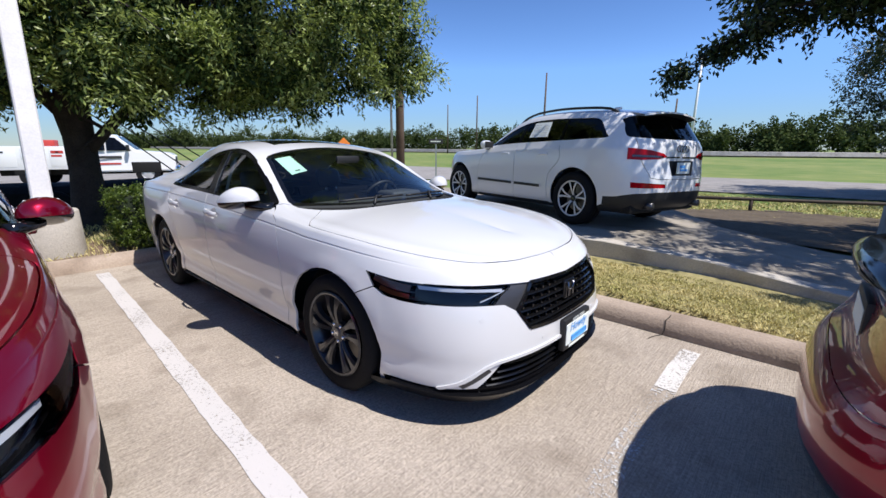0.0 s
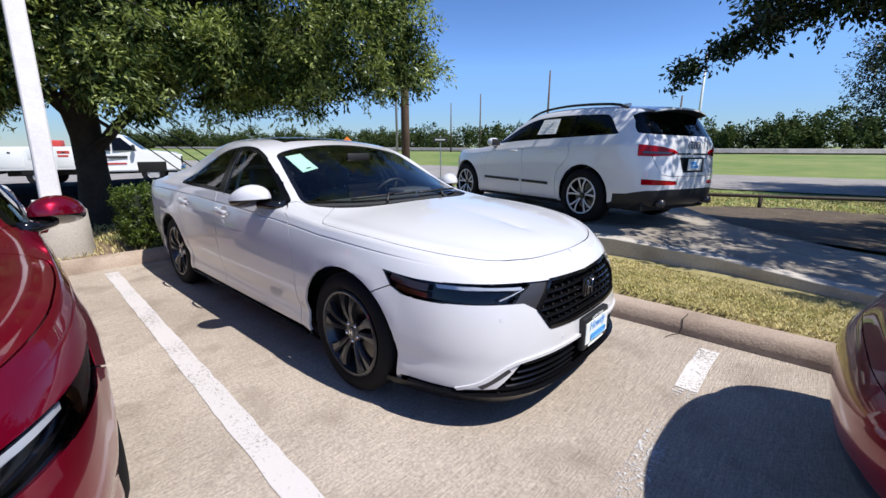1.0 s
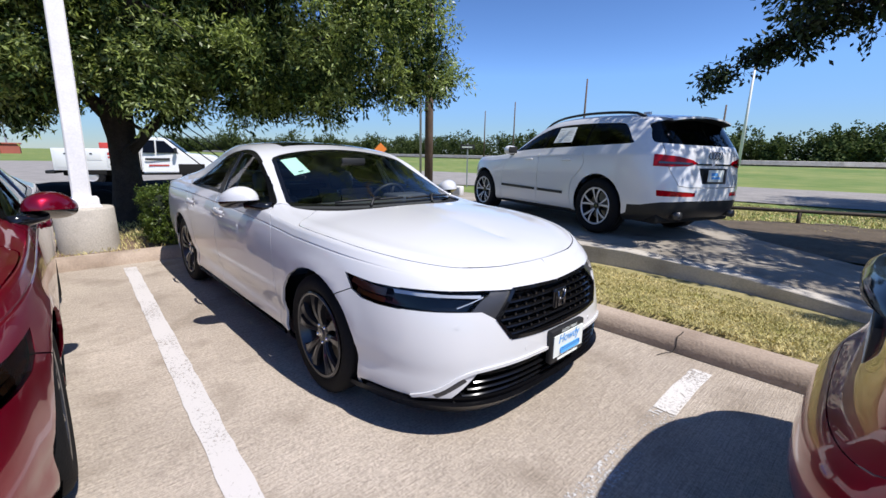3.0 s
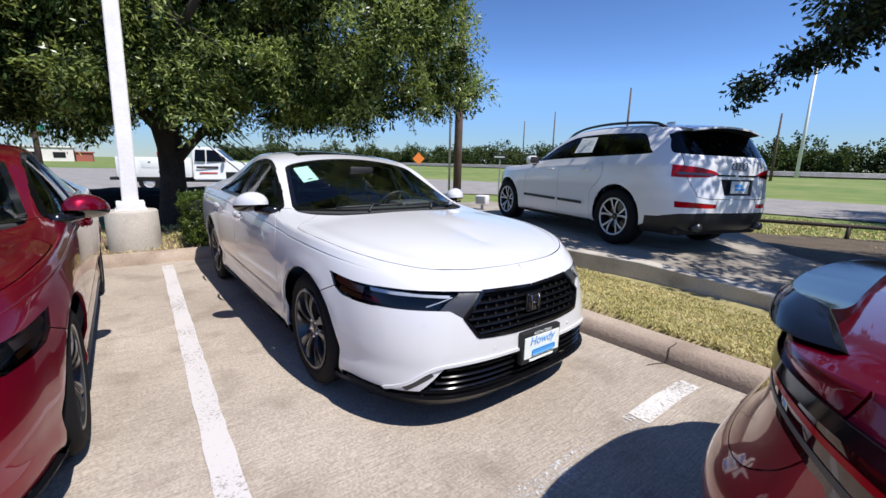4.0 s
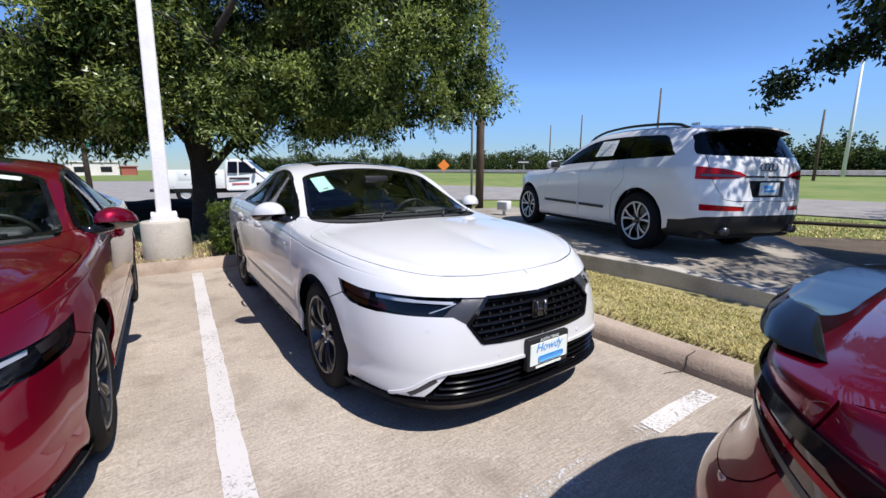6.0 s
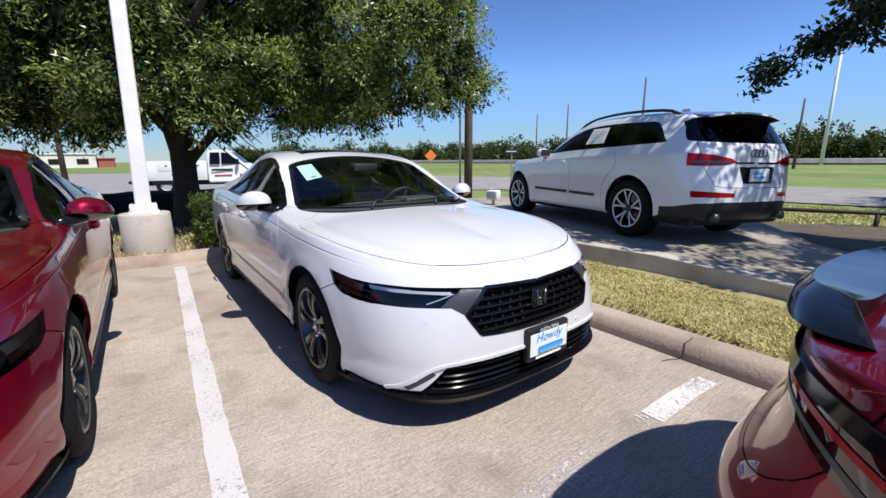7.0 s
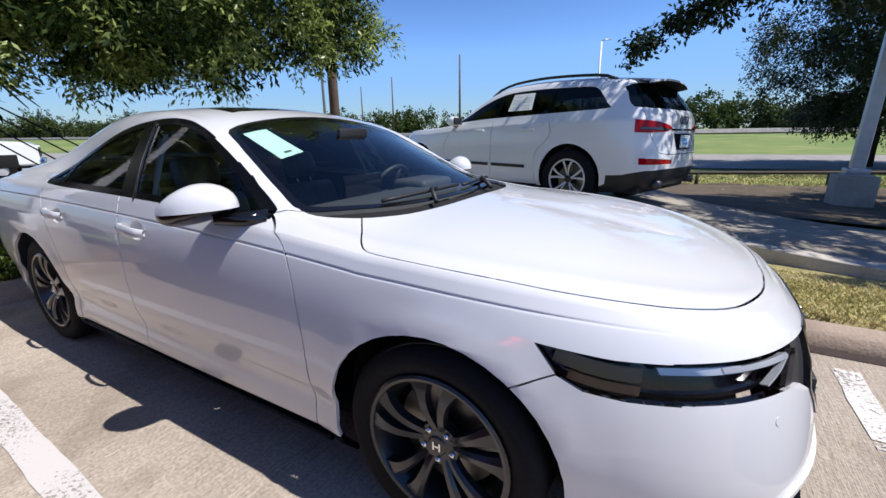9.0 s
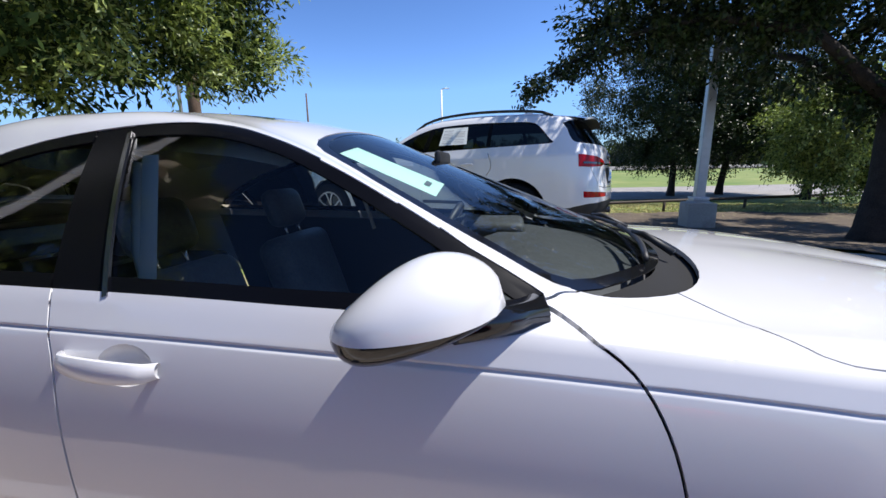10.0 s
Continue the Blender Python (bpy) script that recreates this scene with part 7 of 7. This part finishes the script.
    for q in range(17):
        y = -0.60 + 1.2 * q / 16
        k = 1 - (abs(y) / 0.62) ** 4
        z = 1.632 - 0.055 * (abs(y) / 0.6) ** 2
        rows.append([(-3.47, y, z + 0.008), (-3.62, y, z + 0.002), (-3.77 - 0.06 * k, y, z - 0.03), (-3.77 - 0.06 * k, y, z - 0.052), (-3.6, y, z - 0.05)])
    grid(bm, rows)
    bmesh.ops.recalc_face_normals(bm, faces=bm.faces)
    part("roof_spoiler", bm, WHITE_SUV, car)
    rows = [[(-3.79 - 0.06 * (1 - (abs(y) / 0.62) ** 4), y, 1.575 - 0.055 * (abs(y) / 0.6) ** 2), (-3.66, y, 1.55 - 0.055 * (abs(y) / 0.6) ** 2)] for y in [-0.58 + 1.16 * q / 12 for q in range(13)]]
    bm = bmesh.new()
    grid(bm, rows)
    part("spoiler_underside", bm, BLACK, car)
    bm = bmesh.new()
    box(bm, (-2.98, -0.02, 1.69), (-2.86, 0.02, 1.74), 0.012)
    part("roof_antenna", bm, WHITE_SUV, car)
    # sheets of paper in the rear door window
    bm = bmesh.new()
    q4 = [(-1.93, 1.28), (-2.34, 1.285), (-2.31, 1.515), (-1.95, 1.51)]
    pp = [sh.hit(SIDE, *q)[0] - Vector((0, 0.004, 0)) for q in q4]
    bm.faces.new([bm.verts.new(p) for p in pp])
    bmesh.ops.recalc_face_normals(bm, faces=bm.faces)
    win = part("window_sticker", bm, PAPER, car, "white price sheet behind the rear door glass")
    for q in range(9):
        z = 1.305 + 0.021 * q
        for x0, x1 in ((-1.97, -2.11), (-2.15, -2.29)):
            if (q * 7 + int(x0 * 10)) % 5 == 0:
                continue
            bm = bmesh.new()
            vs = [sh.hit(SIDE, *c)[0] - Vector((0, 0.0025, 0)) for c in ((x0, z), (x1, z), (x1, z + 0.006), (x0, z + 0.006))]
            bm.faces.new([bm.verts.new(p) for p in vs])
            part("printed_line", bm, INK_GREY, win)
    for ax, r in SUV["axles"]:
        for s in (1, -1):
            wheel(car, ax, s * 0.835, 0.388, 0.262, 0.275, "bright", s > 0)
            bm = bmesh.new()
            grid(bm, [[(ax + 0.45 * math.cos(a), s * yy, 0.40 + 0.45 * math.sin(a)) for yy in (0.86, 0.5)] for a in [math.pi * (1.1 - 1.2 * q / 20) for q in range(21)]])
            part("wheel_liner", bm, VOID, car)
        part("wheel_housing", boxbm((ax - 0.5, -0.55, 0.25), (ax + 0.5, 0.55, 0.9), 0.02), VOID, car)
    part("underbody", boxbm((-3.85, -0.78, 0.24), (0.6, 0.78, 0.42), 0.05), VOID, car)
    for y in (0.4, -0.4):
        seat(car, -1.55, y, 0.52).location.z = 0.45
    seat(car, -2.45, 0, 1.3, True).location.z = 0.45
    bm = bmesh.new()
    grid(bm, [[(x, y, 1.58 - 0.08 * (abs(y) / 0.6) ** 3) for y in (-0.56, -0.3, 0, 0.3, 0.56)] for x in (-1.6, -2.4, -3.25)])
    part("headlining", bm, TRIM_LIGHT, car)
    part("cabin_floor", boxbm((-3.7, -0.78, 0.5), (-0.5, 0.78, 0.6), 0.03), VOID, car)
    part("dashboard", boxbm((-0.95, -0.75, 0.85), (-0.55, 0.75, 1.12), 0.08, 3), BLACK, car)
    return car, sh


WHITE_SUV = mat("white_suv_paint", (0.75, 0.75, 0.76), 0.35, 0.0, 1.0)
GLASS_SUV = glass("suv_glass", (0.14, 0.16, 0.165))
INK_GREY = mat("grey_print", (0.3, 0.3, 0.32), 0.7)
suv("white_suv", "white sport utility with black roof rails on the display pad",
                         pose(-5.71, 8.196, -0.101, 0, 0, 163.4) @ pose(0, 0, 0, 0, 1.72, 0) @ pose(0, 0, 0, 2.45, 0, 0), 1.087)


# ---- light poles ----
def light_pole(base, h, r_base, h_base, square, material, lean, label):
    root = thing("light_pole", label, "light pole", m=pose(*base))
    bm = bmesh.new()
    if square:
        box(bm, (-r_base, -r_base, -0.2), (r_base, r_base, h_base), 0.03)
    else:
        lathe(bm, [(r_base * 1.03, -0.2), (r_base * 1.02, 0.1), (r_base, h_base - 0.02), (r_base - 0.015, h_base), (0.001, h_base)], 40, "z")
    part("concrete_base", bm, WALL_CONCRETE if not square else CONCRETE_PALE, root, "stained concrete footing")
    bm = boxbm((-0.19, -0.19, h_base), (0.19, 0.19, h_base + 0.025), 0.006)
    part("base_plate", bm, material, root)
    part("base_cover", boxbm((-0.17, -0.17, h_base + 0.025), (0.17, 0.17, h_base + 0.13), 0.012), material, root)
    bm = bmesh.new()
    n = 12
    rows = []
    for k in range(n + 1):
        t = k / n
        w = 0.10 - 0.022 * t
        z = h_base + 0.05 + (h - h_base) * t
        rows.append([(lean[0] * t + a * w, lean[1] * t + b * w, z) for a, b in ((-1, -0.85), (-0.85, -1), (0.85, -1), (1, -0.85), (1, 0.85), (0.85, 1), (-0.85, 1), (-1, 0.85), (-1, -0.85))])
    grid(bm, rows)
    bmesh.ops.recalc_face_normals(bm, faces=bm.faces)
    part("shaft", bm, material, root, sharp=radians(30))
    part("lamp_head", boxbm((lean[0] - 0.9, lean[1] - 0.25, h - 0.02), (lean[0] + 0.9, lean[1] + 0.25, h + 0.18), 0.04), material, root)
    for a in ((-0.14, -0.14), (0.14, -0.14), (0.14, 0.14), (-0.14, 0.14)):
        bm = bmesh.new()
        tube(bm, [(a[0], a[1], h_base), (a[0], a[1], h_base + 0.06)], 0.014, 6)
        part("bolt", bm, GALV, root)
    return root


light_pole((-7.12, 0.43, -0.06), 7.5, 0.325, 0.63, False, POLE_WHITE, (0, 0.2), "white square steel light pole on a concrete footing")
light_pole((1.32, 11.05, verge_z(1.32, 11.05)), 8.0, 0.30, 0.62, True, GALV, (0.1, 0), "grey steel light pole on a square concrete footing")

# chain hanging beside the footing
chain = thing("chain", "short weathered steel chain hanging by the pole footing", "chain", m=pose(-6.72, -0.12, 0.0))
for k in range(9):
    bm = bmesh.new()
    pts = [(0.018 * math.cos(a), 0, 0.03 * math.sin(a)) for a in [math.tau * q / 12 for q in range(14)]]
    tube(bm, pts, 0.006, 5, False)
    l = part("chain_link", bm, RUST_STEEL, chain)
    l.location, l.rotation_euler = (0.01 * math.sin(k), 0.02 * k / 9, 0.62 - 0.055 * k), (0, 0, math.pi / 2 * (k % 2))
bm = bmesh.new()
tube(bm, [(0, 0, -0.1), (0, 0, 0.66)], 0.022, 8)
part("post", bm, GALV, chain)

# ---- utility pole, conduit and cables ----
up = thing("utility_pole", "tall brown wooden utility pole with a metal conduit", "utility pole", m=pose(-9.9, 8.95, -0.6))
bm = bmesh.new()
tube(bm, [(0, 0, -0.3), (0.02, 0, 3), (0.05, 0.02, 7), (0.06, 0.02, 11)], [0.135, 0.125, 0.11, 0.09], 14)
part("shaft", bm, WOOD_POLE, up)
bm = bmesh.new()
tube(bm, [(-0.16, -0.20, -0.3), (-0.15, -0.2, 7)], 0.035, 8)
part("conduit", bm, GALV, up)
part("cross_arm", boxbm((-0.06, -1.2, 9.6), (0.06, 1.2, 9.72), 0.01), WOOD_POLE, up)
for k, z in enumerate((6.3, 6.9)):
    cab = thing("overhead_cable", "thin black overhead cable", "cable", "overhead cables", m=pose(0, 0, 0))
    bm = bmesh.new()
    pts = []
    for q in range(21):
        t = q / 20
        pts.append(Vector((-9.9, 8.95, z)).lerp(Vector((28, 30, z + 2.2)), t) - Vector((0, 0, 1.6 * 4 * t * (1 - t) * 0.5)))
    tube(bm, pts, 0.014, 5)
    part("strand", bm, BLACK, cab)

# ---- guy strands and a low black-sheeted trailer behind the tree ----
tr = thing("trailer", "low flat trailer sheeted in black beyond the tree, partly standing for shaded ground", "trailer", m=pose(-12.2, 2.3, -0.2, 0, 0, 70))
# black sheeting stands tall: its dark also stands in for tree-shaded ground
bm = bmesh.new()
rows = []
for q in range(41):
    x = -5.2 + 9.0 * q / 40
    b = 0.03 * noise.noise((x * 2.1, 0, 4))
    h = 0.60 + 0.05 * noise.noise((x * 0.7, 2, 1))
    rows.append([(x, -0.62, 0.22), (x, -0.6 + b, h - 0.12), (x, -0.45, h + b), (x, 0.0, h + 0.05 - b), (x, 0.45, h), (x, 0.6, 0.22)])
grid(bm, rows)
bmesh.ops.recalc_face_normals(bm, faces=bm.faces)
part("sheeting", bm, TARP, tr)
for y in (-0.55, 0.55):
    part("frame_rail", boxbm((-5.3, y - 0.05, 0.16), (3.9, y + 0.05, 0.26), 0.01), BLACK, tr)
for x in (-1.2, -0.4):
    for y in (-0.66, 0.66):
        bm = bmesh.new()
        lathe(bm, [(0.0, -0.09), (0.14, -0.09), (0.30, -0.08), (0.33, -0.04), (0.33, 0.04), (0.30, 0.08), (0.14, 0.09), (0.0, 0.09)], 24)
        bmesh.ops.remove_doubles(bm, verts=bm.verts, dist=1e-5)
        for v in bm.verts:
            v.co += Vector((x, y, 0.2))
        part("wheel", bm, RUBBER, tr)
for k in range(4):
    bm = bmesh.new()
    a = Vector((1.2 + 0.35 * k, -0.1 + 0.1 * k, 0.6))
    tube(bm, [a, a + Vector((-1.3 - 0.1 * k, 0.1, 1.25)), a + Vector((-2.7, 0.2, 2.5))], 0.016, 6)
    part("stay", bm, BLACK, tr)

# ---- service truck parked on the road ----
def pickup(name, label, m, paint, service, group=""):
    root = thing(name, label, "truck", group, m=m)
    # cab: lofted side profile
    def loft(bm, prof, w, taper=0.0):
        L = [bm.verts.new((x, w - taper * max(0, (z - 1.15)) , z)) for x, z in prof]
        Rr = [bm.verts.new((x, -w + taper * max(0, (z - 1.15)), z)) for x, z in prof]
        n = len(prof)
        bm.faces.new(L)
        bm.faces.new(Rr[::-1])
        for i in range(n):
            bm.faces.new((L[i], Rr[i], Rr[(i + 1) % n], L[(i + 1) % n]))
        bmesh.ops.recalc_face_normals(bm, faces=bm.faces)
        bmesh.ops.bevel(bm, geom=[e for e in bm.edges if e.calc_face_angle(0) > 0.5], offset=0.05, segments=2, affect="EDGES")
    bm = bmesh.new()
    loft(bm, [(-1.75, 0.5), (0.95, 0.5), (1.0, 0.75), (0.98, 1.12), (0.75, 1.22), (-0.25, 1.30), (-0.85, 1.86), (-1.0, 1.92), (-1.65, 1.92), (-1.75, 1.85)], 0.98, 0.28)
    body = part("cab", bm, paint, root)
    for s in (1, -1):
        for pts in ([(-0.42, 1.30), (-0.90, 1.78), (-1.18, 1.80), (-1.18, 1.30)], [(-1.24, 1.30), (-1.24, 1.80), (-1.62, 1.80), (-1.66, 1.30)]):
            bm = bmesh.new()
            bm.faces.new([bm.verts.new((x, s * (0.992 - 0.28 * max(0, z - 1.15)), z)) for x, z in pts])
            bmesh.ops.solidify(bm, geom=bm.faces[:], thickness=0.012)
            part("window", bm, GLOSS_BLACK, body)
        part("door_mirror", boxbm((-0.55, s * 1.13 - 0.1, 1.28), (-0.45, s * 1.13 + 0.1, 1.52), 0.03), BLACK, body)
        part("headlight", boxbm((0.9, s * 0.8 - 0.14, 0.95), (1.005, s * 0.8 + 0.14, 1.1), 0.02), LAMP_WHITE, body)
    bm = bmesh.new()
    bm.faces.new([bm.verts.new(p) for p in ((-0.28, 0.78, 1.33), (-0.28, -0.78, 1.33), (-0.80, -0.70, 1.83), (-0.80, 0.70, 1.83))])
    bmesh.ops.solidify(bm, geom=bm.faces[:], thickness=-0.015)
    part("windscreen", bm, GLOSS_BLACK, body)
    part("bumper", boxbm((0.95, -0.95, 0.45), (1.12, 0.95, 0.68), 0.04), CHROME, root)
    part("grille", boxbm((0.96, -0.55, 0.75), (1.02, 0.55, 1.05), 0.02), BLACK, root)
    h = 1.45 if service else 1.15
    bed = part("service_body" if service else "bed", boxbm((-4.5, -1.0, 0.62), (-1.8, 1.0, h), 0.03), paint, root)
    if service:
        for s in (1, -1):
            for x0, x1, z0 in ((-4.42, -3.75, 0.72), (-3.62, -3.0, 1.0), (-2.85, -2.4, 0.72), (-2.33, -1.88, 0.72)):
                part("locker_door", boxbm((x0, s * 1.0 - 0.012, z0), (x1, s * 1.0 + 0.012, h - 0.06), 0.008), paint, bed)
                part("latch", boxbm(((x0 + x1) / 2 - 0.04, s * 1.016 - 0.008, 1.22), ((x0 + x1) / 2 + 0.04, s * 1.016 + 0.008, 1.27)), BLACK, bed)
            part("lettering_bar", boxbm((-2.80, s * 1.015 - 0.004, 1.2), (-2.45, s * 1.015 + 0.004, 1.3)), RED_INK, bed)
            part("lettering_bar", boxbm((-2.80, s * 1.015 - 0.004, 1.08), (-2.5, s * 1.015 + 0.004, 1.15)), RED_INK, bed)
            part("lettering_bar", boxbm((-1.60, s * 0.985 - 0.004, 1.0), (-0.75, s * 0.985 + 0.004, 1.1)), INK, body)
            part("lettering_bar", boxbm((-1.5, s * 0.985 - 0.004, 0.78), (-0.8, s * 0.985 + 0.004, 0.84)), RED_INK, body)
        part("toolbox", boxbm((-3.2, -0.3, 1.45), (-2.8, 0.3, 1.68), 0.03), RED_INK, root)
        part("rear_step", boxbm((-4.8, -0.9, 0.5), (-4.5, 0.9, 0.62), 0.02), BLACK, root)
    part("chassis", boxbm((-4.4, -0.5, 0.4), (0.8, 0.5, 0.65), 0.03), VOID, root)
    for x in (0.0, -3.4):
        for s in (1, -1):
            bm = bmesh.new()
            lathe(bm, [(0.0, s * 0.05), (0.20, s * 0.06), (0.22, s * 0.12), (0.36, s * 0.13), (0.40, s * 0.08), (0.40, -s * 0.1), (0.2, -s * 0.12)], 28)
            bmesh.ops.remove_doubles(bm, verts=bm.verts, dist=1e-5)
            bmesh.ops.recalc_face_normals(bm, faces=bm.faces)
            for v in bm.verts:
                v.co += Vector((x, s * 0.85, 0.40))
            w = part("wheel", bm, RUBBER, root)
            bm = bmesh.new()
            lathe(bm, [(0.0, s * 0.115), (0.1, s * 0.12), (0.2, s * 0.07), (0.215, s * 0.125)], 20)
            bmesh.ops.remove_doubles(bm, verts=bm.verts, dist=1e-5)
            for v in bm.verts:
                v.co += Vector((x, s * 0.85, 0.40))
            part("rim", bm, ALLOY_BRIGHT, w)
            part("wheel_arch", boxbm((x - 0.48, s * 0.97 - 0.02, 0.45), (x + 0.48, s * 0.97 + 0.022, 0.86), 0.018), VOID, root)
    return root


RED_INK = mat("red_lettering", (0.5, 0.05, 0.04), 0.5)
pickup("service_truck", "white service truck with side lockers stopped on the road", pose(-22.6, 5.2, verge_z(-22.6, 5.2) + 0.04, 0, 0, 72), TRUCK_WHITE, True).scale = (1.08, 1.08, 1.08)

# ---- low pipe rail along the verge ----
rail = thing("pipe_rail", "low rusty steel pipe rail on short posts", "rail", m=pose(0, 0, 0))
rail_pts = [(x, 13.4 + 0.433 * (x + 1.2)) for x in (-4.2, -1.2, 1.75, 4.65, 7.75, 10.8, 14.0)]
bm = bmesh.new()
tube(bm, [(x, y, verge_z(x, y) + 0.36) for x, y in rail_pts], 0.045, 10)
part("pipe", bm, RUST_STEEL, rail)
for x, y in rail_pts:
    bm = bmesh.new()
    tube(bm, [(x, y, verge_z(x, y) - 0.1), (x, y, verge_z(x, y) + 0.34)], 0.045, 8)
    part("post", bm, RUST_STEEL, rail)

# ground floodlight beside the pad
fl = thing("floodlight", "small pale ground floodlight on a stub", "floodlight", m=pose(-7.55, 7.9, -0.1, 0, 0, 20))
part("housing", boxbm((-0.16, -0.12, 0.12), (0.16, 0.12, 0.36), 0.03), POLE_WHITE, fl)
part("lens", boxbm((-0.13, -0.135, 0.15), (0.13, -0.115, 0.33), 0.01), GALV, fl)
part("stub", boxbm((-0.03, -0.03, -0.1), (0.03, 0.03, 0.14), 0.005), GALV, fl)


# ---- distant poles, sign gantry and buildings ----
def far_pole(x, y, h, r, label, lamp=False):
    root = thing("street_lamp" if lamp else "far_pole", label, "street lamp" if lamp else "pole", m=pose(x, y, verge_z(x, y)))
    h += 0.28 - verge_z(x, y)
    bm = bmesh.new()
    tube(bm, [(0, 0, 0), (0, 0, h)], [r, r * 0.55], 8)
    part("shaft", bm, POLE_WHITE if lamp else WOOD_POLE, root)
    if lamp:
        bm = bmesh.new()
        tube(bm, [(0, 0, h), (0.5, 0.3, h + 0.3), (1.6, 1.0, h + 0.35)], r * 0.4, 6)
        part("arm", bm, GALV, root)
    return root


far_pole(-48.0, 87.0, 13.5, 0.3, "tall slender pole far across the field")
far_pole(-20.0, 95.0, 14.5, 0.3, "tall grey street lamp far across the field", True)
far_pole(-60.0, 78.0, 9.0, 0.2, "slender pole far across the field")
far_pole(-75.0, 85.0, 8.0, 0.2, "slender pole far across the field")
far_pole(-16.0, 65.0, 5.4, 0.18, "short dark pole far across the field")
far_pole(-45.0, -4.5, 8.0, 0.22, "wooden pole beside the junction")
# overhead sign frame and low buildings beyond the junction
sg = thing("sign_gantry", "overhead road sign frame in the far distance", "road sign", m=pose(-150, -10, 0.2))
part("post", boxbm((-0.2, -3.2, 0), (0.2, -2.9, 6.5)), GALV, sg)
part("post", boxbm((-0.2, 2.9, 0), (0.2, 3.2, 6.5)), GALV, sg)
part("beam", boxbm((-0.2, -3.2, 5.6), (0.2, 3.2, 6.2)), GALV, sg)
part("sign_panel", boxbm((-0.1, -6, 5.2), (0.1, -3.6, 6.6)), mat("green_sign", (0.02, 0.25, 0.17), 0.5), sg)


def far_building(x, y, w, d, h, rz, material, label):
    b = thing("far_building", label, "building", m=pose(x, y, verge_z(x, y) - 0.2, 0, 0, rz))
    part("wall", boxbm((-d / 2, -w / 2, 0), (d / 2, w / 2, h), 0.1, 1), material, b, smooth=False)
    part("roof", boxbm((-d / 2 - 0.3, -w / 2 - 0.3, h), (d / 2 + 0.3, w / 2 + 0.3, h + 0.35), 0.05, 1), material, b, smooth=False)
    n = int(w / 4)
    for k in range(n):
        yy = -w / 2 + w * (k + 0.5) / n
        part("window", boxbm((d / 2, yy - 1.2, h * 0.3), (d / 2 + 0.06, yy + 1.2, h * 0.7)), GLOSS_BLACK, b, smooth=False)


WALL_PALE = mat("pale_wall", (0.72, 0.66, 0.6), 0.9, noise_amt=0.1, noise_scale=0.5)
WALL_RED = mat("red_brick_wall", (0.35, 0.1, 0.07), 0.9, noise_amt=0.1, noise_scale=0.5)
far_building(-148, -14, 11, 6, 3.6, 0, WALL_PALE, "low pale commercial building beyond the junction")
far_building(-149, -6.5, 3.5, 5, 2.4, 0, WALL_RED, "low red brick building beyond the junction")
# diamond road-work sign and a small road-name post
ds = thing("warning_sign", "orange diamond road-work sign", "road sign", m=pose(-49, 34.1, verge_z(-49, 34.1), 0, 0, 56))
part("board", boxbm((-0.6, -0.02, -0.6), (0.6, 0.02, 0.6), 0.02, 1, pose(0, 0, 2.0, 0, 45, 0)), ORANGE, ds)
part("post", boxbm((-0.05, 0.03, 0), (0.05, 0.1, 1.7)), GALV, ds)
ns = thing("one_way_sign", "small black direction sign on a thin post", "road sign", m=pose(-14.0, 15.0, verge_z(-14.0, 15.0), 0, 0, 40))
part("post", boxbm((-0.03, -0.03, 0), (0.03, 0.03, 2.1)), GALV, ns)
part("board", boxbm((-0.34, -0.05, 1.80), (0.34, -0.03, 2.02), 0.01, 1), INK, ns)
part("arrow", boxbm((-0.26, -0.055, 1.885), (0.22, -0.051, 1.935)), PAPER, ns)


# ---- the finished plan set level and to true size ----
UPRIGHT = ("shade_tree", "oak_tree", "roadside_tree", "light_pole", "utility_pole", "hedge", "street_lamp", "far_pole", "far_building",
           "sign_gantry", "warning_sign", "one_way_sign", "chain", "floodlight", "service_truck")
for ob in [o for o in scene.objects if o.parent is None and o.type in ("MESH", "EMPTY")]:
    if ob.name.split(".")[0] in UPRIGHT:
        ob.location = LEVEL @ ob.location * TRUE
        ob.scale = ob.scale * TRUE
    else:
        ob.matrix_basis = Matrix.Scale(TRUE, 4) @ LEVEL @ ob.matrix_basis
